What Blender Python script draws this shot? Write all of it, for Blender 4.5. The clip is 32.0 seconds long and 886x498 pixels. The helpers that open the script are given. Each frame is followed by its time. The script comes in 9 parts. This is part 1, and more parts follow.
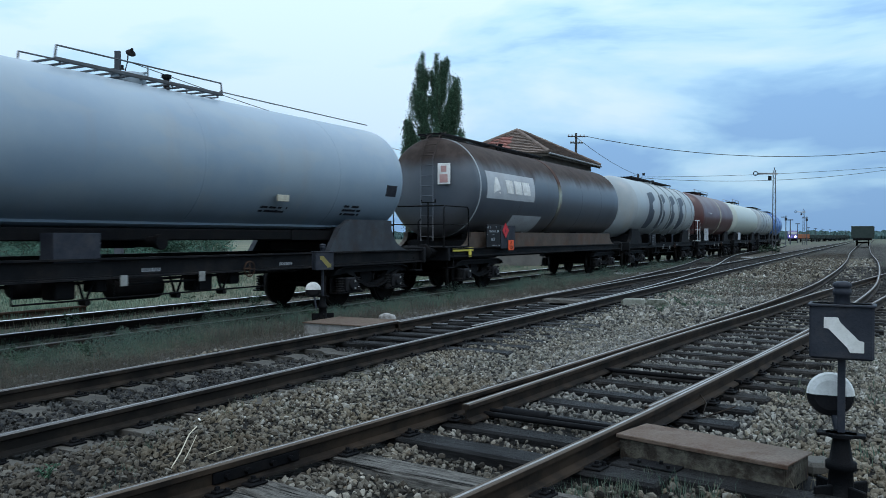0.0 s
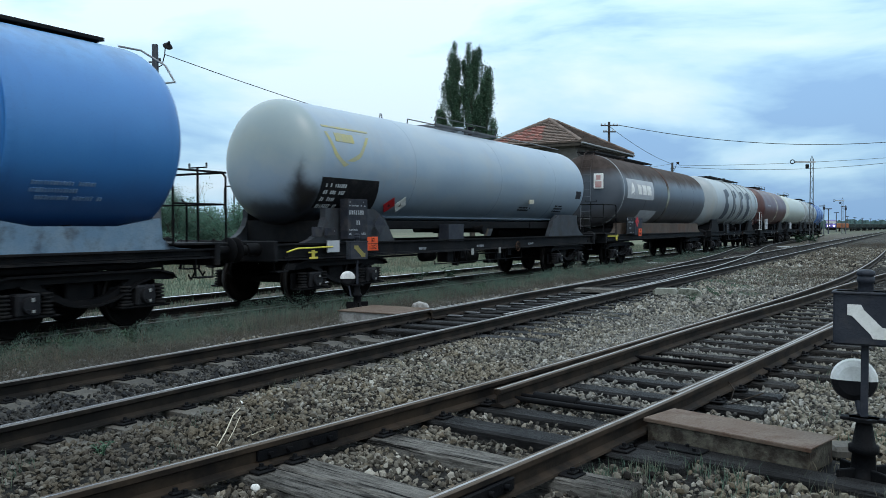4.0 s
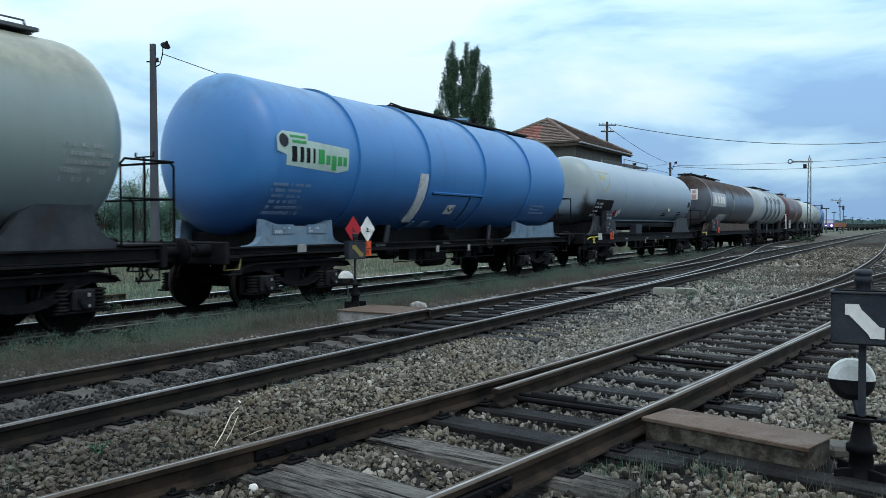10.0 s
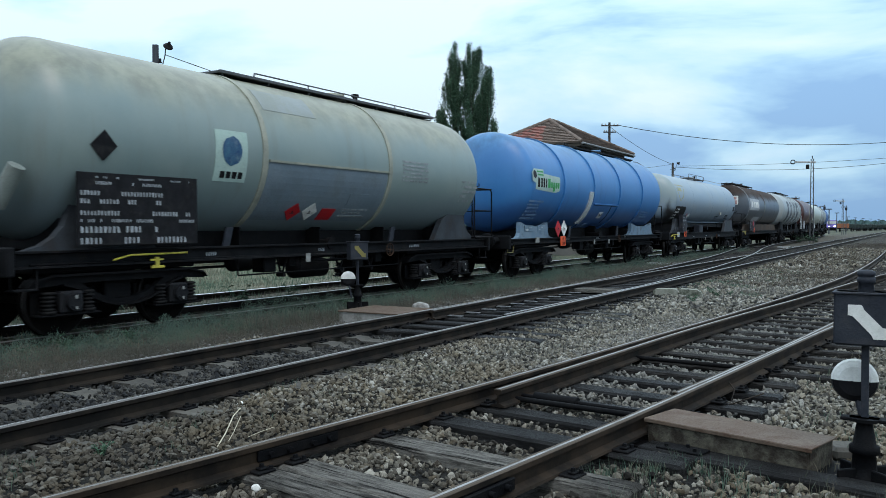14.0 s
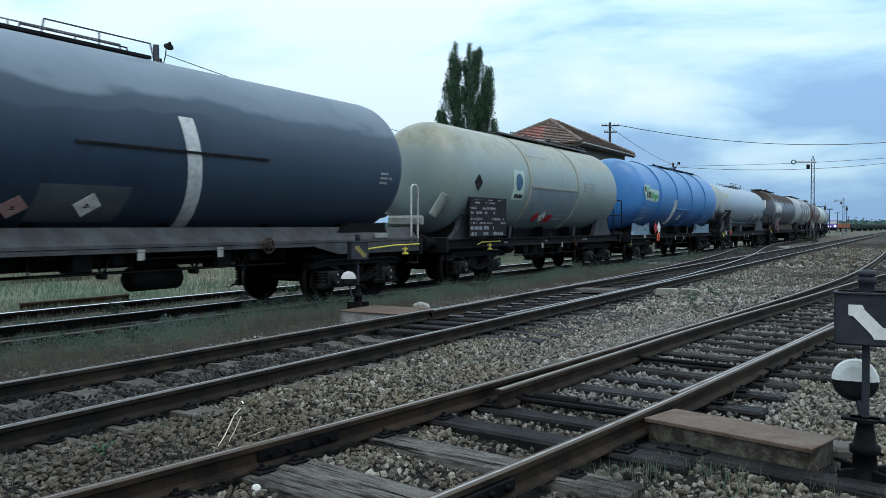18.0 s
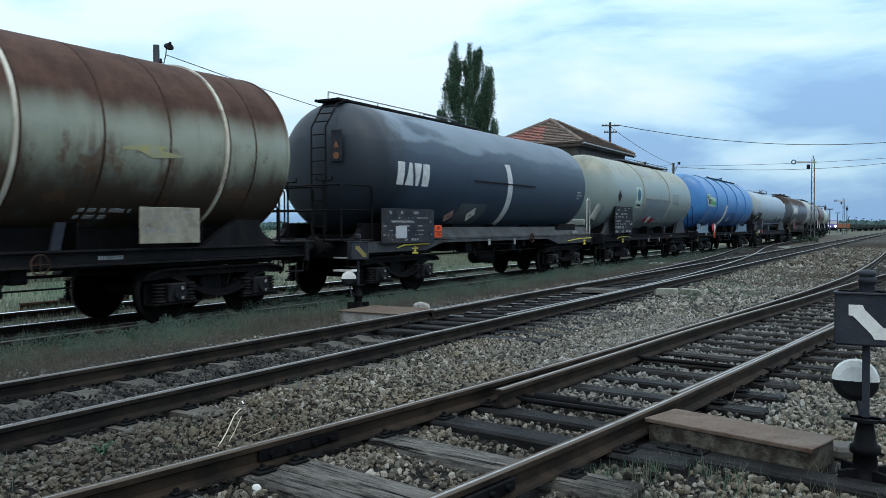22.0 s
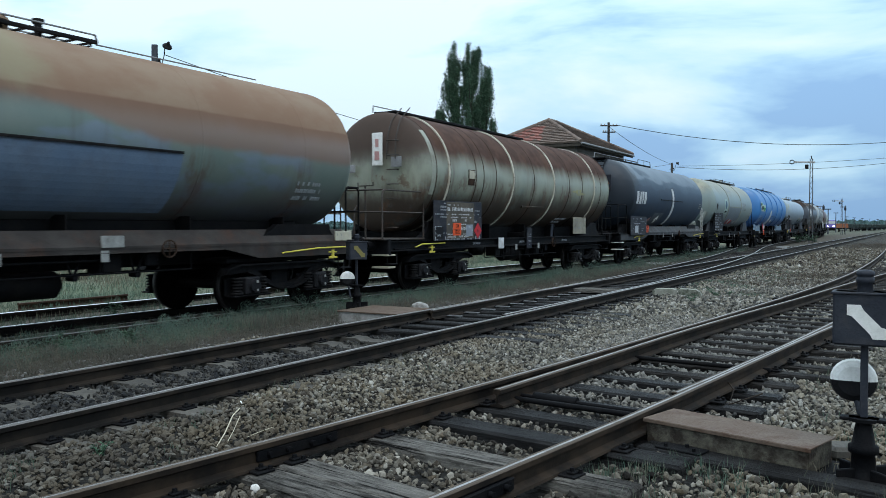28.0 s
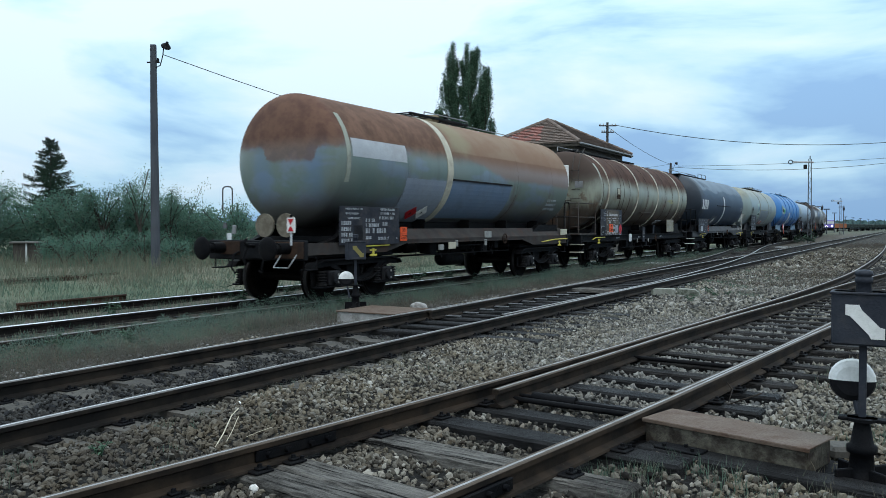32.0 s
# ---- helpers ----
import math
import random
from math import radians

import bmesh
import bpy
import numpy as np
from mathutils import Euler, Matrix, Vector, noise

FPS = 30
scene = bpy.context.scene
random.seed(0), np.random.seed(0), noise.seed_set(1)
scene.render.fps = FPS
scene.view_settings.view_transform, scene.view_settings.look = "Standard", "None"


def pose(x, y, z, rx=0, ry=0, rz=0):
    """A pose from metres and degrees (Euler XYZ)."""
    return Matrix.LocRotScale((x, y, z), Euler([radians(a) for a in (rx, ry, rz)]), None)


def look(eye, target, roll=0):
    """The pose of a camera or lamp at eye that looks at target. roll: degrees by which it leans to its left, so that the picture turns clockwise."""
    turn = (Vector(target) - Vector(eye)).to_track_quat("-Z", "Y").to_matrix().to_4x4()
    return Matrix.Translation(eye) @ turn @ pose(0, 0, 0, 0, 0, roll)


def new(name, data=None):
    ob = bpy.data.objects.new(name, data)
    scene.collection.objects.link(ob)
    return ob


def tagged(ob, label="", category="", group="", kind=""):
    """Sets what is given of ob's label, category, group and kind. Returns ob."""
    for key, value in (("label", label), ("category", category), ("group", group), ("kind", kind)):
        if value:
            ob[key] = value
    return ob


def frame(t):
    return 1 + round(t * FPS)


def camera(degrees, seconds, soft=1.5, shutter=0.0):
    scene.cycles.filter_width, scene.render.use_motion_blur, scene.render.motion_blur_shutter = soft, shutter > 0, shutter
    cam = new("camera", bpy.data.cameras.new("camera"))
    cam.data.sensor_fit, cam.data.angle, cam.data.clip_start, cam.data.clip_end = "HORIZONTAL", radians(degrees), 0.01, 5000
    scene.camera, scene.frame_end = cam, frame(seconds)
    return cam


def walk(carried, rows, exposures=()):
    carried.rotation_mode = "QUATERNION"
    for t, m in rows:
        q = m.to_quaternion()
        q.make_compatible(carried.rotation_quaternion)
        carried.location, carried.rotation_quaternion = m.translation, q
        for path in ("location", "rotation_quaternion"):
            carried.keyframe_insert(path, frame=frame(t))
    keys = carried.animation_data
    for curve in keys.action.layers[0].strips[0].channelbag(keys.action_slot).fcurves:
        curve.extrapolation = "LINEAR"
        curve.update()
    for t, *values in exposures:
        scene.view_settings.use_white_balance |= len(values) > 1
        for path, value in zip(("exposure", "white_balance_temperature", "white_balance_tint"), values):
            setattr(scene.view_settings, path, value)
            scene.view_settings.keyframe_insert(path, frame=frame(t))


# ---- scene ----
# World: metres, railhead of the middle track is z = 0, the tracks run along +Y, the camera stands over the origin.
EXPO, SKY_NISHITA, SKY_GAIN = -0.03, 0.06, 1.0
CAM = ((0, 27.964, 0.865, -0.02, 0.2), (0.5, 28.759, 1.275, -0.04, 0.09), (1, 29.737, 1.683, -0.075, 0), (1.5, 30.804, 1.9, -0.084, 0),
       (2, 31.111, 1.777, -0.11, 0), (2.5, 30.914, 1.692, -0.11, 0), (3, 30.6, 1.629, -0.1, 0), (3.5, 30.361, 1.599, -0.1, 0),
       (5.5, 30.091, 1.559, -0.11, 0), (6.5, 30.025, 1.563, -0.11, 0), (7.5, 29.998, 1.57, -0.11, 0), (8.5, 30.03, 1.575, -0.11, 0),
       (9.5, 30.054, 1.592, -0.11, 0), (10.5, 30.109, 1.608, -0.11, 0), (11, 30.124, 1.559, -0.11, 0), (12, 30.169, 1.559, -0.11, 0),
       (13, 30.219, 1.559, -0.11, 0), (14.5, 30.253, 1.559, -0.11, 0), (16.5, 30.278, 1.56, -0.11, 0), (18, 30.278, 1.56, -0.11, 0),
       (19.5, 30.328, 1.56, -0.11, 0), (21, 30.333, 1.56, -0.11, 0), (22, 30.291, 1.558, -0.11, 0), (23, 30.278, 1.56, -0.11, 0),
       (25.5, 30.278, 1.56, -0.11, 0), (27.5, 30.224, 1.559, -0.11, 0), (28.5, 30.164, 1.558, -0.11, 0), (30, 30.141, 1.553, -0.11, 0),
       (32, 30.109, 1.558, -0.11, 0))
EYE_Z = 1.333
cam = camera(56.96, 32.0, soft=0.5, shutter=0.4)


def cam_pose(yaw, down, lean, ahead):
    a = radians(yaw)
    return pose(-math.sin(a) * ahead, math.cos(a) * ahead, EYE_Z, 90 - down, 0, yaw) @ pose(0, 0, 0, 0, 0, lean)


walk(cam, [(t, cam_pose(y, d, r, a)) for t, y, d, r, a in CAM], exposures=((0, EXPO - 0.17, 6100, 10), (1, EXPO - 0.08, 6300, 10), (2, EXPO, 6500, 10), (32, EXPO, 6500, 10)))


# ---- sky and sun ----
def world_sky():
    w = bpy.data.worlds.new("overcast_sky")
    scene.world = w
    w.use_nodes = True
    nt = w.node_tree
    nt.nodes.clear()
    out = nt.nodes.new("ShaderNodeOutputWorld")
    bg = nt.nodes.new("ShaderNodeBackground")
    sky = nt.nodes.new("ShaderNodeTexSky")
    sky.sky_type = "NISHITA"
    sky.sun_disc = False
    sky.sun_elevation = radians(60)
    sky.sun_rotation = radians(137)
    sky.air_density = 1.6
    sky.dust_density = 2.0
    tc = nt.nodes.new("ShaderNodeTexCoord")
    mp = nt.nodes.new("ShaderNodeMapping")
    mp.inputs["Scale"].default_value = (1.0, 1.0, 3.4)
    mp.inputs["Location"].default_value = (0.35, 0.9, 0.2)
    nz = nt.nodes.new("ShaderNodeTexNoise")
    nz.inputs["Scale"].default_value = 3.0
    nz.inputs["Detail"].default_value = 6
    nz.inputs["Roughness"].default_value = 0.52
    nz.inputs["Distortion"].default_value = 0.35
    ramp = nt.nodes.new("ShaderNodeValToRGB")
    cr = ramp.color_ramp
    cr.elements[0].position, cr.elements[0].color = 0.30, (0.33, 0.58, 0.93, 1)
    cr.elements[1].position, cr.elements[1].color = 0.72, (0.84, 1.05, 1.22, 1)
    e = cr.elements.new(0.42)
    e.color = (0.46, 0.755, 1.05, 1)
    e = cr.elements.new(0.52)
    e.color = (0.625, 0.925, 1.15, 1)
    gain = nt.nodes.new("ShaderNodeVectorMath")
    gain.operation = "SCALE"
    gain.inputs["Scale"].default_value = SKY_NISHITA
    mix = nt.nodes.new("ShaderNodeMix")
    mix.data_type = "RGBA"
    mix.inputs[0].default_value = 0.88
    L = nt.links.new
    L(tc.outputs["Generated"], mp.inputs["Vector"])
    L(mp.outputs["Vector"], nz.inputs["Vector"])
    sep = nt.nodes.new("ShaderNodeSeparateXYZ")
    L(tc.outputs["Generated"], sep.inputs[0])
    # the cloud breaks up towards the far end of the line, where bluer sky shows
    toward = nt.nodes.new("ShaderNodeMath")
    toward.operation = "MULTIPLY_ADD"
    L(sep.outputs["X"], toward.inputs[0])
    toward.inputs[1].default_value = -0.1
    L(sep.outputs["Y"], toward.inputs[2])
    side = nt.nodes.new("ShaderNodeMath")
    side.operation = "MULTIPLY_ADD"
    L(toward.outputs[0], side.inputs[0])
    side.inputs[1].default_value = -0.30
    # and towards the horizon
    up = nt.nodes.new("ShaderNodeMath")
    up.operation = "MULTIPLY_ADD"
    L(sep.outputs["Z"], up.inputs[0])
    up.inputs[1].default_value, up.inputs[2].default_value = 1.1, 0.16
    L(up.outputs[0], side.inputs[2])
    tot = nt.nodes.new("ShaderNodeMath")
    broken = nt.nodes.new("ShaderNodeMapRange")
    broken.inputs["From Min"].default_value, broken.inputs["From Max"].default_value = 0.2, 0.8
    broken.inputs["To Min"].default_value, broken.inputs["To Max"].default_value = 0.0, 1.0
    L(nz.outputs["Fac"], broken.inputs["Value"])
    L(broken.outputs["Result"], tot.inputs[0])
    L(side.outputs[0], tot.inputs[1])
    # thicker bright cloud up the middle, thinner to the east of the line
    east = nt.nodes.new("ShaderNodeMapRange")
    east.inputs["From Min"].default_value, east.inputs["From Max"].default_value = -0.42, -0.05
    east.inputs["To Min"].default_value, east.inputs["To Max"].default_value = 0.095, -0.085
    L(sep.outputs["X"], east.inputs["Value"])
    thick = nt.nodes.new("ShaderNodeMath")
    L(tot.outputs[0], thick.inputs[0])
    L(east.outputs["Result"], thick.inputs[1])
    L(thick.outputs[0], ramp.inputs["Fac"])
    L(sky.outputs["Color"], gain.inputs[0])
    L(gain.outputs["Vector"], mix.inputs[6])
    L(ramp.outputs["Color"], mix.inputs[7])
    # an overcast sky is brighter overhead than at the horizon
    over = nt.nodes.new("ShaderNodeMath")
    over.operation = "MULTIPLY_ADD"
    L(sep.outputs["Z"], over.inputs[0])
    over.inputs[1].default_value, over.inputs[2].default_value = 1.25, 0.85
    dome = nt.nodes.new("ShaderNodeVectorMath")
    dome.operation = "SCALE"
    L(mix.outputs[2], dome.inputs[0])
    L(over.outputs[0], dome.inputs["Scale"])
    L(dome.outputs["Vector"], bg.inputs["Color"])
    bg.inputs["Strength"].default_value = SKY_GAIN
    L(bg.outputs["Background"], out.inputs["Surface"])


world_sky()
sun_data = bpy.data.lights.new("sun", "SUN")
sun_data.energy, sun_data.angle, sun_data.color = 1.1, radians(25), (1.0, 0.93, 0.87)
sun = new("sun", sun_data)
sun.matrix_world = look((24, -5.5, 61), (0, 20, 0))
# ---- geometry helpers ----
class Geo:
    """Collects vertices and faces of one mesh."""

    def __init__(self):
        self.v, self.f, self.s = [], [], []

    def add(self, verts, faces, smooth=False):
        n = len(self.v)
        self.v.extend([tuple(p) for p in verts])
        self.f.extend([tuple(i + n for i in f) for f in faces])
        self.s.extend([smooth] * len(faces))
        return self

    def box(self, x0, x1, y0, y1, z0, z1, c=0.008, m=None):
        """A box with chamfered edges."""
        c = min(c, (x1 - x0) / 2.2, (y1 - y0) / 2.2, (z1 - z0) / 2.2)
        lo, hi, v, idx = (x0, y0, z0), (x1, y1, z1), [], {}
        for sx in (0, 1):
            for sy in (0, 1):
                for sz in (0, 1):
                    s = (sx, sy, sz)
                    for a in range(3):
                        p = [(hi[k] if s[k] else lo[k]) if k == a else (hi[k] - c if s[k] else lo[k] + c) for k in range(3)]
                        idx[s, a] = len(v)
                        v.append(p)
        f = []
        for a in range(3):
            b, d = (a + 1) % 3, (a + 2) % 3
            for k in (0, 1):
                q = []
                for i, j in ((0, 0), (1, 0), (1, 1), (0, 1)):
                    s = [0, 0, 0]
                    s[a], s[b], s[d] = k, i, j
                    q.append(idx[tuple(s), a])
                f.append(q if k else q[::-1])
            for i in (0, 1):
                for j in (0, 1):
                    q = []
                    for k, ax in ((0, b), (1, b), (1, d), (0, d)):
                        s = [0, 0, 0]
                        s[a], s[b], s[d] = k, i, j
                        q.append(idx[tuple(s), ax])
                    f.append(q if i == j else q[::-1])
        for s in [(x, y, z) for x in (0, 1) for y in (0, 1) for z in (0, 1)]:
            q = [idx[s, 0], idx[s, 1], idx[s, 2]]
            f.append(q if sum(s) % 2 else q[::-1])
        if m is not None:
            v = [m @ Vector(p) for p in v]
        return self.add(v, f)

    def cyl(self, a, b, r0, r1=None, n=14, caps=True, smooth=True):
        a, b = Vector(a), Vector(b)
        r1 = r0 if r1 is None else r1
        d = (b - a).normalized()
        u = d.orthogonal().normalized()
        w = d.cross(u)
        v = []
        for p, r in ((a, r0), (b, r1)):
            for i in range(n):
                t = 2 * math.pi * i / n
                v.append(p + (u * math.cos(t) + w * math.sin(t)) * r)
        self.add(v, [(i, (i + 1) % n, n + (i + 1) % n, n + i) for i in range(n)], smooth)
        if caps:
            self.add(v[:n], [tuple(range(n))[::-1]])
            self.add(v[n:], [tuple(range(n))])
        return self

    def tube(self, pts, r, n=8):
        """A round bar along a line of points."""
        P = [Vector(p) for p in pts]
        rings, u = [], None
        for i, p in enumerate(P):
            d = ((P[min(i + 1, len(P) - 1)] - p).normalized() + (p - P[max(i - 1, 0)]).normalized()).normalized()
            u = d.orthogonal().normalized() if u is None else (u - d * u.dot(d)).normalized()
            w = d.cross(u)
            rings += [p + (u * math.cos(2 * math.pi * k / n) + w * math.sin(2 * math.pi * k / n)) * r for k in range(n)]
        f = [(i * n + k, i * n + (k + 1) % n, (i + 1) * n + (k + 1) % n, (i + 1) * n + k) for i in range(len(P) - 1) for k in range(n)]
        self.add(rings, f, True)
        self.add(rings[:n], [tuple(range(n))[::-1]])
        self.add(rings[-n:], [tuple(range(n))])
        return self

    def lathe(self, prof, n=48, axis="y", cx=0.0, cz=0.0, smooth=True, a0=0.0, a1=2 * math.pi):
        """Turns a profile of (along, radius) about an axis."""
        full = a1 - a0 > 6.28
        m = n if full else n + 1
        v, f = [], []
        for s, r in prof:
            for k in range(m):
                t = a0 + (a1 - a0) * k / n
                c, d = r * math.cos(t), r * math.sin(t)
                v.append((cx + c, s, cz + d) if axis == "y" else (s, cx + c, cz + d) if axis == "x" else (cx + c, cz + d, s))
        for i in range(len(prof) - 1):
            for k in range(n):
                k2 = (k + 1) % m
                q = (i * m + k, i * m + k2, (i + 1) * m + k2, (i + 1) * m + k)
                f.append(q[::-1] if axis == "x" or axis == "z" else q[::-1])
        return self.add(v, f, smooth)

    def prism(self, outline, axis, lo, hi):
        """Extrudes a 2D outline along an axis; the outline is in the other two axes in order."""
        n = len(outline)

        def put(p, t):
            return (t, p[0], p[1]) if axis == "x" else (p[0], t, p[1]) if axis == "y" else (p[0], p[1], t)
        v = [put(p, lo) for p in outline] + [put(p, hi) for p in outline]
        return self.add(v, [(i, (i + 1) % n, n + (i + 1) % n, n + i) for i in range(n)] + [tuple(range(n))[::-1], tuple(range(n, 2 * n))])

    def quad(self, a, b, c, d):
        return self.add([a, b, c, d], [(0, 1, 2, 3)])

    def mesh(self, name):
        me = bpy.data.meshes.new(name)
        me.from_pydata(self.v, [], self.f)
        me.polygons.foreach_set("use_smooth", self.s)
        bm = bmesh.new()
        bm.from_mesh(me)
        bmesh.ops.recalc_face_normals(bm, faces=bm.faces)
        bm.to_mesh(me)
        bm.free()
        return me


def part(name, geo, material, parent=None, label="", at=None):
    me = geo if isinstance(geo, bpy.types.Mesh) else geo.mesh(name)
    if material is not None and not me.materials:
        me.materials.append(material)
    ob = new(name, me)
    if parent is not None:
        ob.parent = parent
    if at is not None:
        ob.matrix_basis = at
    return tagged(ob, label=label)


def thing(name, label, category, group="", kind="", at=None):
    ob = new(name)
    ob.empty_display_size = 0.3
    if at is not None:
        ob.matrix_basis = at
    return tagged(ob, label, category, group, kind)


def mesh_np(name, verts, faces, material, smooth=False):
    """A mesh from arrays: verts (n, 3), faces (m, 3 or 4)."""
    verts, faces = np.asarray(verts, np.float32), np.asarray(faces, np.int32)
    me = bpy.data.meshes.new(name)
    k = faces.shape[1]
    me.vertices.add(len(verts))
    me.vertices.foreach_set("co", verts.ravel())
    me.loops.add(faces.size)
    me.loops.foreach_set("vertex_index", faces.ravel())
    me.polygons.add(len(faces))
    me.polygons.foreach_set("loop_start", np.arange(0, faces.size, k, dtype=np.int32))
    me.polygons.foreach_set("use_smooth", np.full(len(faces), smooth))
    me.update(calc_edges=True)
    me.materials.append(material)
    return me


def lettering(text, size, material, parent, m, name="lettering", label=""):
    """Raised letters in the built-in font, as a mesh; m takes the text plane (x right, y up) into the parent's space."""
    cu = bpy.data.curves.new(name, "FONT")
    cu.body, cu.size, cu.align_x, cu.align_y, cu.extrude, cu.resolution_u = text, size, "CENTER", "CENTER", 0.002, 2
    tmp = bpy.data.objects.new(name, cu)
    me = bpy.data.meshes.new_from_object(tmp)
    bpy.data.objects.remove(tmp)
    me.materials.clear()
    return part(name, me, material, parent, label, at=m)


# ---- material helpers ----
def nodes_of(name):
    m = bpy.data.materials.new(name)
    m.use_nodes = True
    return m, m.node_tree, m.node_tree.nodes["Principled BSDF"]


def n_noise(nt, vec, scale, detail=4.0, rough=0.55, stretch=None):
    if stretch:
        mp = nt.nodes.new("ShaderNodeMapping")
        mp.inputs["Scale"].default_value = stretch
        nt.links.new(vec, mp.inputs["Vector"])
        vec = mp.outputs["Vector"]
    n = nt.nodes.new("ShaderNodeTexNoise")
    n.inputs["Scale"].default_value, n.inputs["Detail"].default_value, n.inputs["Roughness"].default_value = scale, detail, rough
    nt.links.new(vec, n.inputs["Vector"])
    return n.outputs["Fac"]


def n_math(nt, op, a, b=None, clamp=False):
    n = nt.nodes.new("ShaderNodeMath")
    n.operation, n.use_clamp = op, clamp
    for i, x in enumerate((a, b)):
        if x is None:
            continue
        if isinstance(x, (int, float)):
            n.inputs[i].default_value = x
        else:
            nt.links.new(x, n.inputs[i])
    return n.outputs[0]


def n_step(nt, x, lo, hi):
    n = nt.nodes.new("ShaderNodeMapRange")
    n.interpolation_type = "SMOOTHSTEP"
    n.inputs["From Min"].default_value, n.inputs["From Max"].default_value = lo, hi
    nt.links.new(x, n.inputs["Value"])
    return n.outputs["Result"]


def n_mix(nt, fac, a, b, mode="MIX"):
    n = nt.nodes.new("ShaderNodeMix")
    n.data_type, n.blend_type = "RGBA", mode
    for i, x in ((0, fac), (6, a), (7, b)):
        if isinstance(x, (int, float)):
            n.inputs[i].default_value = x
        elif isinstance(x, tuple):
            n.inputs[i].default_value = (*x, 1)
        else:
            nt.links.new(x, n.inputs[i])
    return n.outputs[2]


def n_bump(nt, bsdf, height, strength=0.3, distance=0.01):
    b = nt.nodes.new("ShaderNodeBump")
    b.inputs["Strength"].default_value, b.inputs["Distance"].default_value = strength, distance
    nt.links.new(height, b.inputs["Height"])
    nt.links.new(b.outputs["Normal"], bsdf.inputs["Normal"])


def coords(nt, out="Object"):
    return nt.nodes.new("ShaderNodeTexCoord").outputs[out]


def surface(name, a, b, rough=0.6, metal=0.0, scale=3.0, grain=40.0, bump=0.25, dirt=None, dirt_amount=0.35, stretch=None, vary=0.0, spec=0.22, depth=0.01):
    """A plain worn surface: two tones, grain relief, optional dirt and variation from piece to piece."""
    m, nt, bs = nodes_of(name)
    co = coords(nt)
    col = n_mix(nt, n_step(nt, n_noise(nt, co, scale, 6, 0.6, stretch), 0.3, 0.7), a, b)
    fine = n_noise(nt, co, grain, 3, 0.6, stretch)
    col = n_mix(nt, n_math(nt, "MULTIPLY", n_step(nt, fine, 0.45, 0.75), 0.35), col, tuple(c * 0.55 for c in a))
    if dirt:
        col = n_mix(nt, n_math(nt, "MULTIPLY", n_step(nt, n_noise(nt, co, scale * 0.6 + 0.4, 8, 0.7), 0.48, 0.68), dirt_amount), col, dirt)
    if vary:
        oi = nt.nodes.new("ShaderNodeObjectInfo")
        hs = nt.nodes.new("ShaderNodeHueSaturation")
        nt.links.new(n_math(nt, "ADD", n_math(nt, "MULTIPLY", oi.outputs["Random"], vary * 2), 1 - vary), hs.inputs["Value"])
        nt.links.new(col, hs.inputs["Color"])
        col = hs.outputs["Color"]
    nt.links.new(col, bs.inputs["Base Color"])
    bs.inputs["Metallic"].default_value = metal
    bs.inputs["Specular IOR Level"].default_value = spec
    nt.links.new(n_math(nt, "ADD", n_math(nt, "MULTIPLY", fine, 0.25), rough - 0.12, True), bs.inputs["Roughness"])
    n_bump(nt, bs, fine, bump, depth)
    return m


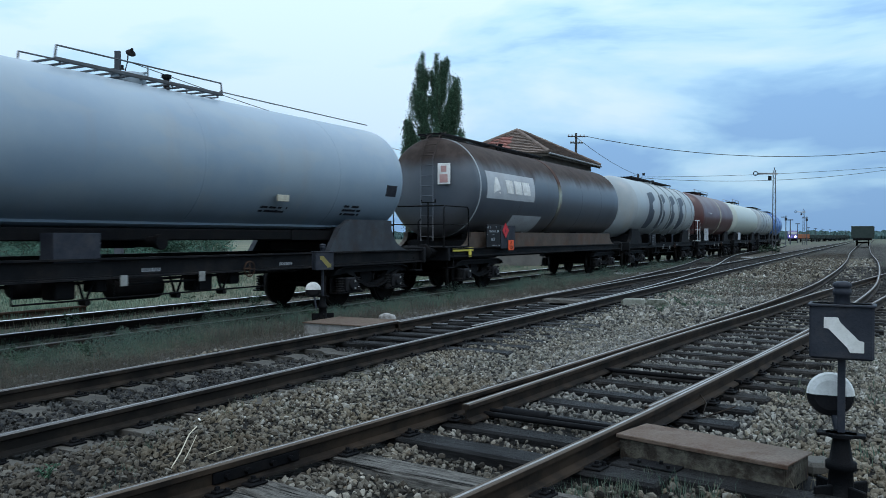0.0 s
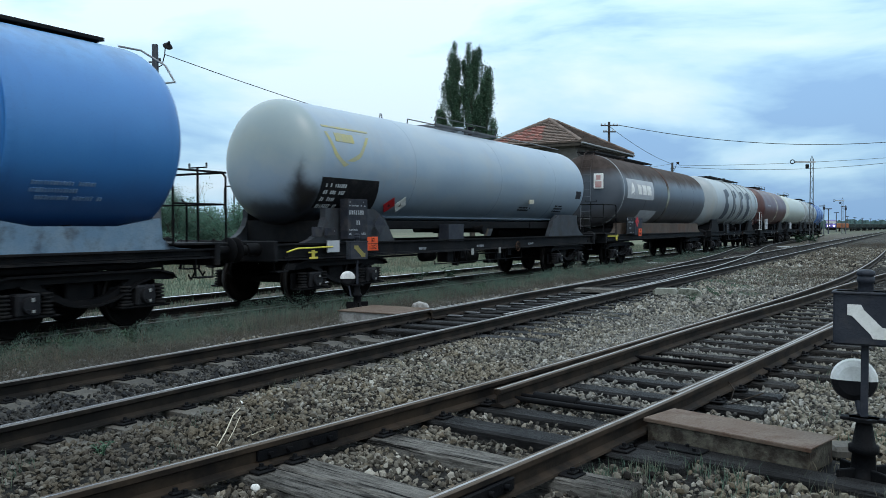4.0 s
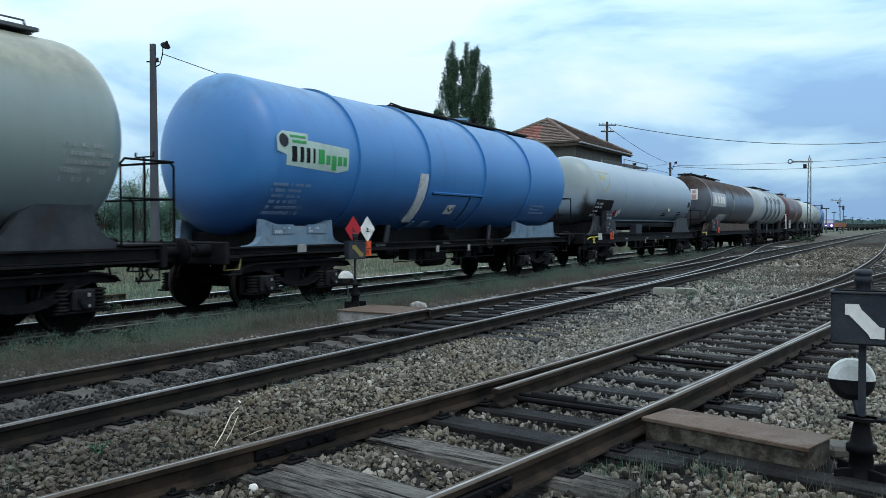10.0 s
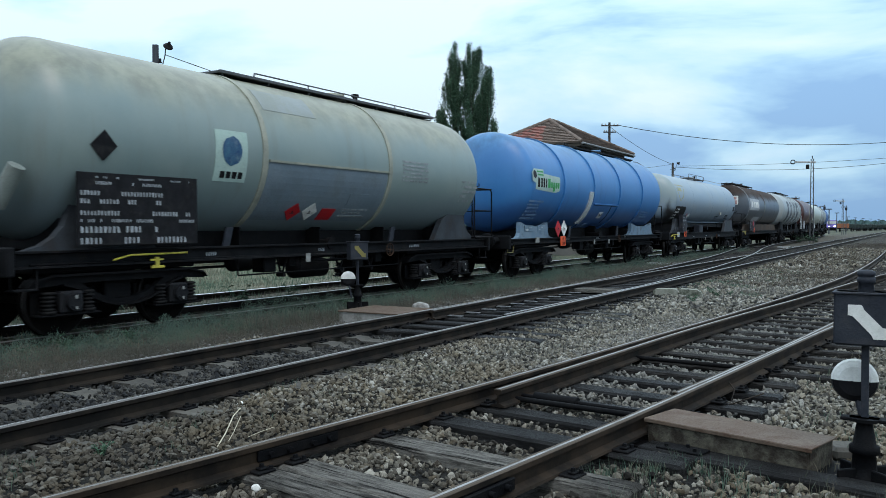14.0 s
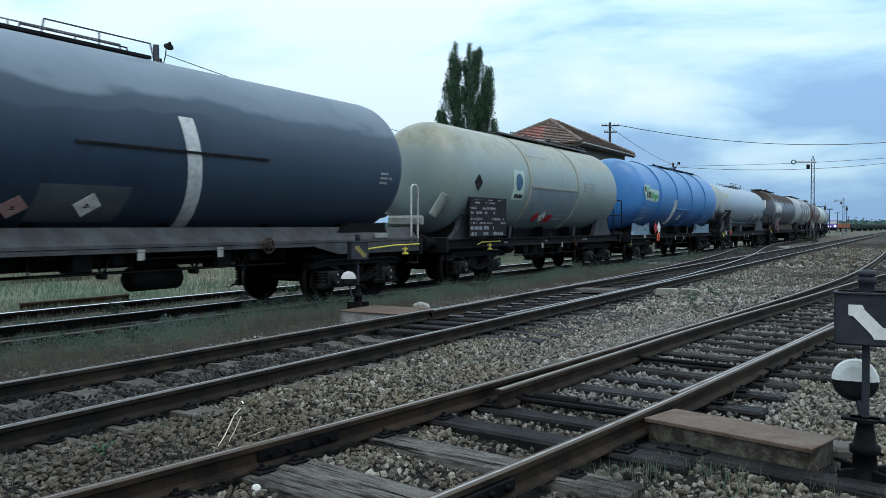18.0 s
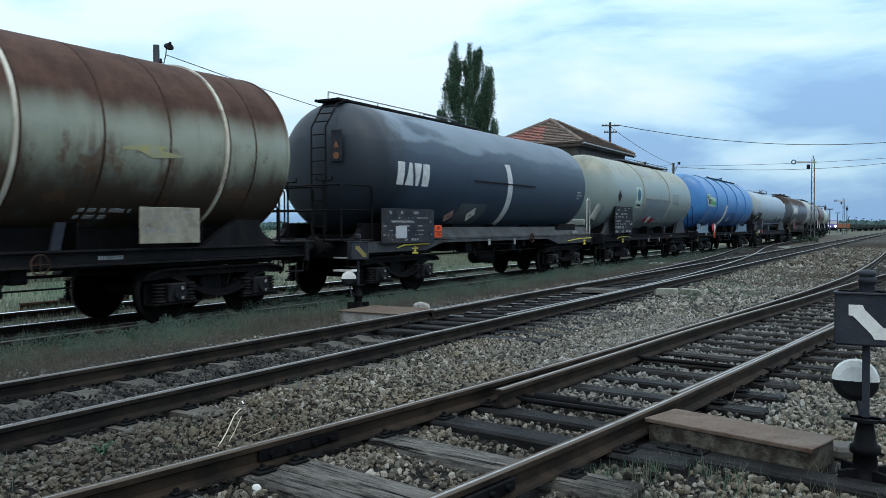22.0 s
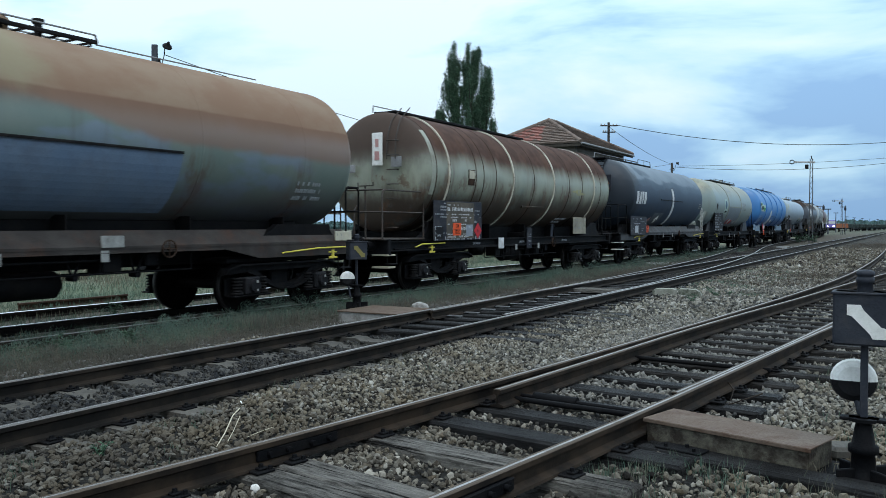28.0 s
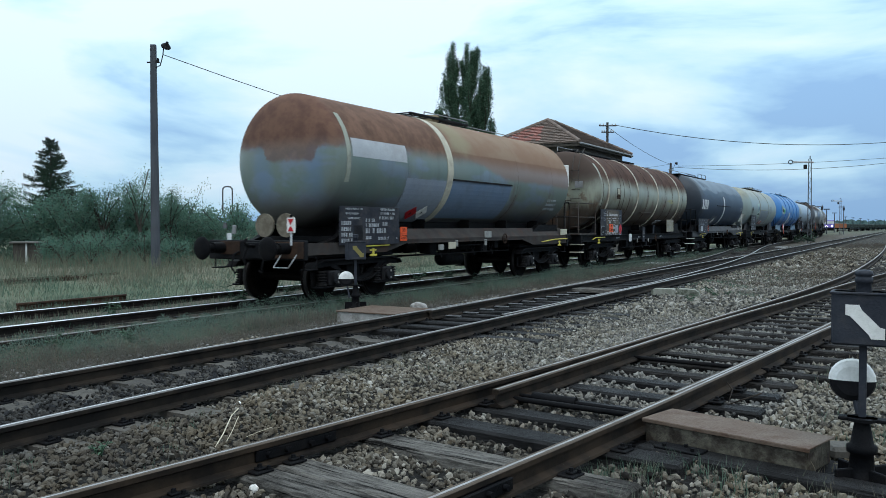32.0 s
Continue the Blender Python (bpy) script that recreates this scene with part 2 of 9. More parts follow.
def tank_paint(name, a, b, top=None, top_z=(3.3, 3.9), low=None, streak=(0.05, 0.035, 0.025), streaks=0.3, rough=0.36, top_noise=0.5, patches=None, patch_amount=0.0, extra=None, matte_top=False, spec=0.5):
    """Weathered tank paint: tone variation, a crown tone (grime on some), run-down streaks, a lower tone that puts
    underside shade into some tanks.
    """
    m, nt, bs = nodes_of(name)
    unit = nt.nodes.new("ShaderNodeVectorMath")
    unit.operation = "SCALE"
    unit.inputs["Scale"].default_value = 1 / 0.9265
    nt.links.new(coords(nt), unit.inputs[0])
    co = unit.outputs["Vector"]
    sep = nt.nodes.new("ShaderNodeSeparateXYZ")
    nt.links.new(co, sep.inputs[0])
    z = sep.outputs["Z"]
    big = n_noise(nt, co, 0.7, 6, 0.6)
    run = n_noise(nt, co, 2.6, 5, 0.6, (0.5, 1.0, 0.10))
    fine = n_noise(nt, co, 30, 4, 0.65)
    col = n_mix(nt, n_step(nt, big, 0.32, 0.68), a, b)
    if patches:
        col = n_mix(nt, n_math(nt, "MULTIPLY", n_step(nt, n_noise(nt, co, 1.1, 3, 0.5, (1, 0.6, 1.6)), 0.5, 0.6), patch_amount), col, patches)
    # lower tone: on several tanks the underside's shade or bounced light as colour
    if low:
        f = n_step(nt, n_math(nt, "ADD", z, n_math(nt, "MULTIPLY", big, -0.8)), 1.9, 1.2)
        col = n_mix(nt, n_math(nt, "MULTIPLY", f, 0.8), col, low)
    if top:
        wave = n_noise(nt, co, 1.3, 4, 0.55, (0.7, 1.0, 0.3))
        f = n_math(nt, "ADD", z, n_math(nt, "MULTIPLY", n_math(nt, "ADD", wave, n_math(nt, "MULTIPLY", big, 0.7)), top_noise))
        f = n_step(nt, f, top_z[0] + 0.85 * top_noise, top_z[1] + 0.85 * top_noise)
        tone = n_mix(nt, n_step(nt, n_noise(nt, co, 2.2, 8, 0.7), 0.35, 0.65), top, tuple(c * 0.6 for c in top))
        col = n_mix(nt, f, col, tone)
        crown = f
    f = n_math(nt, "MULTIPLY", n_step(nt, run, 0.52, 0.78), streaks)
    col = n_mix(nt, f, col, streak)
    col = n_mix(nt, n_math(nt, "MULTIPLY", n_step(nt, fine, 0.55, 0.8), 0.25), col, streak)
    if extra:
        col = extra(nt, co, sep, col)
    nt.links.new(col, bs.inputs["Base Color"])
    bs.inputs["Specular IOR Level"].default_value = spec
    gloss = n_math(nt, "ADD", n_math(nt, "MULTIPLY", big, 0.25), rough - 0.1)
    if matte_top:
        gloss = n_math(nt, "ADD", gloss, n_math(nt, "MULTIPLY", crown, 0.45))
        nt.links.new(n_math(nt, "SUBTRACT", 0.5, n_math(nt, "MULTIPLY", crown, 0.38)), bs.inputs["Specular IOR Level"])
    nt.links.new(gloss, bs.inputs["Roughness"])
    n_bump(nt, bs, n_math(nt, "ADD", n_math(nt, "MULTIPLY", fine, 0.15), n_noise(nt, co, 1.6, 2)), 0.25, 0.012)
    return m


def track_grime(nt, co, col):
    """Brake dust and oil darken the stones of the middle track's bed; the strip beside it is cleaner and paler."""
    sep = nt.nodes.new("ShaderNodeSeparateXYZ")
    nt.links.new(co, sep.inputs[0])
    wob = n_math(nt, "MULTIPLY", n_math(nt, "SUBTRACT", n_noise(nt, co, 0.9, 5), 0.5), 1.6)
    x, y = n_math(nt, "ADD", sep.outputs["X"], wob), n_math(nt, "ADD", sep.outputs["Y"], wob)
    clean = n_math(nt, "MULTIPLY", n_step(nt, y, 5.0, 9.0), n_math(nt, "MULTIPLY", n_step(nt, x, -5.0, -4.4), n_step(nt, y, 34, 22)))
    col = n_mix(nt, n_math(nt, "MULTIPLY", clean, 0.22), col, (0.225, 0.225, 0.21))
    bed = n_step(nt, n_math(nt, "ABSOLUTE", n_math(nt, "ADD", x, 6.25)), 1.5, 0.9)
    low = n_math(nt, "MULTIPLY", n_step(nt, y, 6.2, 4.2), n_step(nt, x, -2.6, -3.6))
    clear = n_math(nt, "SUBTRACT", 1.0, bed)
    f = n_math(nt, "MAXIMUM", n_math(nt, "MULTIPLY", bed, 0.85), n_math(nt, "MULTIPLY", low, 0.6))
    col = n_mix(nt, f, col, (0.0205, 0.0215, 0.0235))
    # rusty brown and mossy patches of older stones
    patch = n_noise(nt, co, 1.1, 4, 0.6)
    col = n_mix(nt, n_math(nt, "MULTIPLY", n_step(nt, patch, 0.45, 0.6), n_math(nt, "MULTIPLY", n_step(nt, y, 14, 8), n_math(nt, "MULTIPLY", clear, 0.4))), col, (0.125, 0.10, 0.064))
    col = n_mix(nt, n_math(nt, "MULTIPLY", n_step(nt, y, 11, 5), n_math(nt, "MULTIPLY", clear, 0.25)), col, (0.10, 0.078, 0.052))
    return n_mix(nt, n_math(nt, "MULTIPLY", n_step(nt, patch, 0.44, 0.36), n_math(nt, "MULTIPLY", n_step(nt, y, 3, 7), 0.3)), col, (0.08, 0.08, 0.06))


def cleaner_ahead(nt, co, col):
    """Farther along the near track the stones are cleaner and greyer."""
    sep = nt.nodes.new("ShaderNodeSeparateXYZ")
    nt.links.new(co, sep.inputs[0])
    y = n_math(nt, "ADD", sep.outputs["Y"], n_math(nt, "MULTIPLY", n_noise(nt, co, 1.1, 4), 2.0))
    return n_mix(nt, n_math(nt, "MULTIPLY", n_step(nt, y, 6.2, 9.5), 0.45), col, (0.20, 0.205, 0.20))


def timber_material(name, dark, light, spec, sheen):
    """Weathered wood: long grain, open cracks, oil and dust."""
    m, nt, bs = nodes_of(name)
    co = coords(nt)
    oi = nt.nodes.new("ShaderNodeObjectInfo")
    off = nt.nodes.new("ShaderNodeVectorMath")
    off.operation = "MULTIPLY_ADD"
    nt.links.new(oi.outputs["Random"], off.inputs[0])
    off.inputs[1].default_value = (7, 31, 3)
    nt.links.new(co, off.inputs[2])
    co = off.outputs[0]
    grain = n_noise(nt, co, 3.0, 8, 0.78, (1.6, 13, 9))
    crack = n_noise(nt, co, 1.7, 6, 0.65, (0.7, 22, 10))
    big = n_noise(nt, co, 2.2, 6, 0.65)
    col = n_mix(nt, n_step(nt, grain, 0.3, 0.66), dark, light)
    col = n_mix(nt, n_step(nt, crack, 0.57, 0.63), col, tuple(c * 0.22 for c in dark))
    col = n_mix(nt, n_math(nt, "MULTIPLY", n_step(nt, big, 0.45, 0.66), 0.75), col, tuple(c * 0.5 for c in dark))
    hs = nt.nodes.new("ShaderNodeHueSaturation")
    nt.links.new(n_math(nt, "ADD", n_math(nt, "MULTIPLY", oi.outputs["Random"], 0.8), 0.6), hs.inputs["Value"])
    nt.links.new(col, hs.inputs["Color"])
    nt.links.new(hs.outputs["Color"], bs.inputs["Base Color"])
    bs.inputs["Specular IOR Level"].default_value = spec
    nt.links.new(n_math(nt, "ADD", n_math(nt, "MULTIPLY", big, 0.4), sheen), bs.inputs["Roughness"])
    n_bump(nt, bs, n_math(nt, "SUBTRACT", grain, n_math(nt, "MULTIPLY", n_step(nt, crack, 0.55, 0.65), 0.8)), 1.0, 0.02)
    return m


def patchy_growth(nt, co, col):
    """Teal-green and reddish dry patches."""
    n = n_noise(nt, co, 0.55, 5, 0.6)
    col = n_mix(nt, n_math(nt, "MULTIPLY", n_step(nt, n, 0.52, 0.62), 0.6), col, (0.055, 0.115, 0.085))
    return n_mix(nt, n_math(nt, "MULTIPLY", n_step(nt, n, 0.47, 0.38), 0.6), col, (0.12, 0.095, 0.07))


def strip_growth(nt, co, col):
    """Blue-green plants in patches near the train rail, dead brown growth towards the middle track."""
    sep = nt.nodes.new("ShaderNodeSeparateXYZ")
    nt.links.new(co, sep.inputs[0])
    n = n_noise(nt, co, 0.7, 5, 0.6)
    x = n_math(nt, "ADD", sep.outputs["X"], n_math(nt, "MULTIPLY", n_math(nt, "SUBTRACT", n, 0.5), 2.2))
    col = n_mix(nt, n_math(nt, "MULTIPLY", n_step(nt, x, -8.9, -9.6), 0.5), col, (0.085, 0.17, 0.14))
    return n_mix(nt, n_math(nt, "MULTIPLY", n_step(nt, x, -9.2, -8.5), 0.6), col, (0.088, 0.068, 0.060))


def rust_runs(ys, colour=(0.075, 0.035, 0.02), amount=0.8, z_top=2.9):
    """Rust that has run down the tank from beside its bands."""
    def extra(nt, co, sep, col):
        wob = n_math(nt, "MULTIPLY", n_math(nt, "SUBTRACT", n_noise(nt, co, 3.5, 6, 0.65, (1, 1, 0.3)), 0.5), 0.9)
        y = n_math(nt, "ADD", sep.outputs["Y"], wob)
        f = None
        for yk, wd in ys:
            g = n_step(nt, n_math(nt, "ABSOLUTE", n_math(nt, "SUBTRACT", y, yk)), wd, wd * 0.25)
            f = g if f is None else n_math(nt, "MAXIMUM", f, g)
        z = n_math(nt, "ADD", sep.outputs["Z"], n_math(nt, "MULTIPLY", n_noise(nt, co, 1.2, 4), 1.6))
        f = n_math(nt, "MULTIPLY", f, n_step(nt, z, z_top + 0.9, z_top + 0.2))
        f = n_math(nt, "MULTIPLY", f, n_step(nt, n_noise(nt, co, 7, 6, 0.65, (1, 1, 0.09)), 0.38, 0.62))
        return n_mix(nt, n_math(nt, "MULTIPLY", f, amount), col, colour)
    return extra


def end_soot(nt, co, sep, col):
    """A yellowed rear end with a black spill below it, and a dark foot across the end."""
    big = n_noise(nt, co, 1.4, 5, 0.6)
    y = n_math(nt, "ADD", sep.outputs["Y"], n_math(nt, "MULTIPLY", n_math(nt, "SUBTRACT", big, 0.5), 0.5))
    f = n_math(nt, "MULTIPLY", n_step(nt, y, 2.3, 2.0), n_step(nt, sep.outputs["Z"], 2.2, 3.1))
    col = n_mix(nt, n_math(nt, "MULTIPLY", f, 0.4), col, (0.215, 0.245, 0.17))
    x = n_math(nt, "ADD", sep.outputs["X"], n_math(nt, "MULTIPLY", n_math(nt, "SUBTRACT", big, 0.5), 0.6))
    zz = n_math(nt, "ADD", sep.outputs["Z"], n_math(nt, "MULTIPLY", n_math(nt, "ABSOLUTE", n_math(nt, "SUBTRACT", x, 1.0)), 2.0))
    f = n_math(nt, "MULTIPLY", n_step(nt, zz, 2.95, 2.15), n_math(nt, "MULTIPLY", n_step(nt, y, 2.4, 2.05), n_step(nt, x, -0.1, 0.5)))
    foot = n_math(nt, "MULTIPLY", n_step(nt, n_math(nt, "ADD", sep.outputs["Z"], n_math(nt, "MULTIPLY", big, 0.5)), 2.3, 1.95), n_step(nt, y, 2.6, 2.3))
    return n_mix(nt, n_math(nt, "MAXIMUM", f, n_math(nt, "MULTIPLY", foot, 0.85)), col, (0.014, 0.013, 0.014))


def island_mat(name, colors, rough=0.85, grain=25.0, bump=0.4, stain=None, thin=0.0):
    """For crowds of small pieces: colour from piece to piece."""
    m, nt, bs = nodes_of(name)
    g = nt.nodes.new("ShaderNodeNewGeometry")
    r = nt.nodes.new("ShaderNodeValToRGB")
    cr = r.color_ramp
    while len(cr.elements) < len(colors):
        cr.elements.new(0.5)
    for i, c in enumerate(colors):
        cr.elements[i].position = i / (len(colors) - 1)
        cr.elements[i].color = (*c, 1)
    nt.links.new(g.outputs["Random Per Island"], r.inputs["Fac"])
    co = coords(nt)
    fine = n_noise(nt, co, grain, 4, 0.65)
    col = n_mix(nt, n_math(nt, "MULTIPLY", n_step(nt, fine, 0.4, 0.75), 0.4), r.outputs["Color"], tuple(c * 0.5 for c in colors[0]))
    big = n_noise(nt, co, 0.5, 4)
    col = n_mix(nt, n_math(nt, "MULTIPLY", n_step(nt, big, 0.45, 0.7), 0.45), col, colors[0])
    if stain:
        col = stain(nt, co, col)
    nt.links.new(col, bs.inputs["Base Color"])
    bs.inputs["Roughness"].default_value = rough
    bs.inputs["Specular IOR Level"].default_value = 0.1
    if bump:
        n_bump(nt, bs, fine, bump, 0.006)
    if thin:
        # light passes through thin leaves
        tr = nt.nodes.new("ShaderNodeBsdfTranslucent")
        nt.links.new(col, tr.inputs["Color"])
        ms = nt.nodes.new("ShaderNodeMixShader")
        ms.inputs[0].default_value = thin
        out = next(n for n in nt.nodes if n.type == "OUTPUT_MATERIAL")
        nt.links.new(bs.outputs[0], ms.inputs[1])
        nt.links.new(tr.outputs[0], ms.inputs[2])
        nt.links.new(ms.outputs[0], out.inputs["Surface"])
    return m
# ---- materials ----
RUST_STEEL = surface("rusty_steel", (0.028, 0.019, 0.015), (0.062, 0.037, 0.025), 0.8, 0.05, 4, 60, 0.4, (0.02, 0.017, 0.016), 0.5, spec=0.07)
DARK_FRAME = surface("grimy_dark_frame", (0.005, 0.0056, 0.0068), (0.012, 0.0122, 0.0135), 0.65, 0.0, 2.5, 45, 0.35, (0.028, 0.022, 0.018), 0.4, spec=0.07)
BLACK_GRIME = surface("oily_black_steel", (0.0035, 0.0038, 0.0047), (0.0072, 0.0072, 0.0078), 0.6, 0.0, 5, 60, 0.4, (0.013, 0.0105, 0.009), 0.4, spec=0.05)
GREY_STEEL = surface("grey_steel", (0.16, 0.165, 0.17), (0.24, 0.245, 0.25), 0.5, 0.3, 4, 50, 0.2, (0.06, 0.05, 0.04), 0.4)
WHITE_PAINT = surface("worn_white_paint", (0.70, 0.70, 0.68), (0.55, 0.55, 0.52), 0.5, 0, 6, 50, 0.2, (0.22, 0.18, 0.14), 0.3)
WHITE_MARK = surface("white_marking", (0.55, 0.57, 0.58), (0.38, 0.40, 0.41), 0.6, 0, 9, 60, 0.1, (0.15, 0.13, 0.11), 0.3)
FADED_YELLOW = surface("faded_yellow_emblem", (0.33, 0.31, 0.13), (0.27, 0.275, 0.19), 0.5, 0, 5, 50, 0.1, (0.25, 0.27, 0.28), 0.5)
MAST_GREY = surface("weathered_mast_paint", (0.085, 0.092, 0.10), (0.055, 0.06, 0.066), 0.6, 0, 4, 50, 0.2, (0.05, 0.04, 0.035), 0.4)
POLE_WOOD = surface("tarred_pole_wood", (0.035, 0.033, 0.034), (0.06, 0.056, 0.054), 0.85, 0, 3, 25, 0.8, None, 0, (3, 3, 0.6))
FADED_RED = surface("faded_red_print", (0.36, 0.19, 0.18), (0.42, 0.28, 0.26), 0.6)
STRAW = surface("bleached_straw", (0.50, 0.46, 0.36), (0.40, 0.36, 0.27), 0.8)
YELLOW_PAINT = surface("yellow_paint", (0.62, 0.52, 0.06), (0.50, 0.42, 0.08), 0.5, 0, 8, 50, 0.15, (0.10, 0.08, 0.03), 0.4)
ORANGE_PLATE = surface("orange_plate", (0.66, 0.085, 0.018), (0.56, 0.07, 0.018), 0.5, 0, 6, 50, 0.1, (0.12, 0.06, 0.03), 0.25)
RED_PAINT = surface("red_placard", (0.42, 0.012, 0.018), (0.33, 0.014, 0.02), 0.45, 0, 6, 50, 0.1)
BLACK_PAINT = surface("black_paint", (0.008, 0.008, 0.009), (0.014, 0.014, 0.016), 0.5, 0, 6, 50, 0.15, (0.05, 0.045, 0.04), 0.3, spec=0.07)
PANEL_MARK = surface("dulled_white_marking", (0.34, 0.36, 0.38), (0.20, 0.215, 0.23), 0.6, 0, 9, 60, 0.1, (0.1, 0.09, 0.08), 0.4)
PLATE_DARK = surface("dark_data_panel", (0.016, 0.018, 0.024), (0.028, 0.030, 0.038), 0.5, 0, 4, 40, 0.15, (0.09, 0.08, 0.07), 0.35, spec=0.07)
GREEN_MARK = surface("green_marking", (0.02, 0.26, 0.06), (0.03, 0.21, 0.06), 0.5, 0, 6, 50, 0.1)
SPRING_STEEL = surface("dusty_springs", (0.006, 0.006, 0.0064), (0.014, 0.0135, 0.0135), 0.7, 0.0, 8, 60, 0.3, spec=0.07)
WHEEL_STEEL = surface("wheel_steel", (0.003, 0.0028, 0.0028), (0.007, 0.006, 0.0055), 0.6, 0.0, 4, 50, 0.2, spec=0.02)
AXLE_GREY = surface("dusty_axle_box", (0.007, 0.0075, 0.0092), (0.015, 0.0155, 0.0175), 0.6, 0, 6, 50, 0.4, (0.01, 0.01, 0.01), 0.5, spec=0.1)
TREAD = surface("polished_tread", (0.02, 0.019, 0.019), (0.012, 0.011, 0.011), 0.5, 0.3, 10, 60, 0.05)
PALE_CONCRETE = surface("pale_broken_concrete", (0.34, 0.335, 0.32), (0.22, 0.215, 0.20), 0.85, 0, 7, 45, 0.8, (0.08, 0.07, 0.06), 0.7)
CONCRETE = surface("weathered_concrete", (0.085, 0.079, 0.068), (0.045, 0.042, 0.037), 0.85, 0, 5, 45, 0.5, (0.07, 0.06, 0.05), 0.6, vary=0.15)
POLE_CONCRETE = surface("pole_concrete", (0.065, 0.072, 0.084), (0.04, 0.046, 0.056), 0.85, 0, 1.5, 35, 0.4, (0.06, 0.055, 0.055), 0.5, (3, 3, 0.4))
TIMBER = timber_material("weathered_sleeper", (0.022, 0.0205, 0.019), (0.15, 0.142, 0.128), 0.06, 0.6)
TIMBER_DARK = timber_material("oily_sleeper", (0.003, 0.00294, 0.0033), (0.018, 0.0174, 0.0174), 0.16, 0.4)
TIMBER_MID = timber_material("grey_turnout_timber", (0.0075, 0.007, 0.007), (0.043, 0.040, 0.037), 0.08, 0.5)
RUST_COVER = surface("rusty_cover_plate", (0.088, 0.060, 0.043), (0.125, 0.098, 0.078), 0.7, 0.0, 3, 50, 0.5, (0.055, 0.027, 0.016), 0.8, spec=0.15)
RUST_WALL = surface("flaking_rusty_wall", (0.026, 0.021, 0.017), (0.105, 0.097, 0.076), 0.8, 0.0, 11, 60, 0.8, (0.02, 0.013, 0.010), 0.9, spec=0.1)
DIRTY_YELLOW = surface("dull_yellow_paint", (0.21, 0.18, 0.05), (0.15, 0.13, 0.05), 0.6)
SIGNAL_GREY = surface("dark_grey_signal_paint", (0.018, 0.021, 0.029), (0.030, 0.034, 0.043), 0.5, 0.0, 6, 60, 0.25, (0.07, 0.063, 0.056), 0.25, spec=0.12)
SLIDE_PLATE = surface("oiled_slide_plate", (0.16, 0.16, 0.165), (0.08, 0.078, 0.078), 0.3, 0.6, 6, 50, 0.1)
WIRE_MAT = surface("cable", (0.03, 0.03, 0.032), (0.05, 0.05, 0.052), 0.6, 0.2)


def rail_material(name, bright, metal=0.95, shine=0.42, dark=(0.004, 0.0034, 0.0032), brown=(0.014, 0.0105, 0.0088)):
    m, nt, bs = nodes_of(name)
    bs.inputs["Specular IOR Level"].default_value = 0.15
    co = coords(nt)
    sep = nt.nodes.new("ShaderNodeSeparateXYZ")
    nt.links.new(co, sep.inputs[0])
    n1 = n_noise(nt, co, 3, 6, 0.65)
    n2 = n_noise(nt, co, 50, 3, 0.6)
    rust = n_mix(nt, n_step(nt, n1, 0.35, 0.65), dark, brown)
    worn = n_math(nt, "ADD", sep.outputs["Z"], n_math(nt, "MULTIPLY", n2, 0.006))
    f = n_step(nt, worn, -0.008, -0.001)
    nt.links.new(n_mix(nt, f, rust, bright), bs.inputs["Base Color"])
    nt.links.new(n_math(nt, "MULTIPLY", f, metal), bs.inputs["Metallic"])
    nt.links.new(n_math(nt, "SUBTRACT", 0.78, n_math(nt, "MULTIPLY", f, shine)), bs.inputs["Roughness"])
    n_bump(nt, bs, n2, 0.3, 0.004)
    return m


RAIL = rail_material("running_rail", (0.62, 0.62, 0.64))
RAIL_MID = rail_material("half_worn_rail", (0.13, 0.122, 0.115), 0.5, 0.3, (0.006, 0.005, 0.0042), (0.022, 0.0165, 0.012))
BAND_BRIGHT = surface("bright_running_band", (0.72, 0.71, 0.71), (0.56, 0.55, 0.54), 0.32, 0.9, 2, 40, 0.05, (0.2, 0.17, 0.15), 0.5)
BAND = surface("running_band", (0.40, 0.39, 0.39), (0.26, 0.24, 0.225), 0.36, 0.85, 2, 40, 0.05, (0.11, 0.08, 0.055), 0.8)
RAIL_DULL = rail_material("brown_running_rail", (0.075, 0.059, 0.045), 0.1, 0.12, (0.0062, 0.0046, 0.0036), (0.027, 0.0185, 0.012))


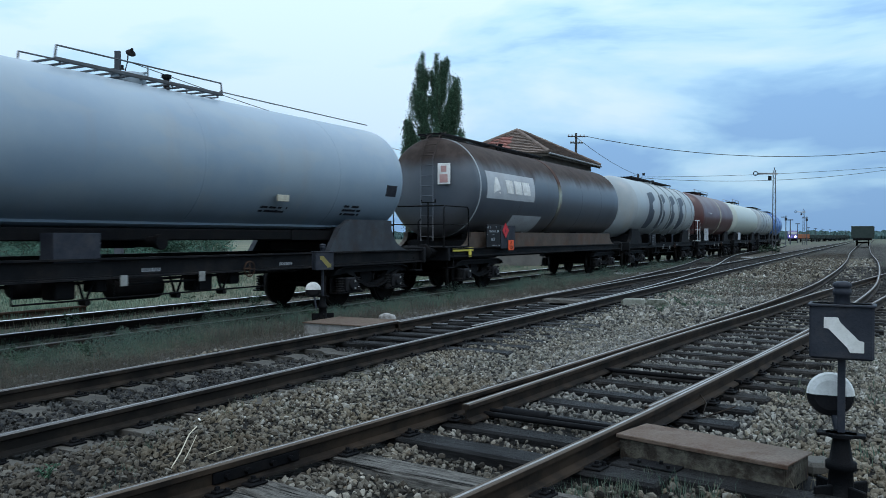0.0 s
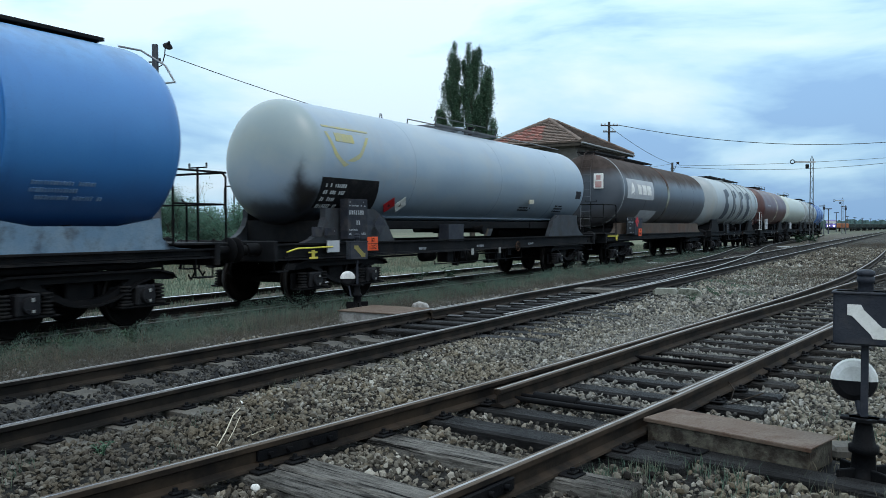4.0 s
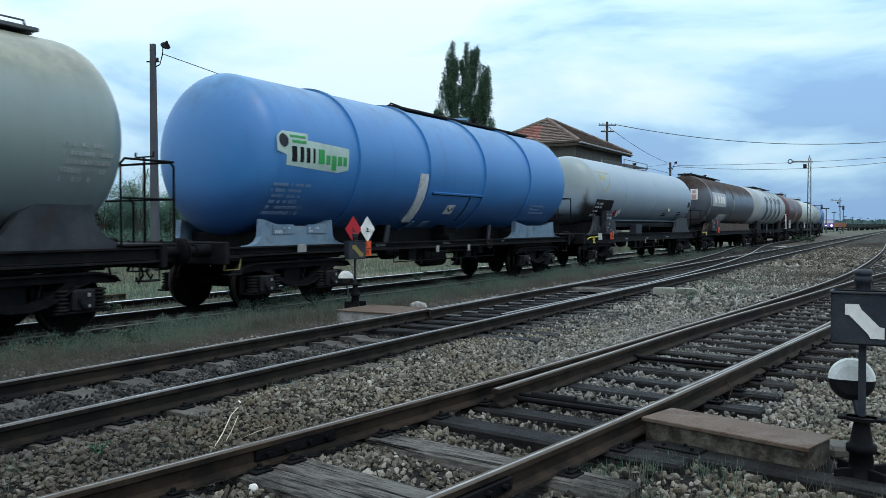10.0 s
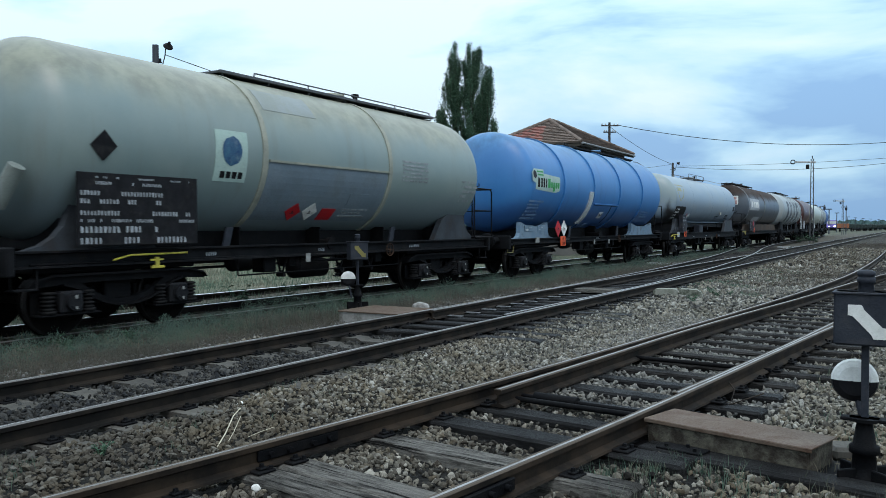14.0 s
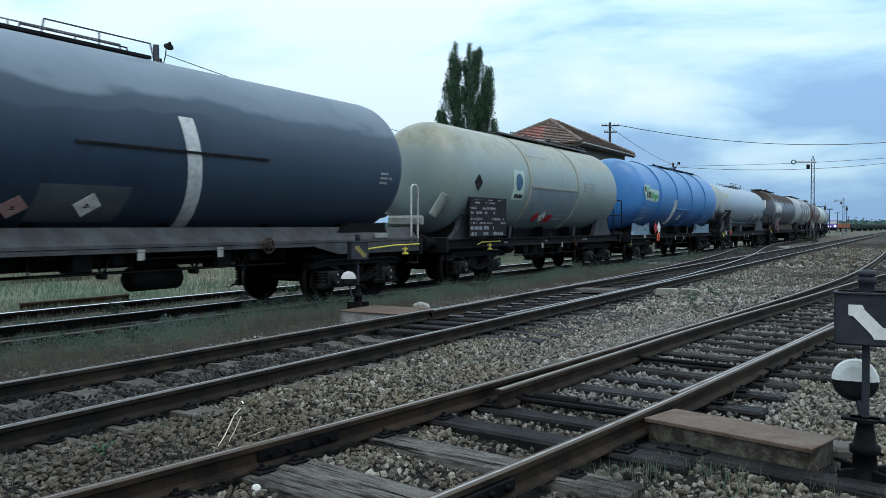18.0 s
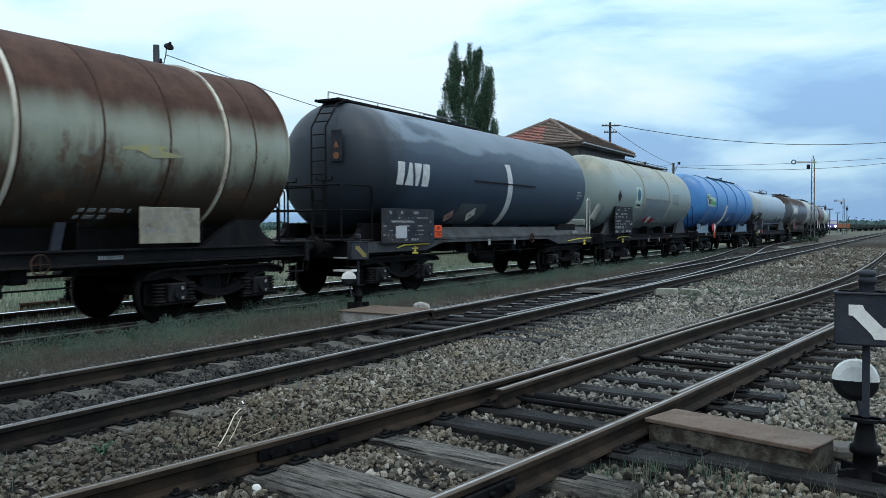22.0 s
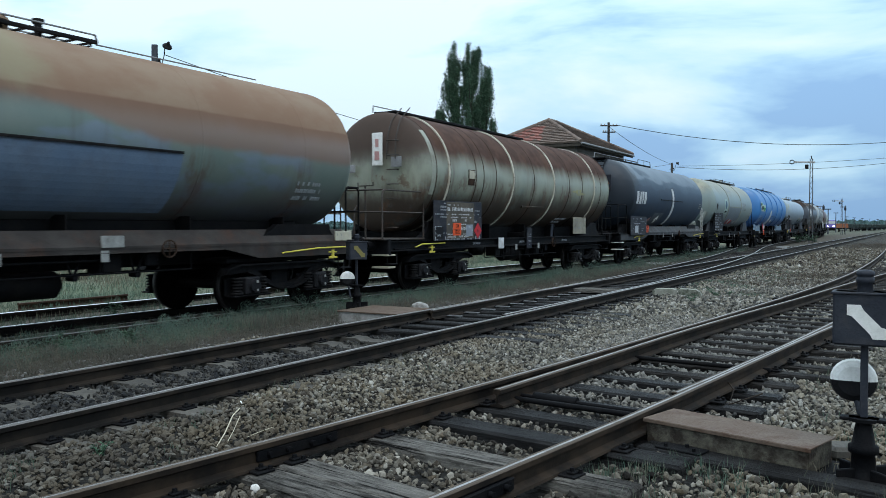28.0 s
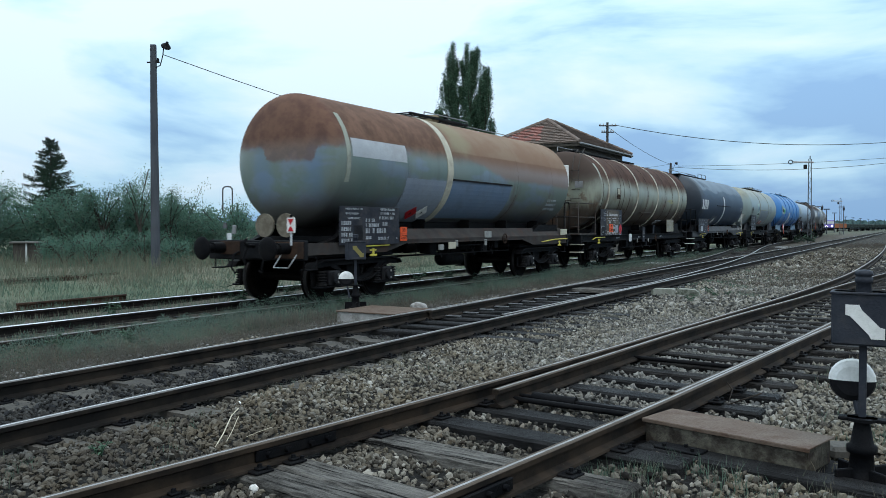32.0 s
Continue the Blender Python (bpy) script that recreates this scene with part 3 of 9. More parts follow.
def ground_material():
    m, nt, bs = nodes_of("station_ground")
    co = coords(nt)
    sep = nt.nodes.new("ShaderNodeSeparateXYZ")
    nt.links.new(co, sep.inputs[0])
    wob = n_math(nt, "MULTIPLY", n_math(nt, "SUBTRACT", n_noise(nt, co, 0.6, 5), 0.5), 2.0)
    x = n_math(nt, "ADD", sep.outputs["X"], wob)
    vo = nt.nodes.new("ShaderNodeTexVoronoi")
    vo.inputs["Scale"].default_value = 19
    nt.links.new(co, vo.inputs["Vector"])
    sepc = nt.nodes.new("ShaderNodeSeparateColor")
    nt.links.new(vo.outputs["Color"], sepc.inputs[0])
    gravel = n_mix(nt, sepc.outputs[0], (0.022, 0.021, 0.018), (0.115, 0.112, 0.092))
    gravel = n_mix(nt, n_step(nt, n_noise(nt, co, 0.35, 5), 0.42, 0.62), gravel, (0.045, 0.038, 0.031))
    gravel = n_mix(nt, n_step(nt, vo.outputs["Distance"], 0.35, 0.7), gravel, (0.012, 0.011, 0.010))
    # near ground is painted almost black, standing for shade between the loose stones
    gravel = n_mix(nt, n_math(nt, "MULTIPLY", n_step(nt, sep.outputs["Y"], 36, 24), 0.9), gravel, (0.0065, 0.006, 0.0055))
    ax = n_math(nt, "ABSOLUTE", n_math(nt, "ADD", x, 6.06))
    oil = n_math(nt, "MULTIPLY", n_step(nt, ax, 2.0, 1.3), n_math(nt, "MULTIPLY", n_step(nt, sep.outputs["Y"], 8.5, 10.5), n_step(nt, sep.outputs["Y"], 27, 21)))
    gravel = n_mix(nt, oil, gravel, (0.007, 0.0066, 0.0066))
    soil = n_mix(nt, n_step(nt, n_noise(nt, co, 1.3, 7, 0.7), 0.38, 0.62), (0.092, 0.078, 0.066), (0.066, 0.068, 0.053))
    soil = n_mix(nt, n_step(nt, n_noise(nt, co, 9, 5, 0.7), 0.5, 0.7), soil, (0.10, 0.088, 0.068))
    soil = n_mix(nt, n_math(nt, "MULTIPLY", n_step(nt, n_noise(nt, co, 45, 4, 0.7), 0.45, 0.7), 0.6), soil, (0.03, 0.026, 0.023))
    meadow = n_mix(nt, n_step(nt, n_noise(nt, co, 0.12, 6, 0.65), 0.4, 0.62), (0.135, 0.125, 0.09), (0.08, 0.105, 0.066))
    left = n_step(nt, x, -13.0, -16.5)
    stone = n_step(nt, x, -8.9, -7.7)
    right = n_step(nt, x, 1.2, 3.4)
    col = n_mix(nt, stone, soil, gravel)
    col = n_mix(nt, left, col, meadow)
    col = n_mix(nt, right, col, soil)
    far = n_step(nt, sep.outputs["Y"], 120, 260)
    col = n_mix(nt, far, col, n_mix(nt, 0.65, meadow, (0.055, 0.06, 0.048)))
    nt.links.new(col, bs.inputs["Base Color"])
    bs.inputs["Roughness"].default_value = 0.95
    bs.inputs["Specular IOR Level"].default_value = 0.15
    n_bump(nt, bs, n_math(nt, "ADD", vo.outputs["Distance"], n_noise(nt, co, 30, 4)), 0.6, 0.03)
    return m


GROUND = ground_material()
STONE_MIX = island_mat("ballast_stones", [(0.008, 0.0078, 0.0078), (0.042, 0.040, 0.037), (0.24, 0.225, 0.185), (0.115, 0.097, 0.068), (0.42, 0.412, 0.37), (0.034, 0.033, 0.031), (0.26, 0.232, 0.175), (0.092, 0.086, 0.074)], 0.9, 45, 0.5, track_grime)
STONE_DARK = island_mat("grimy_ballast_stones", [(0.014, 0.013, 0.012), (0.07, 0.063, 0.052), (0.17, 0.156, 0.127), (0.042, 0.034, 0.026), (0.29, 0.272, 0.232), (0.125, 0.10, 0.07)], 0.9, 45, 0.5, cleaner_ahead)
STONE_VERGE = island_mat("pale_verge_stones", [(0.10, 0.097, 0.09), (0.2, 0.195, 0.185), (0.05, 0.047, 0.042), (0.28, 0.275, 0.26)], 0.9, 45, 0.5)
GRASS_MIX = island_mat("trackside_grass", [(0.06, 0.092, 0.068), (0.095, 0.135, 0.098), (0.19, 0.17, 0.125), (0.075, 0.145, 0.108), (0.25, 0.225, 0.17), (0.135, 0.115, 0.09)], 0.8, 20, 0, patchy_growth, 0.35)
GRASS_TEAL = island_mat("green_verge_grass", [(0.07, 0.14, 0.11), (0.12, 0.19, 0.14), (0.17, 0.18, 0.135), (0.065, 0.145, 0.11), (0.21, 0.19, 0.15)], 0.8, 20, 0, patchy_growth, 0.35)
VERGE_MIX = island_mat("verge_grass", [(0.055, 0.11, 0.084), (0.12, 0.15, 0.108), (0.175, 0.17, 0.125), (0.068, 0.13, 0.096), (0.225, 0.205, 0.155)], 0.8, 20, 0, patchy_growth, 0.35)
WEED_MIX = island_mat("leafy_track_weeds", [(0.05, 0.075, 0.06), (0.16, 0.205, 0.165), (0.19, 0.175, 0.14), (0.075, 0.13, 0.10), (0.28, 0.25, 0.20), (0.085, 0.07, 0.062), (0.16, 0.21, 0.165)], 0.85, 20, 0, strip_growth, 0.3)
STALK_MIX = island_mat("dry_meadow_stalks", [(0.085, 0.08, 0.058), (0.15, 0.145, 0.105), (0.085, 0.125, 0.088), (0.19, 0.18, 0.13)], 0.85, 20, 0, None, 0.2)
BROWN_WEED = island_mat("dead_brown_weeds", [(0.055, 0.042, 0.036), (0.10, 0.075, 0.058), (0.06, 0.065, 0.048), (0.13, 0.105, 0.08)], 0.85, 20, 0, None, 0.2)
STRAW_STEM = island_mat("dry_weed_stems", [(0.12, 0.10, 0.075), (0.20, 0.17, 0.125), (0.09, 0.10, 0.075)], 0.85, 20, 0, None, 0.2)
DRY_MIX = island_mat("dry_meadow_grass", [(0.068, 0.105, 0.074), (0.135, 0.142, 0.102), (0.068, 0.115, 0.082), (0.19, 0.178, 0.132), (0.25, 0.225, 0.17), (0.105, 0.14, 0.104)], 0.8, 20, 0, patchy_growth, 0.35)
LEAF_DARK = island_mat("poplar_leaves", [(0.035, 0.075, 0.05), (0.065, 0.125, 0.08), (0.11, 0.18, 0.115)], 0.6, 20, 0, None, 0.35)
LEAF_BUSH = island_mat("bush_leaves", [(0.055, 0.125, 0.096), (0.098, 0.19, 0.145), (0.135, 0.23, 0.17), (0.115, 0.16, 0.12)], 0.65, 20, 0, None, 0.5)
NEEDLE = island_mat("spruce_needles", [(0.014, 0.030, 0.022), (0.022, 0.045, 0.03), (0.035, 0.06, 0.035)], 0.7, 20, 0)
BARK = surface("bark", (0.035, 0.031, 0.026), (0.06, 0.053, 0.045), 0.9, 0, 3, 25, 0.8, None, 0, (3, 3, 0.6))
# aerial haze is put into the woods' own colour
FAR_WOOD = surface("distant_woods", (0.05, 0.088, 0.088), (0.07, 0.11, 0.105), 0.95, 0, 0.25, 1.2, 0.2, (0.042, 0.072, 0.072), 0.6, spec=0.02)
BRICK_WALL = surface("brick_wall", (0.10, 0.055, 0.045), (0.14, 0.08, 0.065), 0.85, 0, 2, 20, 0.5, (0.10, 0.07, 0.06), 0.5)
PLASTER = surface("grey_plaster", (0.13, 0.125, 0.115), (0.09, 0.085, 0.08), 0.9, 0, 1.5, 25, 0.3, (0.12, 0.11, 0.10), 0.4)
WEED_LEAF = island_mat("weed_leaves", [(0.032, 0.066, 0.042), (0.05, 0.095, 0.06), (0.07, 0.12, 0.075)], 0.6, 20, 0)
TILE_OLD = surface("old_roof_tile", (0.165, 0.122, 0.10), (0.12, 0.094, 0.08), 0.85, 0, 2.0, 30, 0.4, (0.075, 0.062, 0.052), 0.7, vary=0.3)
TILE_RED = surface("red_roof_tile", (0.36, 0.155, 0.125), (0.28, 0.125, 0.105), 0.8, 0, 2.0, 30, 0.4, (0.14, 0.07, 0.05), 0.4, vary=0.2)
GLASS_DARK = surface("dark_window_glass", (0.02, 0.025, 0.03), (0.03, 0.035, 0.04), 0.12, 0, 2, 20, 0.02, spec=0.8)
# ---- tracks: plan ----
X1, Z1 = -10.766, -0.111          # train track: axis and railhead height
X2 = -6.06                       # middle track
CURVE_Y, CURVE_R = 58.4, 1140.0  # the train track bends to the left from here


def train_path(s):
    """Place and heading (degrees, left positive) of the train track at a length s along it."""
    if s <= CURVE_Y:
        return X1, s, 0.0
    a = (s - CURVE_Y) / CURVE_R
    return X1 - CURVE_R * (1 - math.cos(a)), CURVE_Y + CURVE_R * math.sin(a), math.degrees(a)


def smooth_line(knots):
    """A smooth function x(y) through a few knots."""
    ys, xs = np.array([k[0] for k in knots], float), np.array([k[1] for k in knots], float)
    d = np.gradient(xs, ys)

    def at(y):
        y = min(max(y, ys[0]), ys[-1])
        i = min(int(np.searchsorted(ys, y, side="right")) - 1, len(ys) - 2)
        w = ys[i + 1] - ys[i]
        t = (y - ys[i]) / w
        return float((2 * t**3 - 3 * t**2 + 1) * xs[i] + (t**3 - 2 * t**2 + t) * w * d[i] + (-2 * t**3 + 3 * t**2) * xs[i + 1] + (t**3 - t**2) * w * d[i + 1])
    return at


near_left = smooth_line(((-6, -5.1), (0, -4.12), (3, -3.63), (6, -3.2), (10, -2.77), (14, -2.38), (18, -2.05), (25, -1.65), (32, -1.52), (45, -1.5), (72, -1.95), (120, -2.4), (400, -2.6)))
near_branch = smooth_line(((6.0, -2.98), (8, -2.80), (10.4, -2.60), (13, -2.32), (16, -1.95), (21.3, -1.38), (26.4, -0.74), (40, 1.0), (70, 4.9), (120, 11.5)))


def cross_over(y):
    """Offset to the left of the branch that leaves the middle track."""
    t = min(max(y - 10.5, 0), 75.2)
    return t * t / 600 if t < 37.6 else 4.71 - (75.2 - t) ** 2 / 600


RAIL_PROFILE = ((-0.034, -0.008), (-0.026, 0), (0.026, 0), (0.034, -0.008), (0.034, -0.038), (0.008, -0.052), (0.008, -0.116), (0.058, -0.134),
                (0.0625, -0.15), (-0.0625, -0.15), (-0.058, -0.134), (-0.008, -0.116), (-0.008, -0.052), (-0.034, -0.038))


def steps(y0, y1):
    ys, y = [], y0
    while y < y1:
        ys.append(y)
        y += 0.8 if y < 40 else 3.0 if y < 120 else 12.0
    return ys + [y1]


def rail_mesh(line, profile=RAIL_PROFILE):
    n, v, f = len(profile), [], []
    for i, (x, y) in enumerate(line):
        a, b = line[max(i - 1, 0)], line[min(i + 1, len(line) - 1)]
        d = Vector((b[0] - a[0], b[1] - a[1])).normalized()
        v += [(x + px * d.y, y - px * d.x, pz) for px, pz in profile]
    for i in range(len(line) - 1):
        f += [(i * n + k, i * n + (k + 1) % n, (i + 1) * n + (k + 1) % n, (i + 1) * n + k) for k in range(n)]
    g = Geo().add(v, f)
    g.add(v[:n], [tuple(range(n))])
    g.add(v[-n:], [tuple(range(n))[::-1]])
    return g


def track(name, label):
    return thing(name, label, "railway track", "station tracks", "structure")


track_1 = track("track_far", "train-carrying track with polished rails sunk in weeds")
track_2 = track("track_middle", "middle track with concrete sleepers and a wooden turnout in ballast")
track_3 = track("track_near", "near track with a turnout on weathered wooden sleepers")
track_4 = track("track_overgrown", "rusty siding almost lost in the grass")


BAND_PROFILE = ((-0.006, -0.002), (-0.006, 0.0012), (0.012, 0.0012), (0.012, -0.002))


def lay(track_ob, xf, y0, y1, z=0.0, mat=None, name="rail"):
    line = [(xf(y), y) for y in steps(y0, y1)]
    ob = part(name, rail_mesh(line), mat or RAIL, track_ob, at=pose(0, 0, z))
    if mat in (RAIL_MID, RAIL_DULL):
        part("running_band", rail_mesh(line, BAND_PROFILE), BAND_BRIGHT if mat is RAIL_MID else BAND, ob, "worn bright band on the railhead")
    return ob


def along_train(off):
    line = []
    for s in steps(-14, 420):
        x, y, a = train_path(s)
        line.append((x + off * math.cos(radians(a)), y + off * math.sin(radians(a))))
    return line


# near rail gets a duller material, standing for its reflection of the dark train
for off, m in ((-0.752, RAIL), (0.752, RAIL_MID)):
    part("rail", rail_mesh(along_train(off)), m, track_1, at=pose(0, 0, Z1))
for off in (-0.752, 0.752):
    lay(track_2, lambda y: X2 + off, -6, 500, 0, RAIL_MID)
lay(track_2, lambda y: X2 - 0.752 - cross_over(y) + 0.075 * min(1, max(0, (16 - y) / 4)), 11.2, 90, -0.003, RAIL_MID, "branch_rail")
lay(track_2, lambda y: X2 + 0.752 - cross_over(y) - 0.14 * min(1, max(0, (18 - y) / 6)), 11.2, 90, -0.003, RAIL_MID, "branch_rail")
lay(track_3, near_left, -4, 400, 0, RAIL_DULL)
def stock_right(y):
    """Outer rail of the branch: one line with the straight route before the points."""
    t = min(max((y - 6.8) / 9.0, 0), 1)
    return near_left(y) + 1.51 + (near_branch(y) - near_left(y)) * t * t * (3 - 2 * t) if y > 6.8 else near_left(y) + 1.51


lay(track_3, stock_right, -4, 110, 0, RAIL_DULL)
lay(track_3, near_branch, 6.0, 110, -0.004, RAIL_DULL, "switch_blade")
lay(track_3, lambda y: near_left(y) + 1.51 - 0.055 * max(0, (10 - y) / 3.4), 6.6, 400, -0.004, RAIL_DULL, "switch_blade")
lay(track_4, lambda y: -14.02, -6, 60, -0.18)
for x, ya, yb, z in ((-15.52, 9.8, 12.4, -0.18), (-18.3, 6, 9, -0.33), (-25.2, 12.5, 18.5, -0.36), (-26.7, 14, 21, -0.40)):
    lay(track_4, lambda y: x, ya, yb, z, RUST_STEEL)

# sleepers: (x, y, turn, half length, half width)
SLEEPERS = []
_g = Geo().box(-1.25, 1.25, -0.125, 0.125, -0.16, 0, 0.02)
_me_timber = _g.mesh("sleeper")
_me_timber.materials.append(TIMBER)
_me_oily = _g.mesh("sleeper")
_me_oily.materials.append(TIMBER_DARK)
_me_mid = _g.mesh("sleeper")
_me_mid.materials.append(TIMBER_MID)
_cg = Geo()
_cg.prism([(-1.25, -0.2), (1.25, -0.2), (1.25, 0.0), (0.45, 0.0), (0.38, -0.03), (-0.38, -0.03), (-0.45, 0.0), (-1.25, 0.0)], "y", -0.13, 0.13)
_me_conc = _cg.mesh("sleeper")
_me_conc.materials.append(CONCRETE)


def sleeper(track_ob, me, x, y, turn, length=2.5, z=-0.168, width=0.25):
    ob = part("sleeper", me, None, track_ob, at=pose(x, y, z, random.uniform(-0.6, 0.6), random.uniform(-0.3, 0.3), turn + random.uniform(-1, 1)))
    ob.scale = (length / 2.5, width / 0.25, 1)
    SLEEPERS.append((x, y, turn, length / 2, width / 2))
    return ob


y = -1.95
while y < 9.4:
    sleeper(track_2, _me_conc, X2, y, 0, 2.45, -0.163)
    y += 0.607
y = 9.85
while y < 62:
    c = cross_over(y)
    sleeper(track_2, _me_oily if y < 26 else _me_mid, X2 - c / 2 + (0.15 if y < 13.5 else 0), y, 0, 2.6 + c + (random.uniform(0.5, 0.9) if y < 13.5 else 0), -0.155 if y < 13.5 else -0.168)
    y += 0.6
T3_ROWS = [-1.2, -0.6, 0.0, 0.6, 1.2, 1.8, 2.4, 3.0, 3.58, 3.84, 4.66, 5.34, 5.95, 6.55, 7.18, 7.8]
while T3_ROWS[-1] < 46:
    T3_ROWS.append(T3_ROWS[-1] + 0.61)
for y in T3_ROWS:
    x = near_left(y) + 0.755
    turn = -math.degrees(math.atan((near_left(y + 0.5) - near_left(y - 0.5))))
    grow = max(0.0, near_branch(y) - near_left(y)) if y > 9 else 0
    # the sleeper lies square to the rails
    sleeper(track_3, _me_timber if y < 5.2 else _me_oily if y < 8.0 else _me_mid, x + grow / 2 + random.uniform(-0.06, 0.06), y + 0.02, turn, 2.5 + grow + random.uniform(-0.1, 0.1), -0.155 - (0.012 if y > 5.6 else 0), 0.25 if y < 5.6 else random.uniform(0.19, 0.235))
y = -2.0
while y < 55:
    sleeper(track_1, _me_oily, X1, y, 0, 2.5, Z1 - 0.17)
    y += 0.62

# rail fastenings and joints near the camera
_fg = Geo().box(-0.16, 0.16, -0.07, 0.07, 0, 0.014, 0.004)
for sx in (-0.105, 0.105):
    _fg.box(sx - 0.026, sx + 0.026, -0.03, 0.03, 0.012, 0.03, 0.006)
    _fg.cyl((sx, 0, 0.026), (sx, 0, 0.05), 0.018, 0.014, n=6)
    _fg.cyl((sx * 1.3, 0.045, 0.01), (sx * 1.3, 0.045, 0.036), 0.017, 0.013, n=6)
_me_fast = _fg.mesh("rail_fastening")
_me_fast.materials.append(BLACK_GRIME)
for x, y, turn, hl, hw in SLEEPERS:
    if not 2 < y < 17 or x < -8:
        continue
    rails = (X2 - 0.752, X2 + 0.752) if x < -4.8 else (near_left(y), near_left(y) + 1.51)
    for rx in rails:
        part("rail_fastening", _me_fast, None, track_2 if x < -4.8 else track_3, at=pose(rx, y + (rx - x) * math.tan(radians(turn)), -0.163 if x < -4.8 else -0.154, 0, 0, turn))
for x, y in ((near_left(4.07), 4.07), (near_left(3.9) + 1.51, 3.72)):
    t = -math.degrees(math.atan(near_left(y + 0.5) - near_left(y - 0.5)))
    for side in (-1, 1):
        g = Geo().box(side * 0.018 - 0.012, side * 0.018 + 0.012, -0.34, 0.34, -0.115, -0.045, 0.006)
        for by in (-0.25, -0.1, 0.1, 0.25):
            g.cyl((side * 0.02, by, -0.08), (side * 0.062, by, -0.08), 0.02, n=6)
        part("fishplate", g, BLACK_GRIME, track_3, at=pose(x, y, 0, 0, 0, t))

# polished slide plates of the middle turnout
_sp = Geo().box(-0.13, 0.13, -0.055, 0.055, 0, 0.02, 0.008).mesh("slide_plate")
_sp.materials.append(SLIDE_PLATE)
for k in range(11):
    part("slide_plate", _sp, None, track_2, at=pose(X2 - 0.50, 11.65 + k * 0.6, -0.14))
    if k < 7:
        part("slide_plate", _sp, None, track_2, at=pose(X2 + 0.55, 11.65 + k * 0.6, -0.14))

# stretcher bars between the switch blades
for y in (6.25, 8.9):
    part("stretcher_bar", Geo().tube([(near_left(y) + 0.05, y + 0.05, -0.13), (near_left(y) + 1.6, y - 0.1, -0.13)], 0.024), BLACK_GRIME, track_3)
part("drive_rod", Geo().cyl((near_left(6.3) + 0.35, 6.38, -0.12), (near_left(6.3) + 0.75, 6.34, -0.12), 0.045).tube([(near_left(6.3) + 0.1, 6.4, -0.12), (-0.6, 6.15, -0.13)], 0.02), BLACK_GRIME, track_3)


# ---- ground ----
def ground_z(x, y):
    """Height of the ground, arrays allowed."""
    x, y = np.asarray(x, float), np.asarray(y, float)
    z = np.interp(x, [-60, -20, -16, -13, -12, -11.7, -9.8, -9.4, -7.8, -7.2, -6.95, -5.2, -4.97, -4.5, -3.9, -1.2, 0.4, 3, 60],
                  [-0.55, -0.48, -0.32, -0.34, -0.31, -0.285, -0.285, -0.32, -0.235, -0.178, -0.205, -0.2, -0.168, -0.165, -0.215, -0.235, -0.24, -0.30, -0.5])
    crib = np.exp(-((x + 2.4) / 0.75) ** 4) * np.exp(-((y - 6.8) / 1.7) ** 4)
    crib2 = np.exp(-((x + 6.06) / 0.95) ** 4) * np.exp(-((y - 16.0) / 7.0) ** 6)
    z = z + 0.012 * crib - 0.055 * crib2
    z = z + 0.018 * np.sin(x * 2.1 + y * 0.7) * np.sin(y * 1.3 - x * 0.4)
    return z


def ground_sheet():
    xs = np.concatenate([[-3000, -1500, -700, -350, -180, -100, -60, -40], np.arange(-30, -14, 1.0), np.arange(-14, 3, 0.2), np.arange(3, 12, 1.0), [20, 40, 80, 200, 600, 1500, 3000]])
    ys = np.concatenate([[-3000, -1000, -300, -100, -40, -20, -10], np.arange(-5, 30, 0.25), np.arange(30, 80, 1.0), [90, 110, 140, 200, 300, 500, 900, 1600, 3000]])
    gx, gy = np.meshgrid(xs, ys, indexing="ij")
    gz = ground_z(gx, gy)
    v = np.stack([gx, gy, gz], -1).reshape(-1, 3)
    a, b = len(xs), len(ys)
    i = (np.arange(a - 1)[:, None] * b + np.arange(b - 1)[None]).ravel()
    f = np.stack([i, i + b, i + b + 1, i + 1], -1)
    return mesh_np("ground", v, f, GROUND, True)


tagged(new("ground", ground_sheet()), "gravel and weedy station ground running out to fields", "ground", kind="structure")
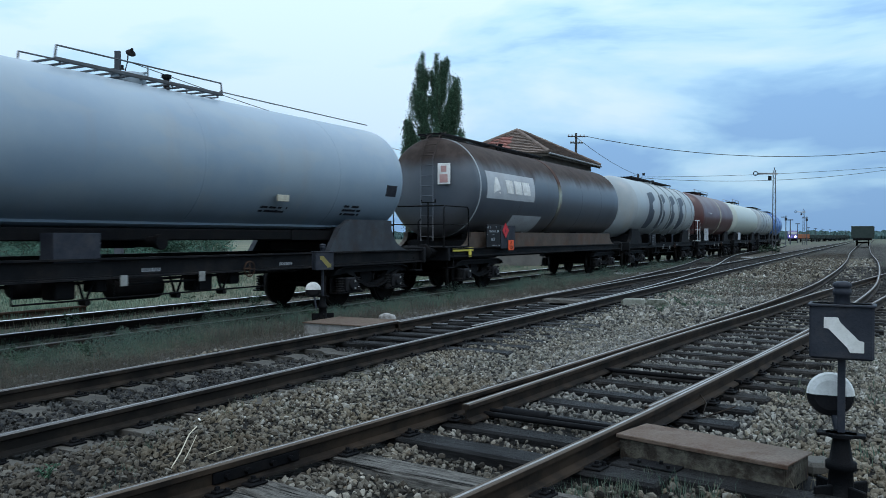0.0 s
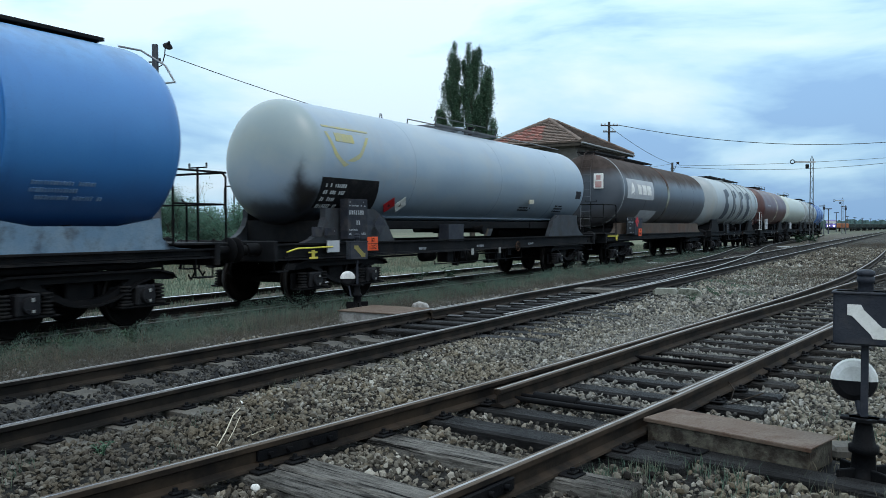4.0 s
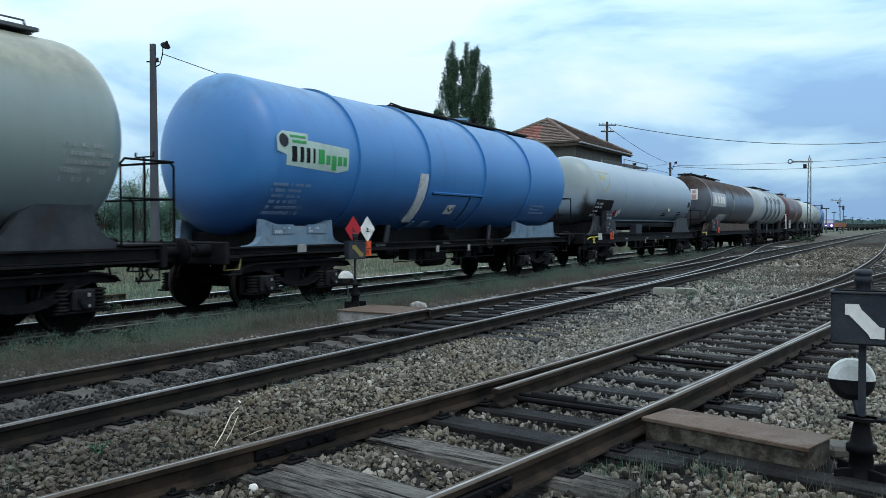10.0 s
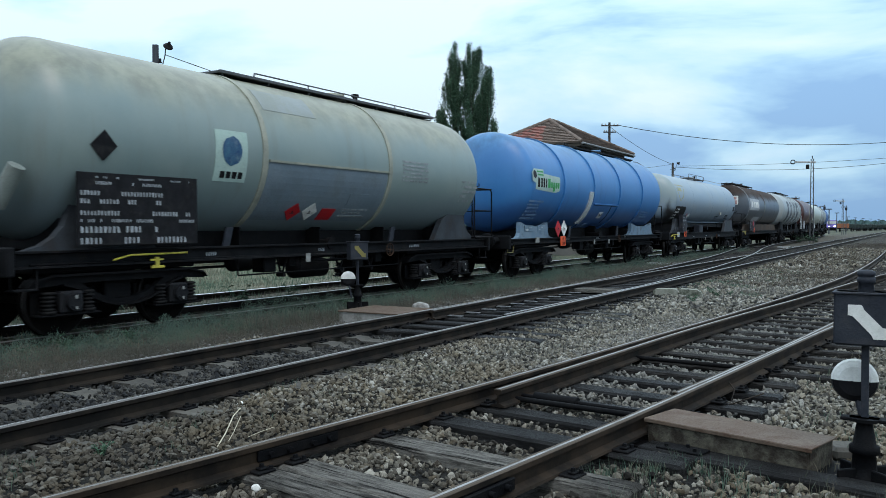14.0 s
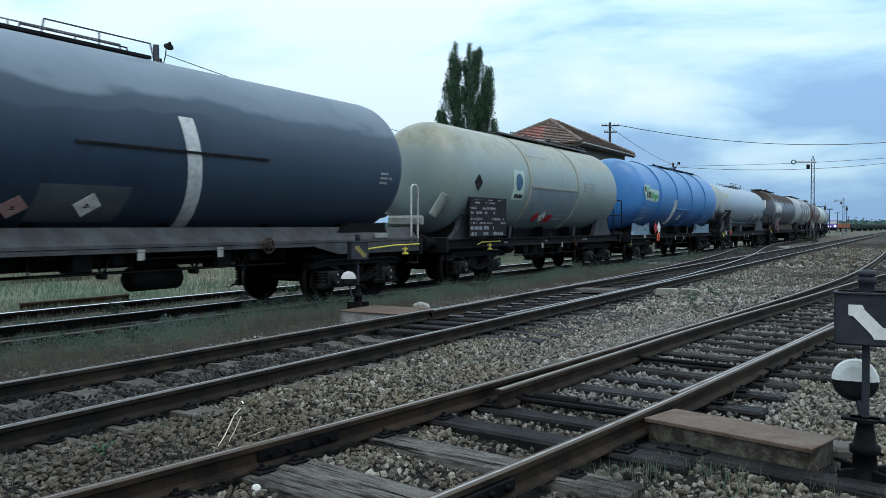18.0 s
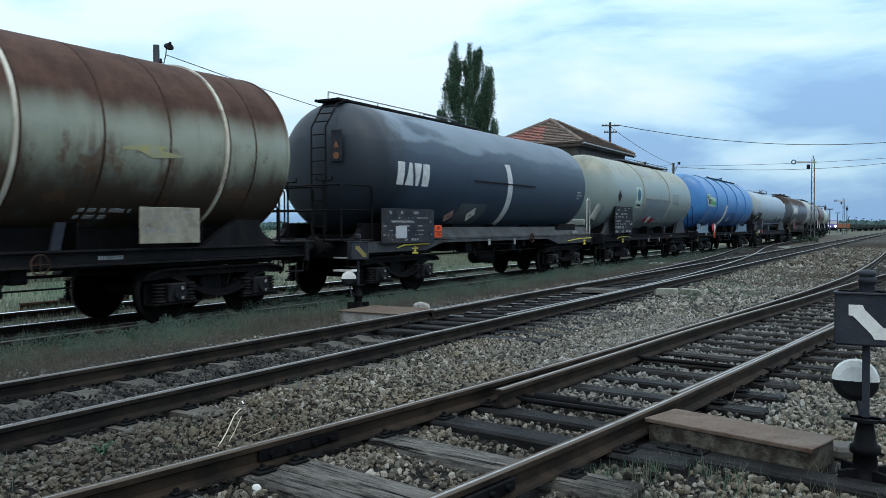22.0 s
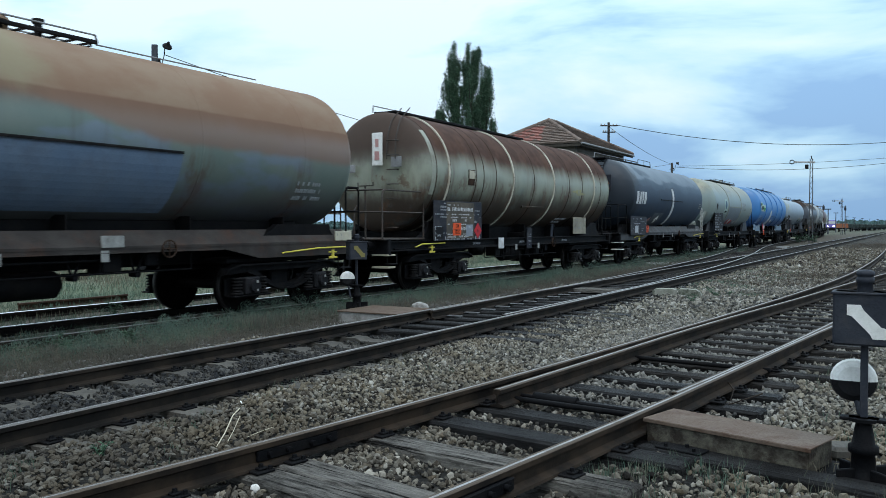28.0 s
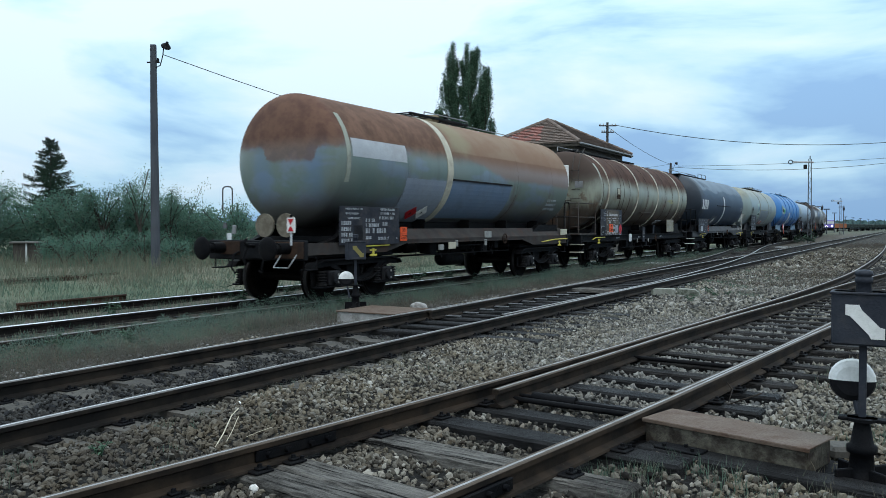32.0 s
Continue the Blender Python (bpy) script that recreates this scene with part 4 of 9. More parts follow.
# ---- lineside things ----
def points_indicator(at, lantern_turn, disc_turn, shift=(0, 0, 0), sign=None):
    """A points indicator: iron pedestal, thin post, lantern with a white sign, and a weighted lever disc."""
    ob = thing("points_indicator", "dark grey points lantern with a black and white weight", "railway signal", "points indicators", at=at)
    g = Geo().lathe([(-0.06, 0.13), (0.02, 0.12), (0.05, 0.075), (0.2, 0.065), (0.21, 0.085), (0.25, 0.085), (0.26, 0.065), (0.40, 0.042)], 16, axis="z")
    for a in (45, 135, 225, 315):
        g.box(0.05, 0.19, -0.012, 0.012, -0.06, 0.12, 0.006, pose(0, 0, 0, 0, 0, a))
    part("pedestal", g, BLACK_GRIME, ob)
    part("collar_plate", Geo().cyl((0, 0, 0.40), (0, 0, 0.42), 0.085, n=18).box(-0.13, 0.13, -0.04, 0.04, 0.40, 0.42, 0.005), BLACK_GRIME, ob)
    part("post", Geo().box(-0.021, 0.021, -0.014, 0.014, 0.42, 0.92, 0.004), SIGNAL_GREY, ob)
    lan = part("lantern", Geo().box(-0.17, 0.17, -0.085, 0.085, 0.86, 1.18, 0.012).box(-0.18, 0.18, -0.095, 0.095, 1.165, 1.18, 0.004), SIGNAL_GREY, ob, at=pose(0, 0, 0, 0, 0, lantern_turn))
    part("chimney", Geo().lathe([(1.17, 0.045), (1.23, 0.042), (1.235, 0.05), (1.26, 0.05), (1.265, 0.045), (1.275, 0.045), (1.28, 0.052), (1.30, 0.048), (1.31, 0.03), (1.312, 0.0)], 18, axis="z"), SIGNAL_GREY, lan)
    arrow = [(-0.092, 0.085), (-0.018, 0.085), (-0.004, 0.055), (0.092, -0.045), (0.118, -0.05), (0.118, -0.115), (0.045, -0.115), (0.032, -0.088), (-0.068, 0.018), (-0.092, 0.022)]
    for sgn in (1, -1):
        part("white_sign", Geo().prism([(a * sgn, 1.02 + b) for a, b in arrow], "y", -0.089 if sgn > 0 else 0.085, -0.085 if sgn > 0 else 0.089), sign or WHITE_PAINT, lan, "slanted sign")
    lever = part("weight_lever", Geo().tube([(0, 0.03, 0.3), (-0.02, 0.10, 0.42), (-0.05, 0.13, 0.55)], 0.016, 8), SIGNAL_GREY, ob, at=pose(0, 0, 0, 0, 0, disc_turn) @ pose(*shift))
    prof_hi, prof_lo = Geo(), Geo()
    for k in range(12):
        for half, gg in ((0, prof_hi), (1, prof_lo)):
            a0, a1 = math.pi * (k / 12 + half), math.pi * ((k + 1) / 12 + half)
            ring = [(0.0, 0.05), (0.09, 0.045), (0.125, 0.025), (0.134, 0.0)]
            for (r0, d0), (r1, d1) in zip(ring, ring[1:]):
                for sg in (1, -1):
                    gg.add([(-0.055 + r0 * math.cos(a0), 0.13 + sg * d0, 0.62 + r0 * math.sin(a0)), (-0.055 + r1 * math.cos(a0), 0.13 + sg * d1, 0.62 + r1 * math.sin(a0)), (-0.055 + r1 * math.cos(a1), 0.13 + sg * d1, 0.62 + r1 * math.sin(a1)), (-0.055 + r0 * math.cos(a1), 0.13 + sg * d0, 0.62 + r0 * math.sin(a1))], [(0, 1, 2, 3)], True)
    part("weight_upper_half", prof_hi, WHITE_PAINT, lever, "white upper half of the weight")
    part("weight_lower_half", prof_lo, BLACK_PAINT, lever, "black lower half of the weight")
    return ob


points_indicator(pose(-0.27, 5.5, -0.24), 0, 4)
points_indicator(pose(-8.5, 11.6, -0.1), 62, 36, (-0.11, -0.05, -0.1), DIRTY_YELLOW)
stand = thing("indicator_stand", "dark timber stand under the far points lantern", "timber", at=pose(-8.5, 11.6, -0.16))
part("timber", Geo().box(-0.3, 0.3, -0.14, 0.14, -0.14, 0.0, 0.015), TIMBER_DARK, stand)

# covered point machines
box = thing("point_machine_box", "rust-brown steel cover over the near points rodding", "point machine", at=pose(-1.06, 5.77, -0.03, 0, 0, -15.3))
part("cover_plate", Geo().box(-0.585, 0.585, -0.21, 0.21, -0.012, 0.0, 0.003).box(-0.585, 0.585, -0.212, -0.2, -0.028, -0.002, 0.003), RUST_COVER, box)
part("side_wall", Geo().box(-0.56, 0.56, -0.198, -0.18, -0.17, -0.012, 0.004), RUST_WALL, box)
part("side_wall", Geo().box(-0.56, 0.56, 0.18, 0.198, -0.17, -0.012, 0.004), RUST_STEEL, box)
part("end_wall", Geo().box(0.55, 0.565, -0.178, 0.178, -0.17, -0.012, 0.004), RUST_WALL, box)
part("base_plate", Geo().box(-0.62, 0.75, -0.34, 0.26, -0.2, -0.171, 0.006), BLACK_GRIME, box)
long_bearer = thing("long_bearer", "dark oily timber bearer under the point machine", "sleeper", at=pose(-0.9, 5.42, -0.2, 0, 0, -12))
part("timber", Geo().box(-0.75, 1.1, -0.13, 0.1, -0.1, 0.035, 0.02), TIMBER_DARK, long_bearer)

part("bolted_plate", Geo().box(-0.618, -0.298, -0.09, 0.06, 0.036, 0.05, 0.004).cyl((-0.558, -0.05, 0.05), (-0.558, -0.05, 0.07), 0.014, n=6).cyl((-0.438, 0.02, 0.05), (-0.438, 0.02, 0.07), 0.014, n=6).cyl((-0.358, -0.05, 0.05), (-0.358, -0.05, 0.07), 0.014, n=6), BLACK_GRIME, long_bearer)
cable = thing("bonding_cable", "thin rusty bonding cable looped beside the near rail", "cable")
part("wire", Geo().tube([(-1.55, 7.90, -0.08), (-1.38, 7.44, -0.10), (-1.36, 7.12, -0.17), (-1.26, 7.26, -0.14), (-1.15, 7.49, -0.12)], 0.006, 6), RAIL_DULL, cable)
scrap = thing("concrete_scrap", "broken pale concrete scrap beside the points lantern", "concrete block", at=pose(-0.43, 6.1, -0.2, 0, 0, 25))
part("block", Geo().box(-0.1, 0.1, -0.12, 0.1, -0.03, 0.06, 0.025), CONCRETE, scrap)
box = thing("point_machine_box", "rusty lid and pale concrete side of the far points box", "point machine", at=pose(-7.58, 11.15, -0.03))
part("lid", Geo().box(-0.62, 0.62, -0.52, 0.52, -0.02, 0.0, 0.004), RUST_COVER, box)
part("front_wall", Geo().box(-0.6, 0.6, -0.5, -0.47, -0.28, -0.02, 0.006), PALE_CONCRETE, box)
part("side_wall", Geo().box(-0.6, -0.57, -0.468, 0.47, -0.28, -0.02, 0.006), PALE_CONCRETE, box)
part("back_wall", Geo().box(-0.568, 0.6, 0.44, 0.47, -0.28, -0.02, 0.006), RUST_STEEL, box)

MOSSY_CONCRETE = surface("mossy_broken_concrete", (0.27, 0.27, 0.235), (0.15, 0.16, 0.13), 0.9, 0, 6, 40, 0.6, (0.035, 0.042, 0.028), 0.95)
slab = thing("concrete_block", "broken pale concrete block lying on the ballast", "concrete block", at=pose(-4.5, 17.85, -0.19, 0, 0, 10))
part("block", Geo().prism([(-0.5, -0.02), (-0.52, 0.12), (-0.46, 0.165), (-0.1, 0.17), (-0.03, 0.155), (-0.01, 0.08), (0.0, -0.02)], "y", -0.16, 0.15), MOSSY_CONCRETE, slab)
part("broken_end", Geo().prism([(0.03, -0.02), (0.02, 0.14), (0.06, 0.175), (0.4, 0.165), (0.47, 0.12), (0.5, 0.05), (0.52, -0.02)], "y", -0.17, 0.12), MOSSY_CONCRETE, slab)
crossing = thing("crossing_board", "grey plank laid between the middle track's rails", "plank", at=pose(X2 + 0.02, 17.6, -0.06))
part("plank", Geo().box(-0.66, 0.66, -0.28, 0.0, -0.09, 0, 0.012), TIMBER, crossing)
part("plank", Geo().box(-0.66, 0.66, 0.01, 0.28, -0.09, -0.004, 0.012), TIMBER, crossing)
for x, y, sx, sy, t in ((-9.3, 34.5, 0.7, 0.16, 20), (-8.25, 65.4, 0.9, 0.2, 10)):
    ob = thing("pale_board", "pale board dropped beside the track", "board", at=pose(x, y, -0.26, 0, 0, t))
    part("board", Geo().box(-sx, sx, -sy, sy, -0.02, 0.06, 0.01), WHITE_MARK, ob)


def rock(name, label, x, y, r, mat, seed, cat="stone"):
    rnd = np.random.RandomState(seed)
    bm = bmesh.new()
    bmesh.ops.create_icosphere(bm, subdivisions=2, radius=r)
    for v in bm.verts:
        v.co *= 1 + 0.35 * noise.noise(v.co * (2.2 / r) + Vector((seed, 0, 0)))
        v.co.z *= 0.6
    me = bpy.data.meshes.new(name)
    bm.to_mesh(me)
    bm.free()
    me.materials.append(mat)
    ob = new(name, me)
    ob.matrix_basis = pose(x, y, float(ground_z(x, y)) + r * 0.4)
    return tagged(ob, label, cat)


rock("white_stone", "large pale stone among the weeds", -8.27, 13.3, 0.17, PALE_CONCRETE, 3)
rock("litter", "crumpled white paper on the ballast", -3.35, 3.58, 0.045, WHITE_PAINT, 9, "litter")
rock("litter", "small white scrap between the tracks", -4.97, 5.09, 0.03, WHITE_PAINT, 12, "litter")
stick = thing("dry_stalk", "bleached dry stalk leaning on the ballast", "dry plant", at=pose(-4.15, 4.08, -0.19))
part("stalk", Geo().tube([(0, -0.06, 0), (-0.03, 0.06, 0.08), (-0.09, 0.2, 0.17), (-0.12, 0.3, 0.2)], 0.005, 6), STRAW, stick)
part("stalk", Geo().tube([(0.0, 0.06, 0.03), (-0.01, 0.12, 0.08), (-0.06, 0.24, 0.16)], 0.003, 5), STRAW, stick)
part("stalk", Geo().tube([(0.02, 0.2, 0.02), (0.1, 0.26, 0.06), (0.17, 0.34, 0.09)], 0.0025, 5), STRAW, stick)


# semaphore with lattice mast
def semaphore(at, height, arm, arm2=False):
    ob = thing("semaphore_signal", "lattice-mast semaphore signal with a pale arm", "railway signal", "semaphores", at=at)
    w0, w1 = 0.17, 0.11
    for sx in (-1, 1):
        for sy in (-1, 1):
            part("mast_leg", Geo().tube([(sx * w0, sy * w0, 0), (sx * w1, sy * w1, height)], 0.03, 6), MAST_GREY, ob)
    n = int(height / 0.5)
    for k in range(n):
        za, zb = height * k / n, height * (k + 1) / n
        wa, wb = w0 + (w1 - w0) * k / n, w0 + (w1 - w0) * (k + 1) / n
        s = 1 if k % 2 else -1
        part("lattice_bar", Geo().tube([(-s * wa, -wa, za), (s * wb, -wb, zb)], 0.018, 5), MAST_GREY, ob)
        part("lattice_bar", Geo().tube([(wa, -s * wa, za), (wb, s * wb, zb)], 0.018, 5), MAST_GREY, ob)
    part("finial", Geo().lathe([(height, 0.05), (height + 0.2, 0.04), (height + 0.22, 0.07), (height + 0.3, 0.0)], 10, axis="z"), MAST_GREY, ob)
    a = part("signal_arm", Geo().box(-arm, 0.35, -0.33, -0.29, -0.09, 0.09, 0.01), WHITE_MARK, ob, "pale semaphore arm with round end", at=pose(0, 0, height - 0.35, 0, 3, 0))
    g = Geo()
    for k in range(20):
        t0, t1 = 2 * math.pi * k / 20, 2 * math.pi * (k + 1) / 20
        g.tube([(-arm - 0.15 + 0.19 * math.cos(t0), -0.31, 0.19 * math.sin(t0)), (-arm - 0.15 + 0.19 * math.cos(t1), -0.31, 0.19 * math.sin(t1))], 0.045, 6)
    part("arm_disc", g, BLACK_PAINT, a)
    part("arm_stripe", Geo().box(-arm + 0.1, 0.3, -0.335, -0.331, -0.02, 0.02, 0.001), BLACK_PAINT, a)
    part("signal_lamp", Geo().box(-0.55, -0.25, -0.3, 0.0, height - 0.95, height - 0.55, 0.03).cyl((-0.4, -0.3, height - 0.75), (-0.4, -0.36, height - 0.75), 0.1), BLACK_PAINT, ob)
    part("ladder", Geo().tube([(0.1, 0.35, 0), (0.1, 0.2, height - 0.4)], 0.02, 5).tube([(-0.15, 0.35, 0), (-0.15, 0.2, height - 0.4)], 0.02, 5), MAST_GREY, ob)
    return ob


semaphore(pose(-8.95, 85.9, -0.3), 8.1, 1.55)
semaphore(pose(-12.95, 177.6, -0.35), 6.9, 1.3)
for x, y, h in ((-15.06, 164.85, 5.6), (-12.43, 178.5, 5.7)):
    ob = thing("signal_post", "slim signal post with dark lamp heads far down the line", "railway signal", at=pose(x, y, -0.35))
    part("post", Geo().cyl((0, 0, 0), (0, 0, h), 0.09, 0.07, n=8), MAST_GREY, ob)
    part("lamp_head", Geo().box(-0.2, 0.2, -0.12, 0.12, h - 0.95, h - 0.4, 0.04), SIGNAL_GREY, ob)
    part("cross_arm", Geo().box(-0.9, 0.2, -0.05, 0.05, h - 0.35, h - 0.2, 0.02), MAST_GREY, ob)


# lamp and line poles
def lamp_pole(at, h, lamp_dx, mat):
    ob = thing("lamp_post", "tall tapered pole with a tilted dish lamp", "lamp post", "yard lamp posts", at=at)
    part("pole", Geo().box(-0.19, 0.19, -0.15, 0.15, -0.3, 0.2, 0.03).prism([(-0.18, -0.14), (0.18, -0.14), (0.18, 0.14), (-0.18, 0.14)], "z", 0, 0.01), mat, ob)
    g = Geo()
    n = 8
    v = []
    for z, r in ((0.2, 0.88), (h * 0.5, 0.74), (h, 0.58)):
        v += [(-0.19 * r, -0.15 * r, z), (0.19 * r, -0.15 * r, z), (0.19 * r, 0.15 * r, z), (-0.19 * r, 0.15 * r, z)]
    f = [(i * 4 + k, i * 4 + (k + 1) % 4, i * 4 + 4 + (k + 1) % 4, i * 4 + 4 + k) for i in range(2) for k in range(4)] + [(8, 9, 10, 11)]
    part("shaft", g.add(v, f), mat, ob)
    br = part("lamp_bracket", Geo().tube([(0.1, 0, h - 1.0), (0.3, 0, h - 0.9), (0.42, 0, h - 0.45), (lamp_dx, 0, h - 0.1)], 0.025, 8), BLACK_PAINT, ob)
    dish = Geo().lathe([(0.0, 0.21), (0.02, 0.22), (0.07, 0.19), (0.14, 0.12), (0.19, 0.07), (0.27, 0.05), (0.28, 0.0)], 20, axis="z")
    part("lamp_dish", dish, BLACK_PAINT, br, at=pose(lamp_dx + 0.1, 0, h - 0.1, 35, 35, 0))
    part("lamp_glass", Geo().lathe([(-0.02, 0.0), (-0.015, 0.14), (0.0, 0.2)], 20, axis="z"), GREY_STEEL, br, at=pose(lamp_dx + 0.1, 0, h - 0.1, 35, 35, 0))
    part("insulator", Geo().cyl((0.2, 0, h - 0.75), (0.2, 0, h - 0.6), 0.05).box(-0.28, 0.28, -0.04, 0.04, h - 0.8, h - 0.74, 0.01), BLACK_PAINT, ob)
    return ob


lamp_pole(pose(-29.1, 24.85, -0.5, 0, 0, 30), 9.85, 0.45, POLE_CONCRETE)
lamp_pole(pose(-26.15, 100.7, -0.5, 0, 0, 30), 9.6, 0.55, POLE_WOOD)
ob = thing("telegraph_pole", "wooden line pole with two crossarms", "utility pole", at=pose(-23.04, 67.87, -0.5, 0, 0, 32))
part("pole", Geo().cyl((0, 0, 0), (0, 0, 10.75), 0.14, 0.10, n=12), POLE_WOOD, ob)
for z, l in ((10.4, 0.75), (9.85, 0.55)):
    arm = part("crossarm", Geo().box(-l, l, -0.16, -0.08, z, z + 0.1, 0.01), POLE_WOOD, ob)
    for x in (-l + 0.08, -l / 2, l / 2, l - 0.08):
        part("insulator", Geo().lathe([(z + 0.1, 0.03), (z + 0.16, 0.06), (z + 0.22, 0.05), (z + 0.26, 0.0)], 10, axis="z", cx=x, cz=-0.12), WHITE_MARK, arm)


def hang(name, a, b, sag, r=0.018, n=20):
    a, b = Vector(a), Vector(b)
    pts = [a.lerp(b, i / n) - Vector((0, 0, sag * 4 * (i / n) * (1 - i / n))) for i in range(n + 1)]
    ob = new(name, Geo().tube(pts, r, 5).mesh(name))
    ob.data.materials.append(WIRE_MAT)
    return tagged(ob, "thin dark overhead line wire against the sky", "wire", "overhead wires")


hang("overhead_wire", (-22.4, 68.2, 10.0), (10.5, 90.5, 11.1), 2.1, 0.028)
hang("overhead_wire", (-23.04, 67.9, 9.9), (-26.1, 100.7, 8.9), 0.35, 0.022)
hang("overhead_wire", (-26.0, 100.8, 8.6), (9, 122, 11.3), 1.4, 0.026)
hang("overhead_wire", (-25.4, 101.1, 8.7), (22, 128, 12.6), 0.9, 0.022)
hang("overhead_wire", (-28.84, 25.14, 8.95), (-26.2, 100.7, 8.95), 2.3, 0.018)


# ---- house with a hipped tile roof ----
HX0, HX1, HY0, HY1, HE = -23.3, -16.9, 44.9, 54.9, 6.2
house = thing("station_house", "grey plastered station house with a hipped clay tile roof", "house")
for nm, b in (("wall_front", (HX0 + 0.5, HX1 - 0.5, HY0 + 0.5, HY0 + 0.85)), ("wall_back", (HX0 + 0.5, HX1 - 0.5, HY1 - 0.85, HY1 - 0.5)), ("wall_side", (HX1 - 0.85, HX1 - 0.5, HY0 + 0.86, HY1 - 0.86)), ("wall_side", (HX0 + 0.5, HX0 + 0.85, HY0 + 0.86, HY1 - 0.86))):
    part(nm, Geo().box(b[0], b[1], b[2], b[3], -0.5, HE, 0.02), PLASTER, house)
for k in range(4):
    y = HY0 + 1.6 + k * 2.0
    wd = part("window", Geo().box(HX1 - 0.52, HX1 - 0.46, y, y + 1.2, 3.6, 5.2, 0.01), WHITE_MARK, house)
    part("pane", Geo().box(HX1 - 0.47, HX1 - 0.45, y + 0.08, y + 0.56, 3.7, 5.1, 0.005), GLASS_DARK, wd)
    part("pane", Geo().box(HX1 - 0.47, HX1 - 0.45, y + 0.64, y + 1.12, 3.7, 5.1, 0.005), GLASS_DARK, wd)
for k in range(3):
    x = HX0 + 1.0 + k * 1.7
    wd = part("window", Geo().box(x, x + 1.2, HY0 + 0.46, HY0 + 0.52, 3.6, 5.2, 0.01), WHITE_MARK, house)
    part("pane", Geo().box(x + 0.08, x + 1.12, HY0 + 0.45, HY0 + 0.47, 3.7, 5.1, 0.005), GLASS_DARK, wd)
part("soffit", Geo().box(HX0, HX1, HY0, HY1, HE - 0.06, HE - 0.01, 0.01), BARK, house)
part("fascia", Geo().box(HX1 - 0.04, HX1, HY0, HY1, HE - 0.2, HE + 0.02, 0.01), BARK, house)
part("fascia", Geo().box(HX0, HX1 - 0.05, HY0, HY0 + 0.04, HE - 0.2, HE + 0.02, 0.01), BARK, house)
part("gutter", Geo().tube([(HX1 + 0.06, HY0 - 0.05, HE - 0.03), (HX1 + 0.06, HY1, HE - 0.06)], 0.06, 8), GREY_STEEL, house)
RIDGE = ((-20.65, 49.1, 8.13), (-20.65, 50.4, 8.13))
corner = [(HX0, HY0, HE), (HX1, HY0, HE), (HX1, HY1, HE), (HX0, HY1, HE)]
g = Geo().add([*corner, *RIDGE], [(0, 1, 4), (1, 2, 5, 4), (2, 3, 5), (3, 0, 4, 5)])
roof = part("roof", g, TILE_OLD, house, "weathered brown clay tile roof")


def tiles(a, b, ta, tb, red=None):
    """Courses of clay tiles on a roof face between the eave a-b and the top ta-tb."""
    a, b, ta, tb = Vector(a), Vector(b), Vector(ta), Vector(tb)
    up = ((ta + tb) / 2 - (a + b) / 2)
    nrm = (b - a).cross(up).normalized()
    if nrm.z < 0:
        nrm = -nrm
    rows = 15
    old, fresh = Geo(), Geo()
    for r in range(rows):
        t0, t1 = r / rows, (r + 1) / rows + 0.02
        l0, r0, l1, r1 = a.lerp(ta, t0), b.lerp(tb, t0), a.lerp(ta, min(t1, 1)), b.lerp(tb, min(t1, 1))
        n = max(1, int((r0 - l0).length / 0.27))
        for k in range(n):
            s0, s1 = (k + 0.03) / n, (k + 0.97) / n
            j = random.uniform(0.0, 0.02)
            p = [l0.lerp(r0, s0) + nrm * (0.10 + j), l0.lerp(r0, s1) + nrm * (0.10 + j), l1.lerp(r1, s1) + nrm * (0.025 + j), l1.lerp(r1, s0) + nrm * (0.025 + j)]
            q = [l0.lerp(r0, s0) + nrm * 0.01, l0.lerp(r0, s1) + nrm * 0.01]
            mid = (s0 + s1) / 2
            gg = fresh if red and red[0] < mid < red[1] and red[2] < (r + 0.5) / rows < red[3] and random.random() < 0.72 else old
            gg.add([*p, *q], [(0, 1, 2, 3), (4, 5, 1, 0)])
    for gg, m, nm in ((old, TILE_OLD, "roof_tiles"), (fresh, TILE_RED, "red_roof_tiles")):
        if gg.v:
            tagged(part(nm, gg, m, roof), kind="stuff")


tiles(corner[0], corner[1], RIDGE[0], RIDGE[0], (0.05, 0.6, 0.12, 0.72))
tiles(corner[1], corner[2], RIDGE[0], RIDGE[1])
for a, b in ((corner[1], RIDGE[0]), (corner[0], RIDGE[0]), (RIDGE[0], RIDGE[1]), (corner[2], RIDGE[1])):
    a, b = Vector(a) + Vector((0, 0, 0.07)), Vector(b) + Vector((0, 0, 0.07))
    n = max(2, int((b - a).length / 0.4))
    for k in range(n):
        part("ridge_tile", Geo().cyl(a.lerp(b, k / n), a.lerp(b, (k + 1.1) / n), 0.11, 0.13, n=8), TILE_OLD, roof)

# bent pipe standing among the bushes
pipe = thing("looped_pipe", "grey pipe post bent over at its top among the bushes", "pipe", at=pose(-41.6, 41.8, -0.5))
part("post", Geo().cyl((0.24, 0.22, 0), (0.24, 0.22, 4.4), 0.05, n=10), MAST_GREY, pipe)
part("bend", Geo().tube([(0.24, 0.22, 4.4), (0.23, 0.2, 4.53), (0.14, 0.13, 4.64), (0, 0, 4.67), (-0.14, -0.13, 4.64), (-0.23, -0.2, 4.53), (-0.24, -0.22, 4.35), (-0.24, -0.22, 2.95)], 0.05, 10), MAST_GREY, pipe)

